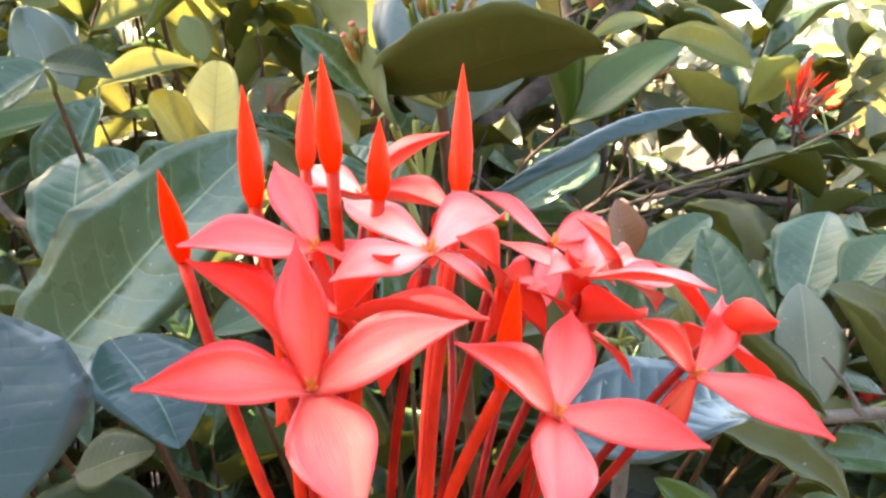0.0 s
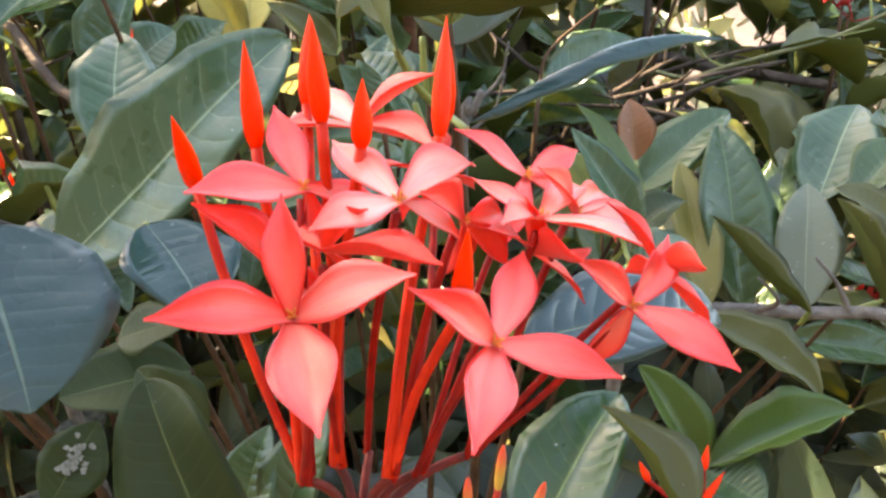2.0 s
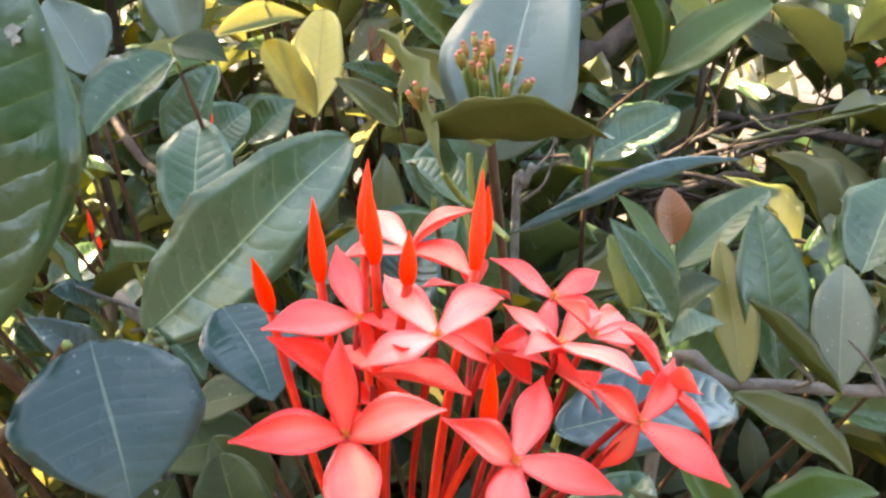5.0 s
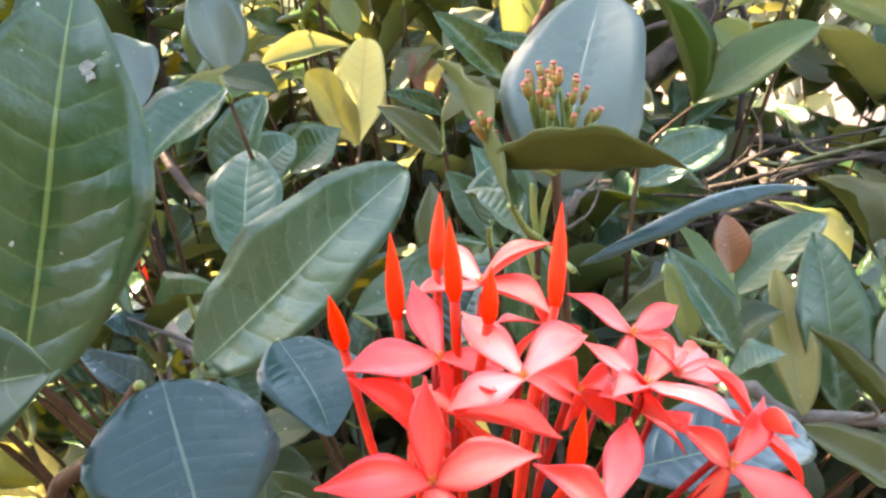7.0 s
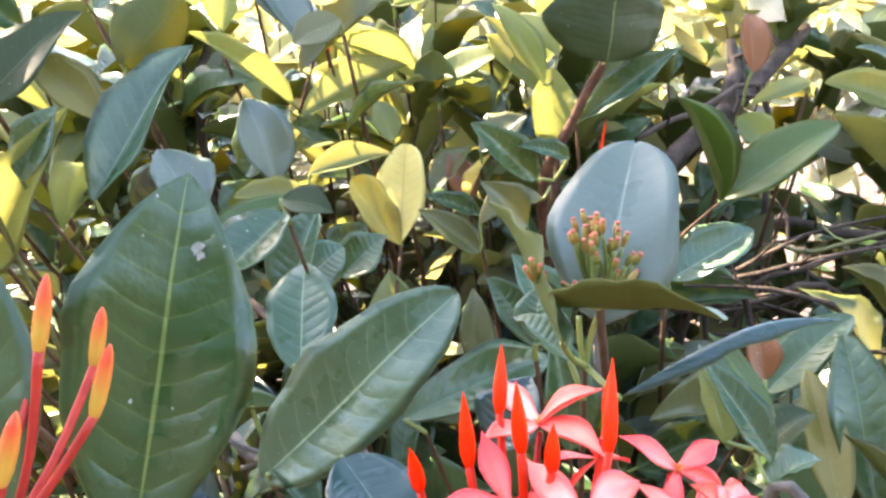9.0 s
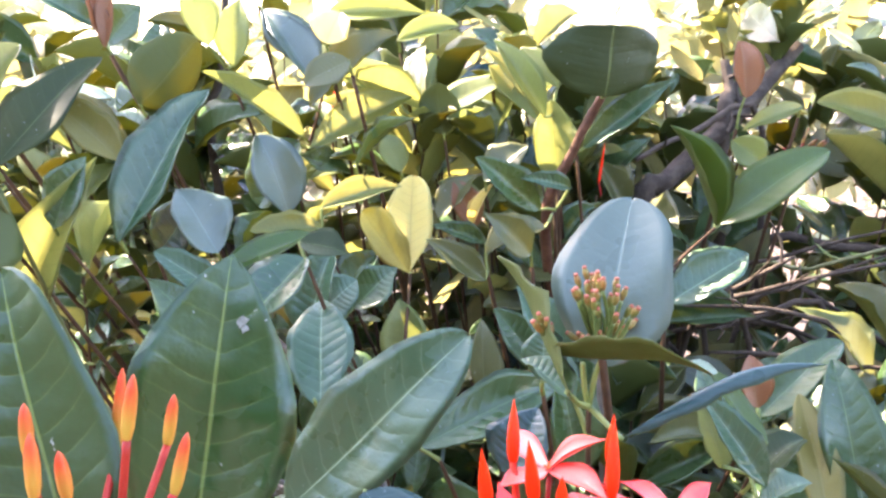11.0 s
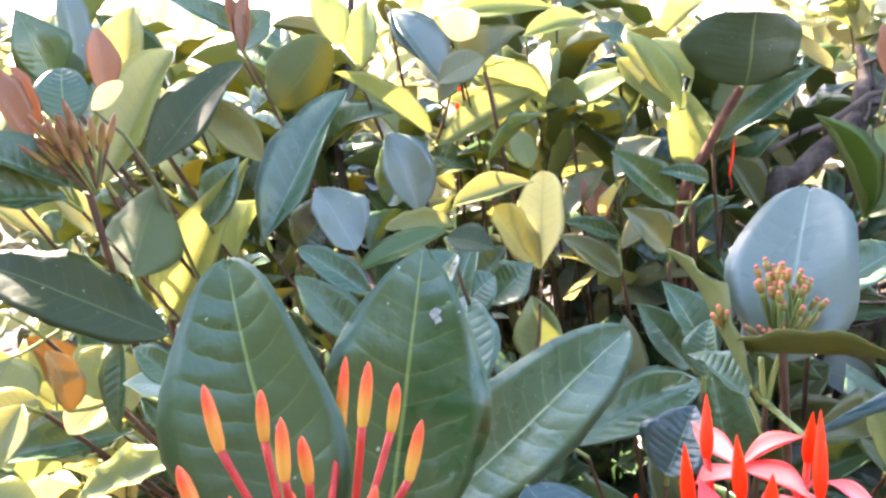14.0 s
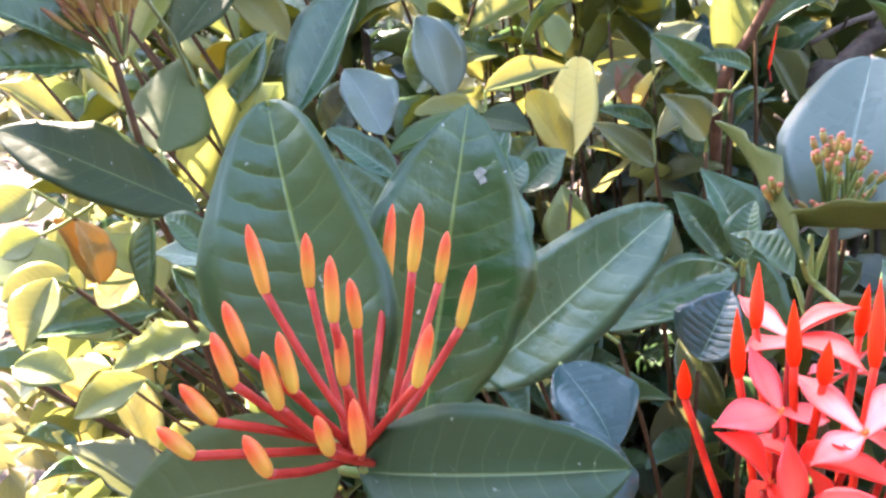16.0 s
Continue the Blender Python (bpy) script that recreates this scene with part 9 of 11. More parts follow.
part("stem", tube_mesh("stem", [(-0.4500, 0.6200, 0.0000), (-0.3919, 0.5812, 0.2994), (-0.4245, 0.4690, 0.7013), (-0.3760, 0.3353, 1.0002)], [0.0050, 0.0036, 0.0028, 0.002], TWIG, 8, 0.1, 3), h)
brown = random.Random(33)
for k in range(34):
    side, rise, near = brown.uniform(-1, 1), brown.uniform(0.72, 1.06), brown.uniform(-1, 1)
    away = Vector((-0.010 + 0.023 * side + 0.006 * near, -0.004 + 0.016 * near + 0.004 * side, 0.048 - 0.013 * abs(side) - 0.004 * abs(near))) * rise
    foot = Vector((-0.3725, 0.3365, 1.0015)) + Vector((0.002 * side, 0.002 * near, brown.uniform(-0.002, 0.003)))
    closed_bud(h, foot, foot + away * 0.60, foot + away, brown.uniform(0.0105, 0.0135), BROWN_MESH, (STALK_GREEN, TWIG_RED, STALK_OLIVE)[k % 3], 0.0009, 90 + k)
h = thing("flower_cluster", (0.1400, 0.5000, 0.0000), "small low head of red buds just opening among leaves", "flower head", "flower heads")
part("stem", tube_mesh("stem", [(0.1400, 0.5000, 0.0000), (0.1687, 0.5121, 0.2198), (0.0878, 0.4190, 0.5129), (0.0957, 0.3219, 0.7354)], [0.0050, 0.0036, 0.0028, 0.0016], TWIG, 8, 0.1, 3), h)
closed_bud(h, (0.0922, 0.3178, 0.7353), (0.0891, 0.3269, 0.7475), (0.0837, 0.3305, 0.7563), 0.016, BUD_MESH, STALK_RED, 0.001, 120)
closed_bud(h, (0.0998, 0.3208, 0.7354), (0.0963, 0.3255, 0.7438), (0.1049, 0.3315, 0.7562), 0.016, BUD_MESH, STALK_RED, 0.001, 121)
closed_bud(h, (0.0935, 0.3207, 0.7354), (0.0724, 0.3277, 0.7510), (0.0675, 0.3309, 0.7590), 0.016, BUD_MESH, STALK_RED, 0.001, 122)
closed_bud(h, (0.0975, 0.3184, 0.7353), (0.0817, 0.3272, 0.7490), (0.0785, 0.3300, 0.7555), 0.016, BUD_MESH, STALK_RED, 0.001, 123)
closed_bud(h, (0.0955, 0.3235, 0.7354), (0.0956, 0.3311, 0.7564), (0.0971, 0.3357, 0.7664), 0.016, BUD_MESH, STALK_RED, 0.001, 124)
closed_bud(h, (0.0980, 0.3169, 0.7355), (0.0898, 0.3283, 0.7507), (0.0874, 0.3318, 0.7588), 0.016, BUD_MESH, STALK_RED, 0.001, 125)
h = thing("young_flower_cluster", (0.0300, 0.4500, 0.0000), "low head of amber closed buds under the open flowers", "flower head", "flower heads")
part("stem", tube_mesh("stem", [(0.0300, 0.4500, 0.0000), (0.0180, 0.4245, 0.2379), (0.0319, 0.3228, 0.5552), (0.0020, 0.2257, 0.7931)], [0.0050, 0.0036, 0.0028, 0.0016], TWIG, 8, 0.1, 3), h)
closed_bud(h, (0.0008, 0.2281, 0.7944), (0.0011, 0.2234, 0.8202), (0.0020, 0.2287, 0.8319), 0.01, YOUNG_MESH, STALK_YOUNG, 0.001, 130)
closed_bud(h, (-0.0009, 0.2262, 0.7931), (-0.0072, 0.2191, 0.8114), (-0.0078, 0.2243, 0.8231), 0.01, YOUNG_MESH, STALK_YOUNG, 0.001, 131)
closed_bud(h, (-0.0002, 0.2254, 0.7944), (0.0112, 0.2205, 0.8124), (0.0149, 0.2252, 0.8225), 0.01, YOUNG_MESH, STALK_YOUNG, 0.001, 132)
closed_bud(h, (0.0070, 0.2281, 0.7944), (0.0178, 0.2187, 0.8079), (0.0188, 0.2232, 0.8178), 0.01, YOUNG_MESH, STALK_YOUNG, 0.001, 133)
h = thing("red_bud_stem", (-0.1821, 0.6720, 0.0000), "single red closed flower bud on a thin stem", "flower bud", "flower heads")
part("stem", tube_mesh("stem", [(-0.1821, 0.6720, 0.0000), (-0.1518, 0.6417, 0.2624), (-0.2291, 0.6114, 0.6136), (-0.2254, 0.5468, 0.8755)], [0.0050, 0.0036, 0.0028, 0.0012], TWIG, 8, 0.1, 3), h)
closed_bud(h, (-0.2263, 0.5490, 0.8755), (-0.2263, 0.5484, 0.8822), (-0.2290, 0.5537, 0.9051), 0.016, BUD_MESH, STALK_RED, 0.001, 140)
h = thing("red_bud_stem", (-0.2537, 0.6662, 0.0000), "single red closed flower bud on a thin stem", "flower bud", "flower heads")
part("stem", tube_mesh("stem", [(-0.2537, 0.6662, 0.0000), (-0.2521, 0.6686, 0.2387), (-0.2739, 0.5988, 0.5585), (-0.3135, 0.5412, 0.7972)], [0.0050, 0.0036, 0.0028, 0.0012], TWIG, 8, 0.1, 3), h)
closed_bud(h, (-0.3149, 0.5427, 0.7972), (-0.3153, 0.5430, 0.8020), (-0.3212, 0.5489, 0.8183), 0.016, BUD_MESH, STALK_RED, 0.001, 141)
h = thing("red_bud_stem", (-0.2564, 0.6797, 0.0000), "single red closed flower bud on a thin stem", "flower bud", "flower heads")
part("stem", tube_mesh("stem", [(-0.2564, 0.6797, 0.0000), (-0.2679, 0.6590, 0.2333), (-0.2872, 0.6225, 0.5458), (-0.3178, 0.5552, 0.7791)], [0.0050, 0.0036, 0.0028, 0.0012], TWIG, 8, 0.1, 3), h)
closed_bud(h, (-0.3184, 0.5594, 0.7791), (-0.3185, 0.5565, 0.7826), (-0.3211, 0.5609, 0.7941), 0.016, BUD_MESH, STALK_RED, 0.001, 142)
h = thing("red_bud_stem", (-0.0183, 1.0605, 0.0000), "single red closed flower bud on a thin stem", "flower bud", "flower heads")
part("stem", tube_mesh("stem", [(-0.0183, 1.0605, 0.0000), (-0.0684, 1.0753, 0.2679), (-0.0403, 0.9781, 0.6264), (-0.0242, 0.9319, 0.8927)], [0.0050, 0.0036, 0.0028, 0.0012], TWIG, 8, 0.1, 3), h)
closed_bud(h, (-0.0194, 0.9293, 0.8927), (-0.0222, 0.9360, 0.9063), (-0.0162, 0.9497, 0.9517), 0.016, BUD_MESH, STALK_RED, 0.001, 143)
h = thing("red_bud_stem", (-0.2508, 0.9897, 0.0000), "single red closed flower bud on a thin stem", "flower bud", "flower heads")
part("stem", tube_mesh("stem", [(-0.2508, 0.9897, 0.0000), (-0.2535, 0.9790, 0.2926), (-0.3006, 0.9100, 0.6833), (-0.3110, 0.8630, 0.9746)], [0.0050, 0.0036, 0.0028, 0.0012], TWIG, 8, 0.1, 3), h)
closed_bud(h, (-0.3079, 0.8600, 0.9746), (-0.3100, 0.8666, 0.9870), (-0.3063, 0.8788, 1.0283), 0.016, BUD_MESH, STALK_RED, 0.001, 144)
h = thing("red_bud_stem", (-0.2239, 0.8291, 0.0000), "single red closed flower bud on a thin stem", "flower bud", "flower heads")
part("stem", tube_mesh("stem", [(-0.2239, 0.8291, 0.0000), (-0.2040, 0.8409, 0.2532), (-0.2322, 0.7611, 0.5924), (-0.2766, 0.7039, 0.8445)], [0.0050, 0.0036, 0.0028, 0.0012], TWIG, 8, 0.1, 3), h)
closed_bud(h, (-0.2725, 0.7039, 0.8445), (-0.2778, 0.7056, 0.8492), (-0.2818, 0.7115, 0.8649), 0.016, BUD_MESH, STALK_RED, 0.001, 145)
h = thing("flower_cluster", (0.3891, 1.1416, 0.0000), "red flower head further back in the shrub", "flower head", "flower heads")
part("stem", tube_mesh("stem", [(0.3891, 1.1416, 0.0000), (0.3581, 1.1287, 0.2630), (0.3921, 1.0692, 0.6193), (0.3838, 0.9995, 0.8810)], [0.0050, 0.0036, 0.0028, 0.0016], TWIG, 8, 0.1, 3), h)
flower(h, (0.3891, 1.0016, 0.8768), (0.4346, 0.9820, 0.8897), star_tips((0.4346, 0.9820, 0.8897), (0.8887, -0.6832, 0.6516), 1.25, 0.0102, 0.1, 200), True, 200)
flower(h, (0.3891, 1.0016, 0.8768), (0.3641, 1.0101, 0.8992), star_tips((0.3641, 1.0101, 0.8992), (-0.7213, -0.0540, 1.0475), 0.62, 0.0124, 0.1, 201), True, 201)
flower(h, (0.3891, 1.0016, 0.8768), (0.3978, 1.0402, 0.9018), star_tips((0.3978, 1.0402, 0.9018), (0.1870, 0.5247, 0.9337), 0.92, 0.0094, 0.1, 202), True, 202)
flower(h, (0.3891, 1.0016, 0.8768), (0.3753, 0.9985, 0.9089), star_tips((0.3753, 0.9985, 0.9089), (-0.3933, -0.3879, 1.3152), 0.68, 0.0120, 0.1, 203), True, 203)
h = thing("flower_cluster", (0.3984, 0.9507, 0.0000), "red flower head further back in the shrub", "flower head", "flower heads")
part("stem", tube_mesh("stem", [(0.3984, 0.9507, 0.0000), (0.3506, 0.9491, 0.1916), (0.4240, 0.8930, 0.4471), (0.3959, 0.8096, 0.6440)], [0.0050, 0.0036, 0.0028, 0.0016], TWIG, 8, 0.1, 3), h)
flower(h, (0.3984, 0.8107, 0.6387), (0.3933, 0.8068, 0.6767), star_tips((0.3933, 0.8068, 0.6767), (-0.1322, -0.4005, 1.3861), 1.27, 0.0109, 0.1, 220), True, 220)
flower(h, (0.3984, 0.8107, 0.6387), (0.3860, 0.8398, 0.6573), star_tips((0.3860, 0.8398, 0.6573), (-0.3378, 0.4930, 0.9071), 0.24, 0.0100, 0.1, 221), True, 221)
flower(h, (0.3984, 0.8107, 0.6387), (0.4126, 0.7995, 0.6611), star_tips((0.4126, 0.7995, 0.6611), (0.4909, -0.6896, 1.1792), 0.53, 0.0121, 0.1, 222), True, 222)
flower(h, (0.3984, 0.8107, 0.6387), (0.4083, 0.7906, 0.6510), star_tips((0.4083, 0.7906, 0.6510), (0.3839, -1.0863, 0.8840), 0.90, 0.0107, 0.1, 223), True, 223)
flower(h, (0.3984, 0.8107, 0.6387), (0.3764, 0.8016, 0.6488), star_tips((0.3764, 0.8016, 0.6488), (-0.8500, -0.6505, 0.7933), 0.09, 0.0107, 0.1, 224), True, 224)
flower(h, (0.3984, 0.8107, 0.6387), (0.3852, 0.7867, 0.6614), star_tips((0.3852, 0.7867, 0.6614), (-0.3730, -0.9743, 1.0374), 1.05, 0.0115, 0.1, 225), True, 225)
flower(h, (0.3984, 0.8107, 0.6387), (0.3835, 0.8179, 0.6708), star_tips((0.3835, 0.8179, 0.6708), (-0.4127, -0.1004, 1.2887), 0.24, 0.0100, 0.1, 226), True, 226)
flower(h, (0.3984, 0.8107, 0.6387), (0.4227, 0.8068, 0.6678), star_tips((0.4227, 0.8068, 0.6678), (0.6376, -0.4026, 1.1635), 0.48, 0.0115, 0.1, 227), True, 227)
flower(h, (0.3984, 0.8107, 0.6387), (0.4190, 0.8228, 0.6565), star_tips((0.4190, 0.8228, 0.6565), (0.6892, 0.1076, 0.9990), 0.01, 0.0094, 0.1, 228), True, 228)
flower(h, (0.3984, 0.8107, 0.6387), (0.3863, 0.7971, 0.6632), star_tips((0.3863, 0.7971, 0.6632), (-0.3984, -0.7444, 1.2023), 1.22, 0.0119, 0.1, 229), True, 229)
flower(h, (0.3984, 0.8107, 0.6387), (0.4266, 0.8323, 0.6465), star_tips((0.4266, 0.8323, 0.6465), (0.7745, 0.2943, 0.6167), 0.09, 0.0100, 0.1, 230), True, 230)
flower(h, (0.3984, 0.8107, 0.6387), (0.3921, 0.8424, 0.6585), star_tips((0.3921, 0.8424, 0.6585), (-0.1664, 0.5351, 0.9243), 0.50, 0.0113, 0.1, 231), True, 231)
flower(h, (0.3984, 0.8107, 0.6387), (0.4150, 0.7962, 0.6461), star_tips((0.4150, 0.7962, 0.6461), (0.7127, -0.9231, 0.7222), 0.77, 0.0117, 0.1, 232), True, 232)
flower(h, (0.3984, 0.8107, 0.6387), (0.4253, 0.8200, 0.6557), star_tips((0.4253, 0.8200, 0.6557), (0.8114, -0.0196, 0.9129), 1.05, 0.0107, 0.1, 233), True, 233)
flower(h, (0.3984, 0.8107, 0.6387), (0.3686, 0.8197, 0.6596), star_tips((0.3686, 0.8197, 0.6596), (-0.7946, -0.0593, 0.9575), 0.95, 0.0111, 0.1, 234), True, 234)
flower(h, (0.3984, 0.8107, 0.6387), (0.4132, 0.8208, 0.6724), star_tips((0.4132, 0.8208, 0.6724), (0.3873, -0.0360, 1.2833), 0.49, 0.0109, 0.1, 235), True, 235)
h = thing("flower_cluster", (0.3881, 0.9314, 0.0000), "red flower head further back in the shrub", "flower head", "flower heads")
part("stem", tube_mesh("stem", [(0.3881, 0.9314, 0.0000), (0.3520, 0.9390, 0.1909), (0.3777, 0.8428, 0.4455), (0.3857, 0.7904, 0.6419)], [0.0050, 0.0036, 0.0028, 0.0016], TWIG, 8, 0.1, 3), h)
flower(h, (0.3881, 0.7914, 0.6364), (0.4089, 0.7940, 0.6404), star_tips((0.4089, 0.7940, 0.6404), (0.9742, -0.1763, 0.5885), 1.10, 0.0096, 0.1, 240), True, 240)
flower(h, (0.3881, 0.7914, 0.6364), (0.3858, 0.7951, 0.6548), star_tips((0.3858, 0.7951, 0.6548), (-0.1219, -0.1028, 1.3727), 0.14, 0.0120, 0.1, 241), True, 241)
flower(h, (0.3881, 0.7914, 0.6364), (0.4004, 0.8135, 0.6517), star_tips((0.4004, 0.8135, 0.6517), (0.4168, 0.4483, 0.9160), 1.23, 0.0092, 0.1, 242), True, 242)
flower(h, (0.3881, 0.7914, 0.6364), (0.4084, 0.7864, 0.6515), star_tips((0.4084, 0.7864, 0.6515), (0.7877, -0.4933, 0.9849), 0.03, 0.0097, 0.1, 243), True, 243)
flower(h, (0.3881, 0.7914, 0.6364), (0.3947, 0.8150, 0.6491), star_tips((0.3947, 0.8150, 0.6491), (0.2404, 0.5559, 0.8579), 0.83, 0.0103, 0.1, 244), True, 244)
flower(h, (0.3881, 0.7914, 0.6364), (0.3723, 0.7790, 0.6487), star_tips((0.3723, 0.7790, 0.6487), (-0.6716, -0.8251, 0.9227), 0.09, 0.0127, 0.1, 245), True, 245)
flower(h, (0.3881, 0.7914, 0.6364), (0.3875, 0.8069, 0.6589), star_tips((0.3875, 0.8069, 0.6589), (-0.0224, 0.2681, 1.2227), 0.89, 0.0116, 0.1, 246), True, 246)
flower(h, (0.3881, 0.7914, 0.6364), (0.3853, 0.7996, 0.6656), star_tips((0.3853, 0.7996, 0.6656), (-0.0900, -0.0287, 1.3583), 0.64, 0.0112, 0.1, 247), True, 247)
h = thing("flower_cluster", (0.3727, 1.1045, 0.0000), "spidery red head of narrow buds further back", "flower head", "flower heads")
part("stem", tube_mesh("stem", [(0.3727, 1.1045, 0.0000), (0.3611, 1.0962, 0.2671), (0.3967, 1.0425, 0.6288), (0.3675, 0.9823, 0.8943)], [0.0050, 0.0036, 0.0028, 0.0016], TWIG, 8, 0.1, 3), h)
closed_bud(h, (0.3707, 0.9848, 0.8943), (0.3596, 0.9842, 0.9264), (0.3562, 0.9847, 0.9443), 0.012, BUD_MESH, STALK_RED, 0.0009, 230)
closed_bud(h, (0.3632, 0.9794, 0.8942), (0.3672, 0.9833, 0.9348), (0.3678, 0.9832, 0.9569), 0.012, BUD_MESH, STALK_RED, 0.0009, 231)
closed_bud(h, (0.3712, 0.9823, 0.8943), (0.3714, 0.9862, 0.9395), (0.3733, 0.9883, 0.9616), 0.012, BUD_MESH, STALK_RED, 0.0009, 232)
closed_bud(h, (0.3691, 0.9851, 0.8943), (0.3743, 0.9920, 0.9349), (0.3785, 0.9963, 0.9573), 0.012, BUD_MESH, STALK_RED, 0.0009, 233)
closed_bud(h, (0.3689, 0.9846, 0.8943), (0.3828, 0.9975, 0.9459), (0.3906, 1.0054, 0.9714), 0.012, BUD_MESH, STALK_RED, 0.0009, 234)
closed_bud(h, (0.3680, 0.9796, 0.8943), (0.3731, 0.9805, 0.9449), (0.3760, 0.9796, 0.9698), 0.012, BUD_MESH, STALK_RED, 0.0009, 235)
closed_bud(h, (0.3644, 0.9872, 0.8942), (0.3848, 1.0014, 0.9328), (0.3945, 1.0106, 0.9541), 0.012, BUD_MESH, STALK_RED, 0.0009, 236)
closed_bud(h, (0.3626, 0.9842, 0.8942), (0.3844, 0.9812, 0.9354), (0.3997, 0.9826, 0.9517), 0.012, BUD_MESH, STALK_RED, 0.0009, 237)
closed_bud(h, (0.3713, 0.9797, 0.8943), (0.3840, 0.9903, 0.9351), (0.3992, 0.9963, 0.9514), 0.012, BUD_MESH, STALK_RED, 0.0009, 238)
closed_bud(h, (0.3630, 0.9813, 0.8942), (0.3907, 0.9882, 0.9252), (0.4091, 0.9931, 0.9362), 0.012, BUD_MESH, STALK_RED, 0.0009, 239)
closed_bud(h, (0.3658, 0.9819, 0.8943), (0.4014, 1.0023, 0.9295), (0.4260, 1.0141, 0.9437), 0.012, BUD_MESH, STALK_RED, 0.0009, 240)
closed_bud(h, (0.3668, 0.9867, 0.8943), (0.4047, 0.9995, 0.9257), (0.4310, 1.0098, 0.9380), 0.012, BUD_MESH, STALK_RED, 0.0009, 241)
closed_bud(h, (0.3637, 0.9867, 0.8942), (0.3984, 0.9836, 0.9227), (0.4143, 0.9850, 0.9352), 0.012, BUD_MESH, STALK_RED, 0.0009, 242)
closed_bud(h, (0.3630, 0.9867, 0.8942), (0.4052, 0.9958, 0.9238), (0.4317, 1.0042, 0.9351), 0.012, BUD_MESH, STALK_RED, 0.0009, 243)
closed_bud(h, (0.3659, 0.9846, 0.8943), (0.3993, 0.9755, 0.9121), (0.4155, 0.9719, 0.9206), 0.012, BUD_MESH, STALK_RED, 0.0009, 244)
h = thing("dry_flower_cluster", (0.1946, 1.0543, 0.0000), "withered brown-red flower head on a twig", "flower head", "flower heads")
part("stem", tube_mesh("stem", [(0.1946, 1.0543, 0.0000), (0.2123, 1.0583, 0.2803), (0.1639, 0.9983, 0.6560), (0.1934, 0.9499, 0.9346)], [0.0050, 0.0036, 0.0028, 0.0016], TWIG, 8, 0.1, 3), h)
closed_bud(h, (0.1964, 0.9465, 0.9346), (0.2131, 0.9511, 0.9476), (0.2216, 0.9515, 0.9532), 0.012, BROWN_MESH, STALK_YOUNG, 0.0008, 160)
closed_bud(h, (0.1924, 0.9511, 0.9346), (0.2005, 0.9589, 0.9586), (0.2040, 0.9625, 0.9682), 0.012, BROWN_MESH, STALK_YOUNG, 0.0008, 161)
closed_bud(h, (0.1887, 0.9533, 0.9346), (0.2047, 0.9401, 0.9414), (0.2097, 0.9359, 0.9443), 0.012, BROWN_MESH, STALK_YOUNG, 0.0008, 162)
closed_bud(h, (0.1925, 0.9474, 0.9346), (0.2049, 0.9477, 0.9507), (0.2099, 0.9467, 0.9577), 0.012, BROWN_MESH, STALK_YOUNG, 0.0008, 163)
closed_bud(h, (0.1906, 0.9514, 0.9346), (0.1993, 0.9379, 0.9492), (0.2017, 0.9327, 0.9553), 0.012, BROWN_MESH, STALK_YOUNG, 0.0008, 164)
closed_bud(h, (0.1888, 0.9474, 0.9346), (0.2082, 0.9355, 0.9511), (0.2145, 0.9293, 0.9582), 0.012, BROWN_MESH, STALK_YOUNG, 0.0008, 165)
closed_bud(h, (0.1914, 0.9475, 0.9346), (0.1823, 0.9420, 0.9462), (0.1774, 0.9388, 0.9512), 0.012, BROWN_MESH, STALK_YOUNG, 0.0008, 166)
closed_bud(h, (0.1957, 0.9508, 0.9346), (0.2037, 0.9417, 0.9514), (0.2081, 0.9382, 0.9586), 0.012, BROWN_MESH, STALK_YOUNG, 0.0008, 167)
closed_bud(h, (0.1974, 0.9519, 0.9346), (0.2075, 0.9513, 0.9372), (0.2136, 0.9519, 0.9382), 0.012, BROWN_MESH, STALK_YOUNG, 0.0008, 168)
closed_bud(h, (0.1913, 0.9482, 0.9346), (0.1797, 0.9682, 0.9439), (0.1739, 0.9760, 0.9477), 0.012, BROWN_MESH, STALK_YOUNG, 0.0008, 169)
closed_bud(h, (0.1896, 0.9473, 0.9346), (0.2027, 0.9610, 0.9358), (0.2066, 0.9657, 0.9363), 0.012, BROWN_MESH, STALK_YOUNG, 0.0008, 170)
closed_bud(h, (0.1944, 0.9522, 0.9346), (0.1910, 0.9361, 0.9469), (0.1900, 0.9301, 0.9520), 0.012, BROWN_MESH, STALK_YOUNG, 0.0008, 171)
closed_bud(h, (0.1913, 0.9484, 0.9346), (0.2011, 0.9446, 0.9460), (0.2043, 0.9424, 0.9509), 0.012, BROWN_MESH, STALK_YOUNG, 0.0008, 172)
closed_bud(h, (0.1964, 0.9545, 0.9346), (0.1964, 0.9677, 0.9349), (0.1977, 0.9753, 0.9350), 0.012, BROWN_MESH, STALK_YOUNG, 0.0008, 173)
closed_bud(h, (0.1892, 0.9456, 0.9346), (0.1962, 0.9479, 0.9534), (0.1974, 0.9470, 0.9614), 0.012, BROWN_MESH, STALK_YOUNG, 0.0008, 174)
closed_bud(h, (0.1960, 0.9499, 0.9346), (0.2061, 0.9350, 0.9437), (0.2116, 0.9286, 0.9476), 0.012, BROWN_MESH, STALK_YOUNG, 0.0008, 175)
closed_bud(h, (0.1926, 0.9513, 0.9346), (0.1893, 0.9331, 0.9461), (0.1876, 0.9259, 0.9510), 0.012, BROWN_MESH, STALK_YOUNG, 0.0008, 176)
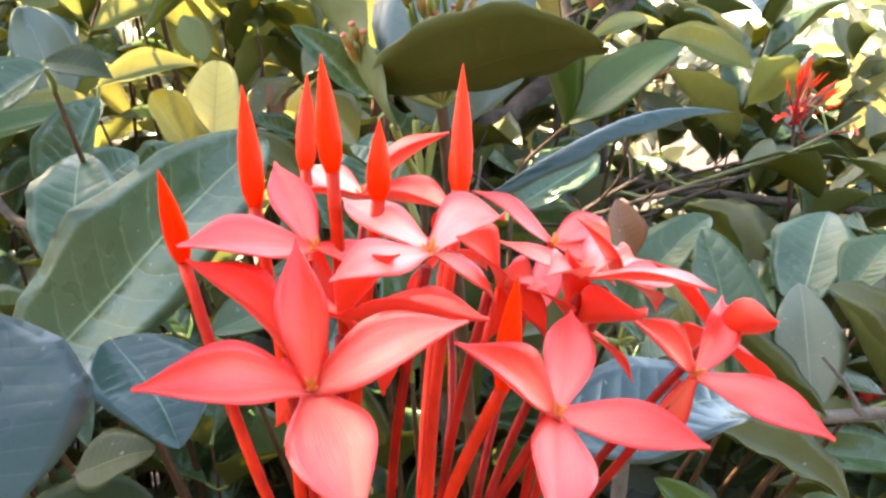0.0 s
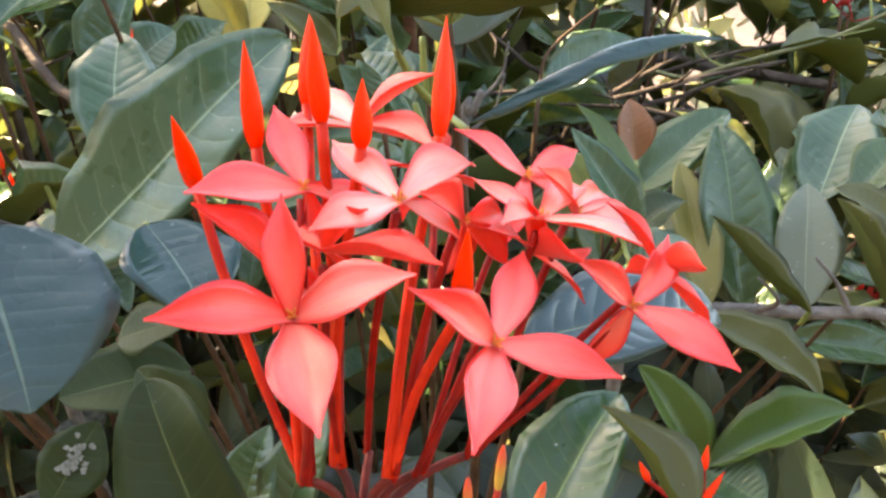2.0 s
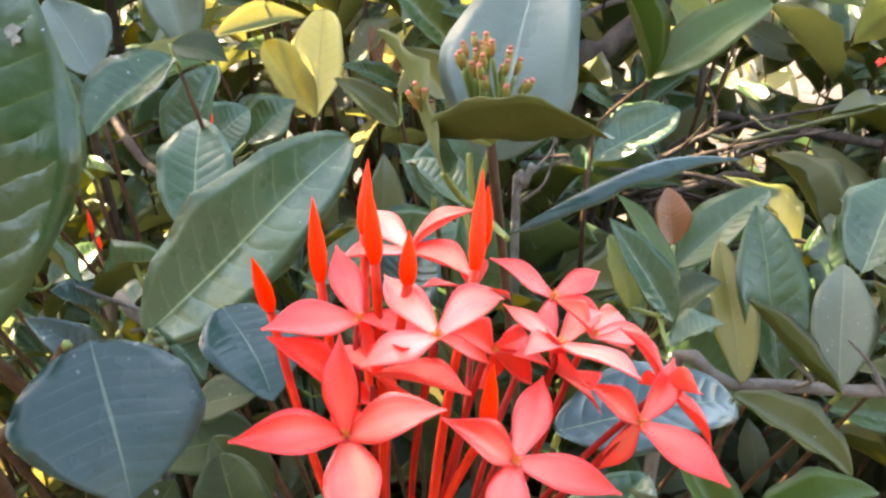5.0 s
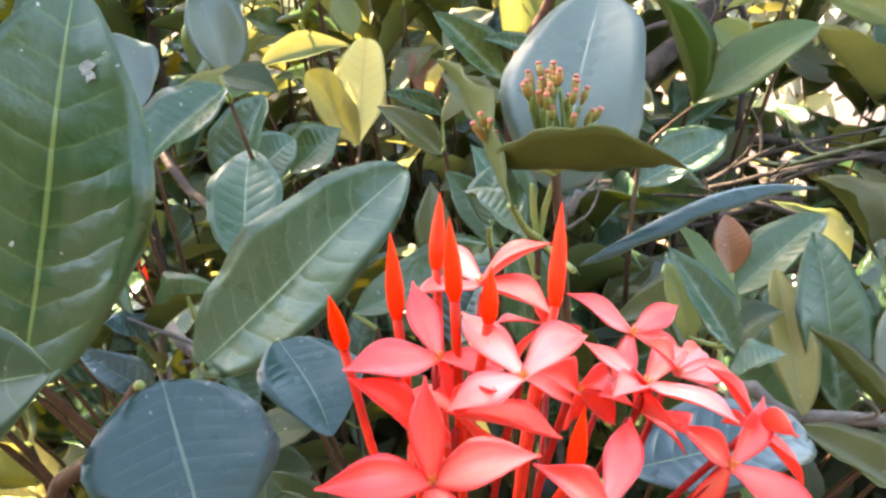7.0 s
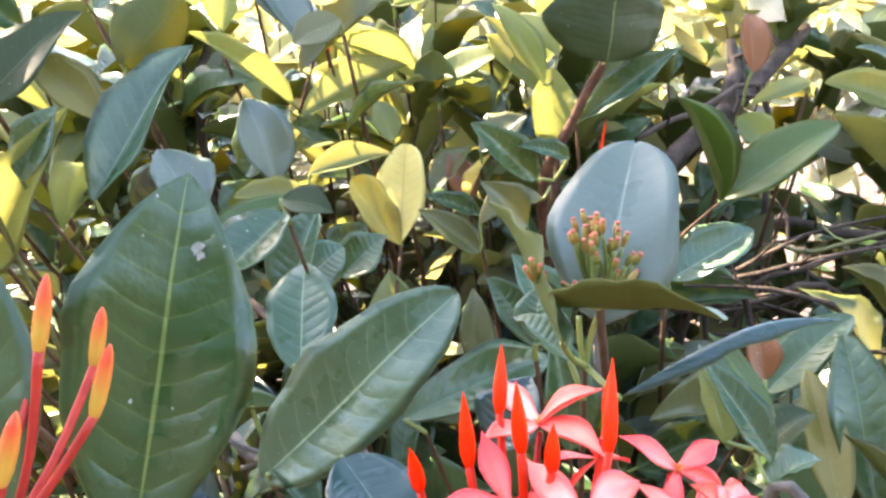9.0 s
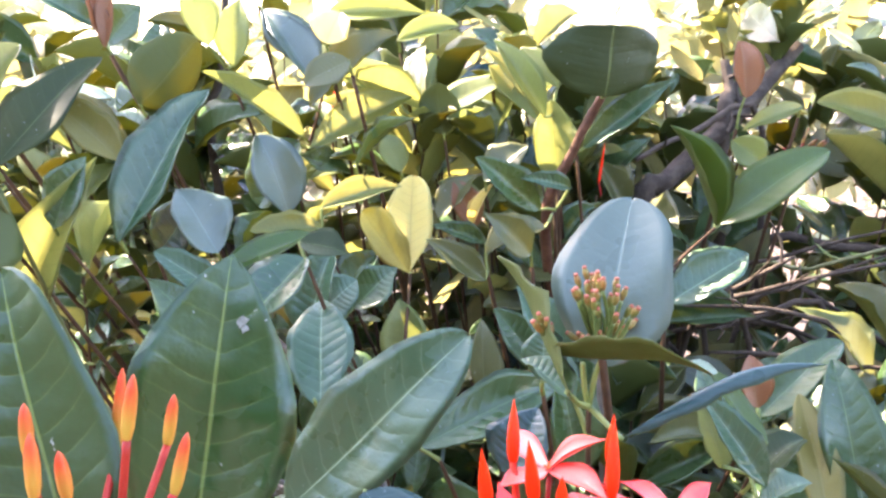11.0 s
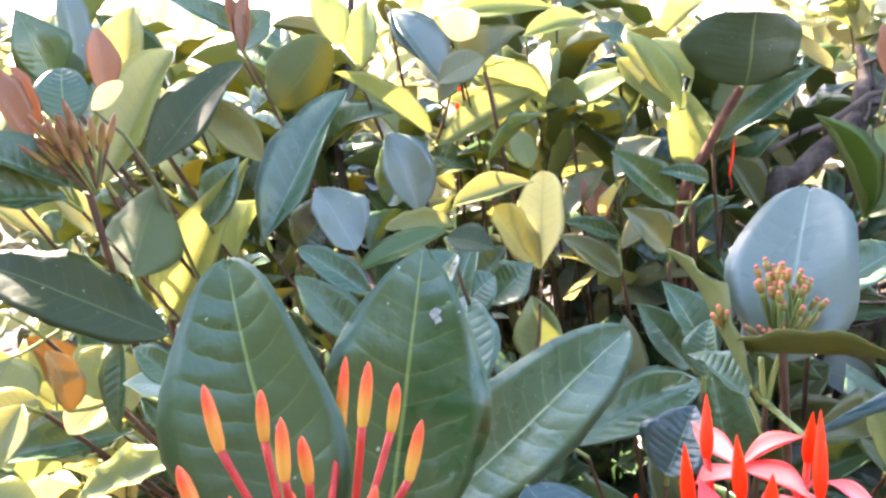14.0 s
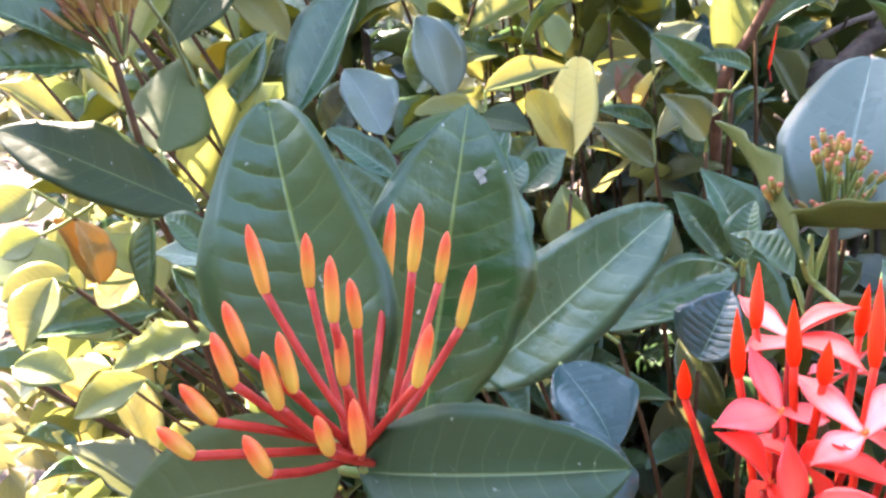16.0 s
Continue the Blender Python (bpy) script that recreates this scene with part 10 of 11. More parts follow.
closed_bud(h, (0.1960, 0.9456, 0.9346), (0.1970, 0.9548, 0.9507), (0.1985, 0.9569, 0.9576), 0.012, BROWN_MESH, STALK_YOUNG, 0.0008, 177)
closed_bud(h, (0.1980, 0.9545, 0.9346), (0.1954, 0.9331, 0.9397), (0.1962, 0.9259, 0.9418), 0.012, BROWN_MESH, STALK_YOUNG, 0.0008, 178)
closed_bud(h, (0.1925, 0.9496, 0.9346), (0.2037, 0.9445, 0.9465), (0.2082, 0.9422, 0.9515), 0.012, BROWN_MESH, STALK_YOUNG, 0.0008, 179)
g = thing("woody_branch", (0.0289, 1.0923, 0.0000), "thick dark brown woody branch of the shrub", "branch", "branches of the shrub")
part("limb", tube_mesh("limb", [(0.0289, 1.0923, 0.0000), (0.0506, 1.0973, 0.4221), (0.0321, 1.0378, 0.8441), (0.0629, 1.0584, 0.8896), (0.1418, 1.1289, 0.9528), (0.1828, 1.1717, 0.9895), (0.2468, 1.2585, 1.0466)], [0.0170, 0.0158, 0.0147, 0.0135, 0.0123, 0.0112, 0.0100], BARK, 10, 0.10, 1), g)
part("side_twig", tube_mesh("side_twig", [(0.2152, 1.2148, 1.0181), (0.2024, 1.2256, 1.0360), (0.2000, 1.2310, 1.0576)], [0.0055, 0.0042, 0.0025], BARK, 6, 0.10, 5), g)
part("side_twig", tube_mesh("side_twig", [(0.1625, 1.1501, 0.9709), (0.1533, 1.1585, 0.9928), (0.1585, 1.1704, 1.0110)], [0.0055, 0.0042, 0.0025], BARK, 6, 0.10, 6), g)
part("side_twig", tube_mesh("side_twig", [(0.1029, 1.0935, 0.9211), (0.0948, 1.0924, 0.9361), (0.0992, 1.0825, 0.9494)], [0.0055, 0.0042, 0.0025], BARK, 6, 0.10, 7), g)
g = thing("woody_branch", (0.1211, 1.1790, 0.0000), "forked dark branch among leaves", "branch", "branches of the shrub")
part("limb", tube_mesh("limb", [(0.1211, 1.1790, 0.0000), (0.1478, 1.1840, 0.4704), (0.1352, 1.1235, 0.9397), (0.1450, 1.1490, 0.9853), (0.1387, 1.1702, 1.0321)], [0.0140, 0.0120, 0.0100, 0.0080, 0.0060], BARK, 10, 0.10, 2), g)
part("side_twig", tube_mesh("side_twig", [(0.1420, 1.1595, 1.0086), (0.1473, 1.1511, 1.0136), (0.1678, 1.1468, 1.0236)], [0.0033, 0.0025, 0.0015], BARK, 6, 0.10, 10), g)
part("side_twig", tube_mesh("side_twig", [(0.1403, 1.1361, 0.9623), (0.1571, 1.1140, 0.9653), (0.1745, 1.0935, 0.9672)], [0.0033, 0.0025, 0.0015], BARK, 6, 0.10, 11), g)
part("side_twig", tube_mesh("side_twig", [(0.1405, 1.1521, 0.7067), (0.1476, 1.1197, 0.7087), (0.1632, 1.1029, 0.7258)], [0.0033, 0.0025, 0.0015], BARK, 6, 0.10, 12), g)
g = thing("woody_branch", (0.0729, 0.5193, 0.0000), "pale grey twig crossing behind the flower head", "branch", "branches of the shrub")
part("limb", tube_mesh("limb", [(0.0729, 0.5193, 0.0000), (0.0969, 0.5243, 0.3775), (0.0807, 0.4668, 0.7575), (0.1157, 0.4538, 0.7754), (0.1836, 0.4565, 0.7771), (0.2148, 0.4483, 0.7822), (0.2425, 0.4350, 0.7748)], [0.0045, 0.0043, 0.0041, 0.0039, 0.0036, 0.0034, 0.0032], BARK_PALE, 10, 0.10, 3), g)
part("side_twig", tube_mesh("side_twig", [(0.2286, 0.4414, 0.7784), (0.2258, 0.4199, 0.7880), (0.2236, 0.4039, 0.8074)], [0.0018, 0.0013, 0.0008], BARK_PALE, 6, 0.10, 15), g)
part("side_twig", tube_mesh("side_twig", [(0.1992, 0.4522, 0.7797), (0.1892, 0.4515, 0.7959), (0.1698, 0.4413, 0.8152)], [0.0018, 0.0013, 0.0008], BARK_PALE, 6, 0.10, 16), g)
part("side_twig", tube_mesh("side_twig", [(0.1496, 0.4549, 0.7761), (0.1505, 0.4291, 0.7944), (0.1346, 0.4194, 0.8108)], [0.0018, 0.0013, 0.0008], BARK_PALE, 6, 0.10, 17), g)
g = thing("woody_branch", (0.1666, 1.1657, 0.0000), "long brown twig in front of sunlit ground", "branch", "branches of the shrub")
part("limb", tube_mesh("limb", [(0.1666, 1.1657, 0.0000), (0.1959, 1.1707, 0.3870), (0.1838, 1.1115, 0.7751), (0.2830, 1.1033, 0.7996), (0.4076, 1.0818, 0.7928), (0.5459, 1.0728, 0.7817)], [0.0080, 0.0074, 0.0068, 0.0062, 0.0056, 0.0050], BARK, 10, 0.10, 4), g)
part("side_twig", tube_mesh("side_twig", [(0.4739, 1.0766, 0.7897), (0.4849, 1.0783, 0.8003), (0.4963, 1.0738, 0.8155)], [0.0028, 0.0021, 0.0013], BARK, 6, 0.10, 20), g)
part("side_twig", tube_mesh("side_twig", [(0.3457, 1.0920, 0.7955), (0.3290, 1.0839, 0.8034), (0.3239, 1.0735, 0.8068)], [0.0028, 0.0021, 0.0013], BARK, 6, 0.10, 21), g)
part("side_twig", tube_mesh("side_twig", [(0.2334, 1.1075, 0.7874), (0.2362, 1.1262, 0.8104), (0.2480, 1.1437, 0.8231)], [0.0028, 0.0021, 0.0013], BARK, 6, 0.10, 22), g)
g = thing("woody_branch", (0.1339, 1.0023, 0.0000), "slender olive stem arching through the shrub", "branch", "branches of the shrub")
part("limb", tube_mesh("limb", [(0.1339, 1.0023, 0.0000), (0.1613, 1.0073, 0.3890), (0.1476, 0.9483, 0.7794), (0.2024, 0.8937, 0.8249), (0.2619, 0.8650, 0.8552), (0.3171, 0.8545, 0.8774), (0.3744, 0.8499, 0.9123)], [0.0028, 0.0027, 0.0026, 0.0024, 0.0022, 0.0020, 0.0018], STALK_OLIVE, 10, 0.10, 5), g)
part("side_twig", tube_mesh("side_twig", [(0.3457, 0.8522, 0.8953), (0.3405, 0.8577, 0.9152), (0.3291, 0.8642, 0.9211)], [0.0014, 0.0011, 0.0006], STALK_GREEN, 6, 0.10, 25), g)
part("side_twig", tube_mesh("side_twig", [(0.2889, 0.8603, 0.8669), (0.3140, 0.8559, 0.8760), (0.3457, 0.8423, 0.8882)], [0.0014, 0.0011, 0.0006], STALK_GREEN, 6, 0.10, 26), g)
part("side_twig", tube_mesh("side_twig", [(0.2321, 0.8793, 0.8400), (0.2203, 0.8936, 0.8408), (0.2102, 0.9133, 0.8490)], [0.0014, 0.0011, 0.0006], STALK_GREEN, 6, 0.10, 27), g)
g = thing("woody_branch", (-0.2206, 0.4814, 0.0000), "grey-green twig behind a slanting leaf", "branch", "branches of the shrub")
part("limb", tube_mesh("limb", [(-0.2206, 0.4814, 0.0000), (-0.2128, 0.4864, 0.3889), (-0.2439, 0.4280, 0.7795), (-0.2171, 0.4154, 0.7995), (-0.1763, 0.3910, 0.8167), (-0.1402, 0.3761, 0.8305)], [0.0045, 0.0042, 0.0039, 0.0036, 0.0033, 0.0030], BARK_PALE, 10, 0.10, 6), g)
part("side_twig", tube_mesh("side_twig", [(-0.1582, 0.3835, 0.8235), (-0.1650, 0.4004, 0.8334), (-0.1605, 0.4175, 0.8546)], [0.0017, 0.0013, 0.0008], BARK_PALE, 6, 0.10, 30), g)
part("side_twig", tube_mesh("side_twig", [(-0.1967, 0.4033, 0.8081), (-0.2206, 0.3900, 0.8227), (-0.2433, 0.3794, 0.8367)], [0.0017, 0.0013, 0.0008], BARK_PALE, 6, 0.10, 31), g)
part("side_twig", tube_mesh("side_twig", [(-0.2305, 0.4217, 0.7896), (-0.2084, 0.4270, 0.7941), (-0.1839, 0.4273, 0.7941)], [0.0017, 0.0013, 0.0008], BARK_PALE, 6, 0.10, 32), g)
g = thing("woody_branch", (-0.3182, 0.6759, 0.0000), "dark twig in the shade of the shrub", "branch", "branches of the shrub")
part("limb", tube_mesh("limb", [(-0.3182, 0.6759, 0.0000), (-0.3159, 0.6809, 0.4291), (-0.3511, 0.6228, 0.8590), (-0.2760, 0.5472, 0.8565), (-0.2216, 0.4911, 0.8499)], [0.0050, 0.0044, 0.0037, 0.0031, 0.0025], BARK, 10, 0.10, 7), g)
part("side_twig", tube_mesh("side_twig", [(-0.2489, 0.5191, 0.8532), (-0.2495, 0.5228, 0.8504), (-0.2713, 0.5390, 0.8576)], [0.0014, 0.0010, 0.0006], BARK, 6, 0.10, 35), g)
part("side_twig", tube_mesh("side_twig", [(-0.3136, 0.5850, 0.8578), (-0.2842, 0.5873, 0.8697), (-0.2693, 0.5846, 0.8867)], [0.0014, 0.0010, 0.0006], BARK, 6, 0.10, 36), g)
part("side_twig", tube_mesh("side_twig", [(-0.3326, 0.6502, 0.6453), (-0.3478, 0.6527, 0.6570), (-0.3565, 0.6522, 0.6633)], [0.0014, 0.0010, 0.0006], BARK, 6, 0.10, 37), g)
g = thing("woody_branch", (-0.2274, 0.4980, 0.0000), "lichen-grey stem low in the shrub", "branch", "branches of the shrub")
part("limb", tube_mesh("limb", [(-0.2274, 0.4980, 0.0000), (-0.2201, 0.5030, 0.3062), (-0.2496, 0.4451, 0.6131), (-0.2439, 0.4610, 0.6501), (-0.2370, 0.4738, 0.6803)], [0.0130, 0.0120, 0.0110, 0.0100, 0.0090], LICHEN, 10, 0.10, 8), g)
part("side_twig", tube_mesh("side_twig", [(-0.2404, 0.4675, 0.6651), (-0.2402, 0.4371, 0.6803), (-0.2422, 0.4097, 0.6768)], [0.0050, 0.0038, 0.0022], LICHEN, 6, 0.10, 40), g)
part("side_twig", tube_mesh("side_twig", [(-0.2464, 0.4528, 0.6313), (-0.2425, 0.4335, 0.6386), (-0.2607, 0.4029, 0.6506)], [0.0050, 0.0038, 0.0022], LICHEN, 6, 0.10, 41), g)
part("side_twig", tube_mesh("side_twig", [(-0.2364, 0.4755, 0.4594), (-0.2369, 0.4662, 0.4726), (-0.2365, 0.4494, 0.4827)], [0.0050, 0.0038, 0.0022], LICHEN, 6, 0.10, 42), g)
g = thing("woody_branch", (-0.1090, 0.9544, 0.0000), "thin curved brown twig", "branch", "branches of the shrub")
part("limb", tube_mesh("limb", [(-0.1090, 0.9544, 0.0000), (-0.0951, 0.9594, 0.3426), (-0.1202, 0.9006, 0.6861), (-0.1368, 0.9138, 0.7555), (-0.1349, 0.9285, 0.8086)], [0.0050, 0.0047, 0.0045, 0.0043, 0.0040], BARK, 10, 0.10, 9), g)
part("side_twig", tube_mesh("side_twig", [(-0.1359, 0.9211, 0.7821), (-0.1602, 0.8940, 0.7980), (-0.1779, 0.8807, 0.8068)], [0.0022, 0.0017, 0.0010], BARK, 6, 0.10, 45), g)
part("side_twig", tube_mesh("side_twig", [(-0.1285, 0.9072, 0.7208), (-0.1331, 0.8845, 0.7255), (-0.1454, 0.8656, 0.7281)], [0.0022, 0.0017, 0.0010], BARK, 6, 0.10, 46), g)
part("side_twig", tube_mesh("side_twig", [(-0.1069, 0.9284, 0.5157), (-0.1267, 0.9294, 0.5311), (-0.1478, 0.9429, 0.5517)], [0.0022, 0.0017, 0.0010], BARK, 6, 0.10, 47), g)
g = thing("woody_branch", (-0.4043, 0.9063, 0.0000), "dark upright twig among sunlit leaves", "branch", "branches of the shrub")
part("limb", tube_mesh("limb", [(-0.4043, 0.9063, 0.0000), (-0.4068, 0.9113, 0.4670), (-0.4451, 0.8539, 0.9340), (-0.4332, 0.8623, 1.0324), (-0.4262, 0.8790, 1.1279)], [0.0060, 0.0055, 0.0050, 0.0045, 0.0040], BARK, 10, 0.10, 10), g)
part("side_twig", tube_mesh("side_twig", [(-0.4298, 0.8706, 1.0802), (-0.4108, 0.8617, 1.0929), (-0.3929, 0.8463, 1.1069)], [0.0022, 0.0017, 0.0010], BARK, 6, 0.10, 50), g)
part("side_twig", tube_mesh("side_twig", [(-0.4393, 0.8581, 0.9833), (-0.4484, 0.8450, 0.9974), (-0.4617, 0.8465, 1.0145)], [0.0022, 0.0017, 0.0010], BARK, 6, 0.10, 51), g)
part("side_twig", tube_mesh("side_twig", [(-0.4248, 0.8808, 0.7012), (-0.4220, 0.8978, 0.7212), (-0.4279, 0.9135, 0.7160)], [0.0022, 0.0017, 0.0010], BARK, 6, 0.10, 52), g)
g = thing("woody_branch", (0.2074, 0.9419, 0.0000), "thin twigs in deep shade", "branch", "branches of the shrub")
part("limb", tube_mesh("limb", [(0.2074, 0.9419, 0.0000), (0.2390, 0.9469, 0.3806), (0.2283, 0.8889, 0.7638), (0.1362, 0.8595, 0.7771), (0.0678, 0.8332, 0.7713)], [0.0050, 0.0045, 0.0040, 0.0035, 0.0030], BARK, 10, 0.10, 11), g)
part("side_twig", tube_mesh("side_twig", [(0.1021, 0.8462, 0.7741), (0.0912, 0.8517, 0.7894), (0.0778, 0.8492, 0.8083)], [0.0017, 0.0013, 0.0008], BARK, 6, 0.10, 55), g)
part("side_twig", tube_mesh("side_twig", [(0.1821, 0.8744, 0.7705), (0.1931, 0.8785, 0.8038), (0.1876, 0.8827, 0.8349)], [0.0017, 0.0013, 0.0008], BARK, 6, 0.10, 56), g)
part("side_twig", tube_mesh("side_twig", [(0.2334, 0.9168, 0.5745), (0.2147, 0.9270, 0.5886), (0.1882, 0.9335, 0.6110)], [0.0017, 0.0013, 0.0008], BARK, 6, 0.10, 57), g)
g = thing("woody_branch", (0.3459, 1.0142, 0.0000), "thin twigs in deep shade", "branch", "branches of the shrub")
part("limb", tube_mesh("limb", [(0.3459, 1.0142, 0.0000), (0.3851, 1.0192, 0.3349), (0.3809, 0.9629, 0.6750), (0.3108, 0.9483, 0.7205), (0.2080, 0.9541, 0.7884)], [0.0050, 0.0045, 0.0040, 0.0035, 0.0030], BARK, 10, 0.10, 12), g)
part("side_twig", tube_mesh("side_twig", [(0.2594, 0.9512, 0.7544), (0.2562, 0.9191, 0.7669), (0.2531, 0.8900, 0.7690)], [0.0017, 0.0013, 0.0008], BARK, 6, 0.10, 60), g)
part("side_twig", tube_mesh("side_twig", [(0.3454, 0.9563, 0.6984), (0.3659, 0.9479, 0.7064), (0.3877, 0.9548, 0.7365)], [0.0017, 0.0013, 0.0008], BARK, 6, 0.10, 61), g)
part("side_twig", tube_mesh("side_twig", [(0.3824, 0.9913, 0.5084), (0.3673, 1.0092, 0.5261), (0.3662, 1.0287, 0.5449)], [0.0017, 0.0013, 0.0008], BARK, 6, 0.10, 62), g)
g = thing("woody_branch", (0.1638, 1.1621, 0.0000), "thin twigs in deep shade", "branch", "branches of the shrub")
part("limb", tube_mesh("limb", [(0.1638, 1.1621, 0.0000), (0.1929, 1.1671, 0.4741), (0.1819, 1.1070, 0.9476), (0.0838, 1.0267, 0.9516), (0.0204, 0.9810, 0.9267)], [0.0050, 0.0045, 0.0040, 0.0035, 0.0030], BARK, 10, 0.10, 13), g)
part("side_twig", tube_mesh("side_twig", [(0.0520, 1.0039, 0.9392), (0.0535, 0.9859, 0.9471), (0.0507, 0.9498, 0.9580)], [0.0017, 0.0013, 0.0008], BARK, 6, 0.10, 65), g)
part("side_twig", tube_mesh("side_twig", [(0.1331, 1.0666, 0.9493), (0.1410, 1.0870, 0.9641), (0.1399, 1.1103, 0.9856)], [0.0017, 0.0013, 0.0008], BARK, 6, 0.10, 66), g)
part("side_twig", tube_mesh("side_twig", [(0.1862, 1.1354, 0.7126), (0.1912, 1.1029, 0.7181), (0.2015, 1.0917, 0.7220)], [0.0017, 0.0013, 0.0008], BARK, 6, 0.10, 67), g)
g = thing("woody_branch", (-0.0170, 0.6768, 0.0000), "pale weathered forked twig", "branch", "branches of the shrub")
part("limb", tube_mesh("limb", [(-0.0170, 0.6768, 0.0000), (0.0021, 0.6818, 0.4051), (-0.0189, 0.6230, 0.8114), (-0.0138, 0.6139, 0.8397), (-0.0087, 0.6110, 0.8572)], [0.0040, 0.0036, 0.0033, 0.0029, 0.0025], BARK_PALE, 10, 0.10, 14), g)
part("side_twig", tube_mesh("side_twig", [(-0.0113, 0.6125, 0.8485), (0.0036, 0.6090, 0.8681), (0.0067, 0.5985, 0.8934)], [0.0014, 0.0010, 0.0006], BARK_PALE, 6, 0.10, 70), g)
part("side_twig", tube_mesh("side_twig", [(-0.0164, 0.6185, 0.8255), (0.0005, 0.6039, 0.8454), (0.0056, 0.5954, 0.8732)], [0.0014, 0.0010, 0.0006], BARK_PALE, 6, 0.10, 71), g)
part("side_twig", tube_mesh("side_twig", [(-0.0078, 0.6520, 0.6101), (-0.0027, 0.6746, 0.6129), (-0.0028, 0.6756, 0.6274)], [0.0014, 0.0010, 0.0006], BARK_PALE, 6, 0.10, 72), g)


# ---- shoots that fill the shrub behind and below ----
def random_shoot(seed, root, node, count, size, skins, label, sunny=False):
    r = random.Random(seed)
    root, node = Vector(root), Vector(node)
    if node.y < 1.15 and 0.09 < (node.x + 0.07) / (node.y + 0.05) < 0.32 and node.z > 0.85:
        return  # the thick branch stands free of leaves
    g = thing("leafy_shoot", root, label, "shrub shoot", "shoots of the shrub")
    bow = Vector((r.uniform(-0.08, 0.08), r.uniform(0.0, 0.08), 0))
    pts = [root, root.lerp(node, 0.4) + bow, root.lerp(node, 0.75) + bow * 0.7, node]
    part("stem", tube_mesh("stem", pts, [0.0028, 0.0020, 0.0014, 0.0011], STALK_GREEN if sunny and seed % 2 == 0 else TWIG, 7, 0.12, seed), g)
    d0 = (pts[3] - pts[2]).normalized()
    turn = r.uniform(0, 6.28)
    for k in range(count):
        pair, side = divmod(k, 2)
        at = node - d0 * (pair * size * 0.45)
        a = turn + pair * 1.57 + side * 3.14 + r.uniform(-0.3, 0.3)
        out = Vector((math.cos(a), math.sin(a) * 0.9 - 0.15, r.uniform(0.05, 1.1))).normalized()
        L = size * r.uniform(0.75, 1.2)
        base = at + out * 0.008
        face = Vector((0, 0, 1)) + Vector((r.gauss(0, 0.35), r.gauss(-0.35, 0.35), 0)) - out * 0.3
        stalk(g, at, base + out * 0.002, 0.0013, 0.0011, STALK_GREEN, 0.05, seed + k, "petiole")
        leaf(g, base, base + out * L, L * r.uniform(0.38, 0.5), face, r.choice(("oval", "long", "lance", "acute")), r.choice((0.02, 0.05, 0.08)), r.choice((0.1, 0.35)), 0.22, r.choice(skins), seed=r.randrange(6))


fill = random.Random(21)
for k in range(24):
    x, y = fill.uniform(-0.55, 0.65), fill.uniform(0.52, 0.85)
    z = fill.uniform(0.36, 0.74) if x > -0.3 else fill.uniform(0.30, 0.62)
    skins = (GREEN, GREEN, GREEN, FRESH, OLIVE) if k % 3 else (GREEN, FRESH)
    random_shoot(500 + k, (x * 0.8, y + fill.uniform(0.0, 0.15), 0), (x, y, z), 8, fill.uniform(0.07, 0.10), skins, "green leaves on a thin stem inside the shrub")

for k in range(52):
    x, y = fill.uniform(-1.0, 0.55), fill.uniform(0.98, 1.45)
    z = fill.uniform(0.70, 1.07 if x < 0.1 else 0.98) + 0.02
    if x < -0.5:
        z = min(z, fill.uniform(0.80, 0.95))
    if x > 0.18 * y and fill.random() < 0.5:
        z -= 0.3
    skins = ((GREEN, GREEN, OLIVE), (GREEN, OLIVE, GREEN, GREEN), (GREEN, GREEN, FRESH))[k % 3]
    random_shoot(700 + k, (x * 0.9, y + fill.uniform(0.0, 0.15), 0), (x, y, z), 8, fill.uniform(0.08, 0.12), skins, "sunlit and backlit green leaves on an upright stem")
for k in range(16):
    x, y = fill.uniform(-0.85, -0.38), fill.uniform(0.62, 1.0)
    z = fill.uniform(0.48, 0.74)
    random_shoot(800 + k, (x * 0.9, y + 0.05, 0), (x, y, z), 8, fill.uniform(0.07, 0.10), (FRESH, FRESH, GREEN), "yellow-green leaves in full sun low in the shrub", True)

for k in range(16):
    x, y = fill.uniform(-0.75, 0.5), fill.uniform(1.0, 1.7)
    z = fill.uniform(1.04, 1.18)
    if x > 0.3 * y or abs(x + 0.03) < 0.15:
        continue
    random_shoot(900 + k, (x * 0.9, y + fill.uniform(0.0, 0.15), 0), (x, y, z), 6, fill.uniform(0.09, 0.12), (GREEN, FRESH, OLIVE), "tall stem with leaves against the bright sky")

for k in range(20):
    x, y = fill.uniform(-0.42, 0.45), fill.uniform(0.56, 0.80)
    z = fill.uniform(0.66, 0.77)
    random_shoot(1000 + k, (x * 0.9, y + fill.uniform(0.05, 0.15), 0), (x, y, z), 8, fill.uniform(0.07, 0.095), (GREEN, GREEN, OLIVE), "dark green leaves in the shade of the shrub")

for k in range(24):
    y = fill.uniform(0.75, 1.5)
    x = -y * fill.uniform(0.55, 1.02)
    z = fill.uniform(0.42, 0.86)
    random_shoot(1100 + k, (x * 0.95, y + 0.05, 0), (x, y, z), 10, fill.uniform(0.08, 0.11), (FRESH, FRESH, GREEN, YELLOW) if k % 4 == 0 else (FRESH, GREEN, GREEN, OLIVE), "yellow-green leaves in full sun at the shrub's edge", True)

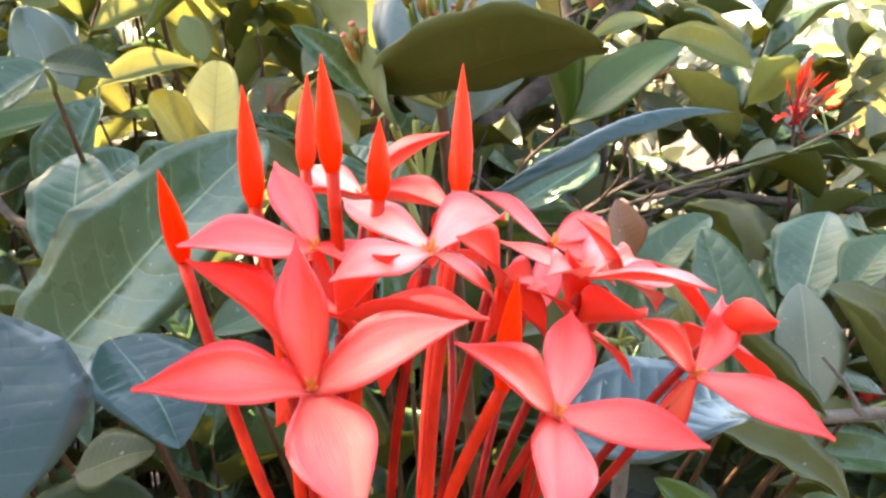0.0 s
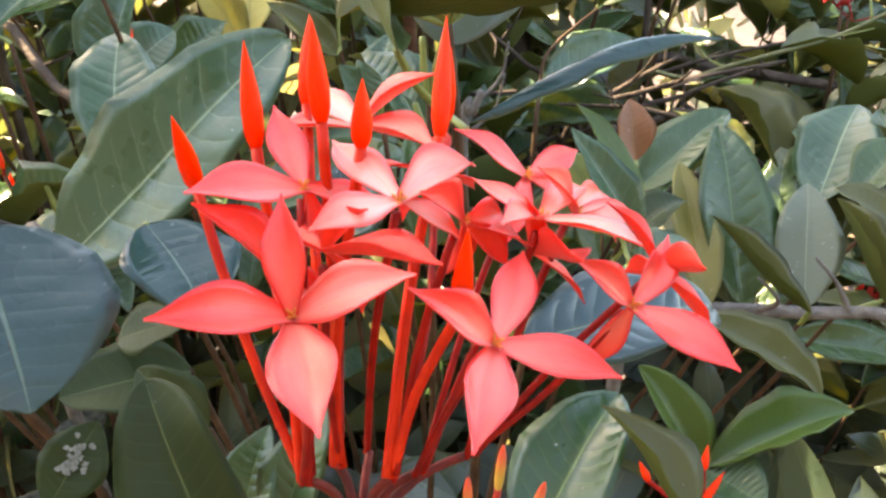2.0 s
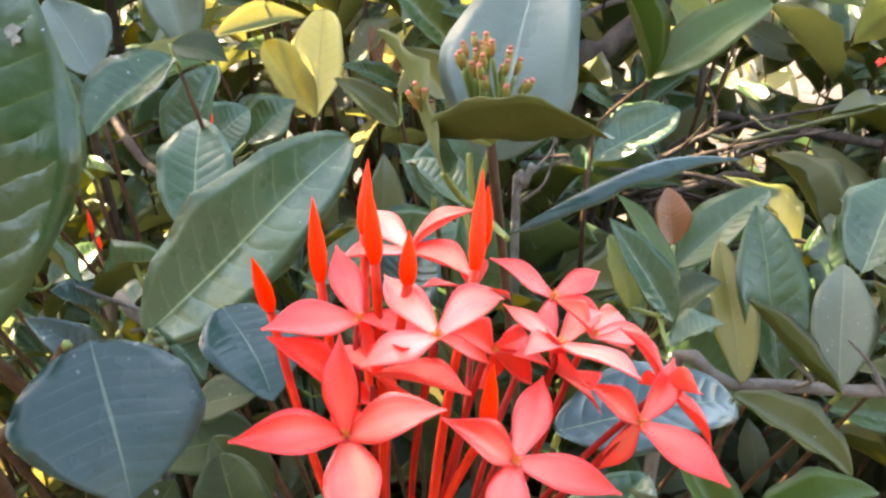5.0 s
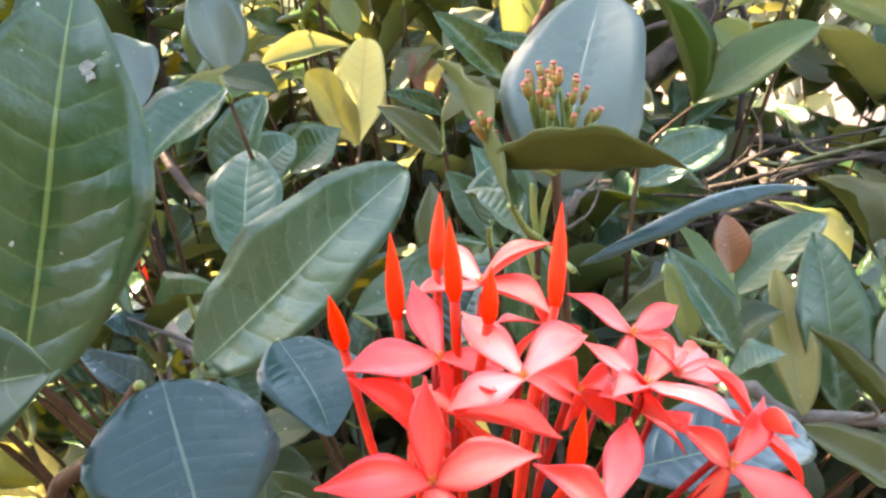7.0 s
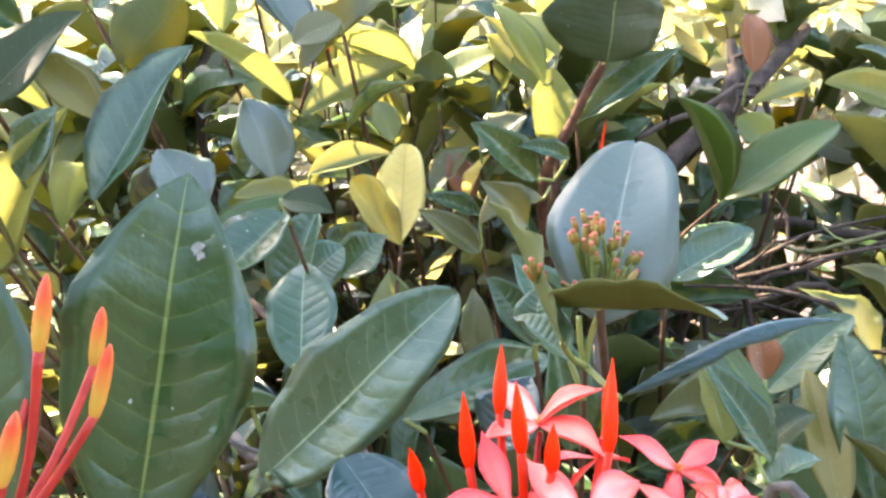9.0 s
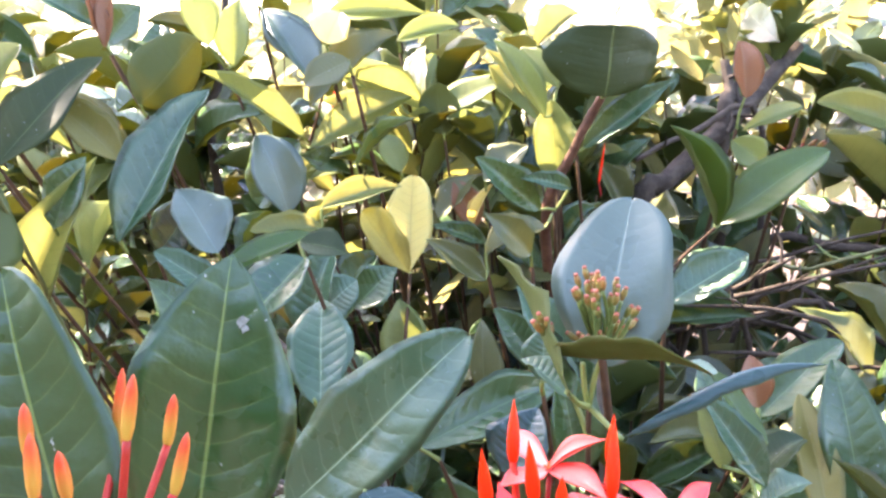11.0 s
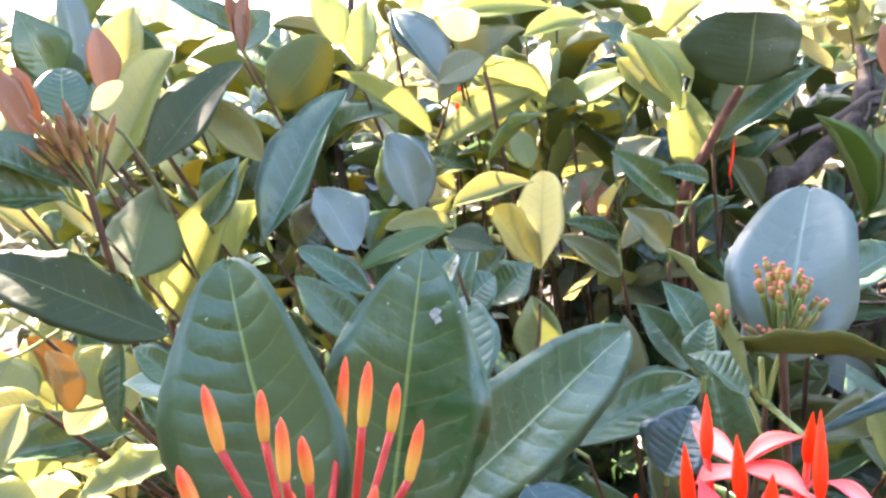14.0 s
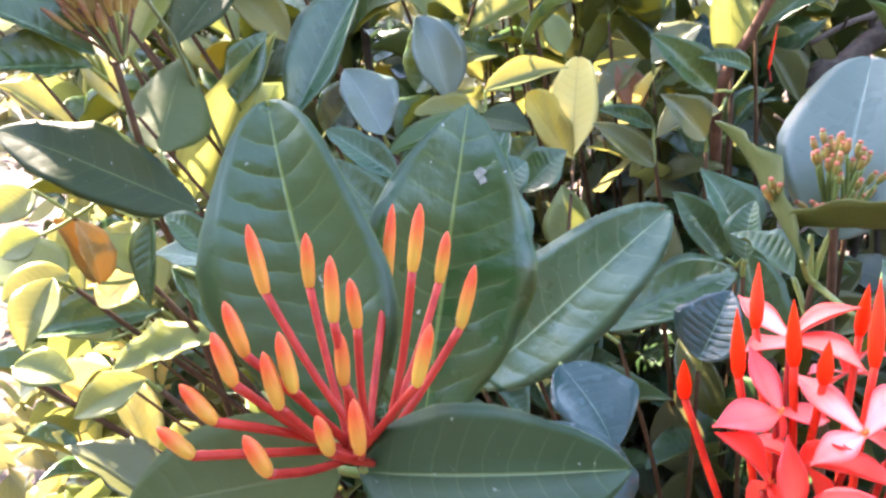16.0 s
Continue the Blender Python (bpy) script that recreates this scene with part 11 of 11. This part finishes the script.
for k in range(14):
    x, y = fill.uniform(0.12, 0.62), fill.uniform(0.9, 1.3)
    z = fill.uniform(0.60, 0.77)
    random_shoot(1200 + k, (x * 0.95, y + fill.uniform(0.0, 0.1), 0), (x, y, z), 8, fill.uniform(0.07, 0.11), (GREEN, GREEN, OLIVE), "dark leaves and thin stems before the sunlit ground")

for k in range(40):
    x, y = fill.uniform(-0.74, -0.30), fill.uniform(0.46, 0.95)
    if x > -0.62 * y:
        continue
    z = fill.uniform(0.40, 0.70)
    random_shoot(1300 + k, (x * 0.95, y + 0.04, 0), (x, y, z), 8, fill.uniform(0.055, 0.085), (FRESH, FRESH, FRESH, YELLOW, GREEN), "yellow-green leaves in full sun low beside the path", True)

for k in range(14):
    y = fill.uniform(0.80, 1.25)
    x = -y * fill.uniform(0.46, 0.92)
    z = fill.uniform(0.93, 1.05 + 0.08 * (y - 0.8))
    random_shoot(1400 + k, (x * 0.92, y + 0.06, 0), (x, y, z), 8, fill.uniform(0.085, 0.12), (GREEN, GREEN, OLIVE, FRESH) if k % 2 else (GREEN, GREEN, GREEN, FRESH), "broad green leaves of the shrub before the bright distance")
for k in range(9):
    x, y = fill.uniform(-0.30, 0.10), fill.uniform(0.82, 1.05)
    z = fill.uniform(0.93, 1.03)
    random_shoot(1500 + k, (x * 0.92, y + 0.06, 0), (x, y, z), 6, fill.uniform(0.075, 0.105), (FRESH, GREEN, FRESH, OLIVE), "pale leaves with the sun shining through")


for k in range(36):
    y = fill.uniform(0.72, 1.25)
    x = y * fill.uniform(-0.75, 0.10)
    z = fill.uniform(0.62, 0.86)
    random_shoot(1700 + k, (x * 0.92, y + fill.uniform(0.03, 0.12), 0), (x, y, z), 10, fill.uniform(0.075, 0.11), (GREEN, GREY_GREEN, BLUISH, GREEN, OLIVE, FRESH), "green and bluish leaves on a stem inside the shrub")

for k in range(13):
    y = fill.uniform(0.70, 1.25)
    x = y * fill.uniform(-0.62, 0.22)
    z = fill.uniform(0.93, 1.06)
    random_shoot(1800 + k, (x * 0.92, y + fill.uniform(0.03, 0.12), 0), (x, y, z), 8, fill.uniform(0.07, 0.115), (BLUISH, GREY_GREEN, GREEN, FRESH, FRESH), "bluish green pointed leaves at the top of the shrub")


side = random.Random(8)
for k, (x, y, z, skins) in enumerate([(-0.235, 0.40, 0.815, (GREEN, BLUISH, GREEN)), (-0.47, 0.76, 0.78, (FRESH, YELLOW, FRESH)), (-0.38, 0.70, 0.76, (FRESH, FRESH, OLIVE)), (-0.31, 0.75, 0.77, (GREEN, OLIVE)), (-0.35, 0.68, 0.865, (OLIVE, GREEN)), (-0.35, 0.53, 0.76, (GREEN, GREY_GREEN)), (-0.13, 0.80, 0.89, (OLIVE, GREEN, FRESH)), (-0.03, 0.80, 0.80, (GREEN, OLIVE)), (-0.43, 0.58, 0.70, (GREEN, FRESH)), (-0.27, 0.60, 0.74, (GREEN, BLUISH)), (-0.43, 0.56, 0.89, (GREEN, FRESH)), (-0.52, 0.70, 0.86, (FRESH, GREEN)), (-0.46, 0.62, 0.83, (GREEN, OLIVE)), (-0.56, 0.74, 0.92, (FRESH, OLIVE)), (-0.38, 0.62, 0.80, (GREEN, OLIVE))]):
    random_shoot(2000 + k, (x * 0.95, y + 0.08, 0), (x, y, z), 9, side.uniform(0.055, 0.075), skins, "overlapping green leaves between the broad leaves and the flowers")

for k in range(15):
    y = fill.uniform(0.80, 1.05)
    x = y * fill.uniform(-0.60, 0.12)
    z = fill.uniform(0.76, 0.97)
    random_shoot(1900 + k, (x * 0.92, y + fill.uniform(0.03, 0.12), 0), (x, y, z), 12, fill.uniform(0.06, 0.09), (GREEN, BLUISH, FRESH, OLIVE, GREEN), "pointed green leaves on a thin stem inside the shrub")


# ---- bare twigs in the shade at the middle of the shrub ----
bare = random.Random(61)
for k in range(16):
    x, y, z = bare.uniform(0.03, 0.27), bare.uniform(0.80, 1.02), bare.uniform(0.70, 0.83)
    g = thing("woody_branch", (x * 0.9, y + 0.08, 0), "thin dark bare twig in the shade of the shrub", "branch", "branches of the shrub")
    side = bare.choice((-1, 1))
    pts = [(x * 0.9, y + 0.08, 0), (x - 0.03 * side, y + 0.05, z * 0.55), (x - 0.01 * side, y + 0.01, z - 0.06), (x + 0.05 * side, y - 0.02, z), (x + bare.uniform(0.10, 0.20) * side, y - 0.03, z + bare.uniform(-0.01, 0.05))]
    part("limb", tube_mesh("limb", pts, [0.0055, 0.0042, 0.0034, 0.0026, 0.0015], BARK, 7, 0.12, k + 300), g)
    for q in range(2):
        a = Vector(pts[3]).lerp(Vector(pts[4]), bare.uniform(0.1, 0.8))
        e = a + Vector((bare.uniform(-0.05, 0.05), bare.uniform(-0.04, 0.02), bare.uniform(-0.03, 0.05)))
        part("side_twig", tube_mesh("side_twig", [a, a.lerp(e, 0.5) + Vector((0.004, 0, 0.003)), e], [0.0016, 0.0012, 0.0007], BARK, 6, 0.1, k * 3 + q), g)

for k in range(9):
    x = bare.uniform(0.34, 0.62)
    y = x * bare.uniform(1.75, 2.5)
    random_shoot(1600 + k, (x * 0.95, y + 0.06, 0), (x, y, bare.uniform(0.80, 0.98)), 8, bare.uniform(0.07, 0.10), (GREEN, GREEN, OLIVE), "dark leaves before the sunlit distance")
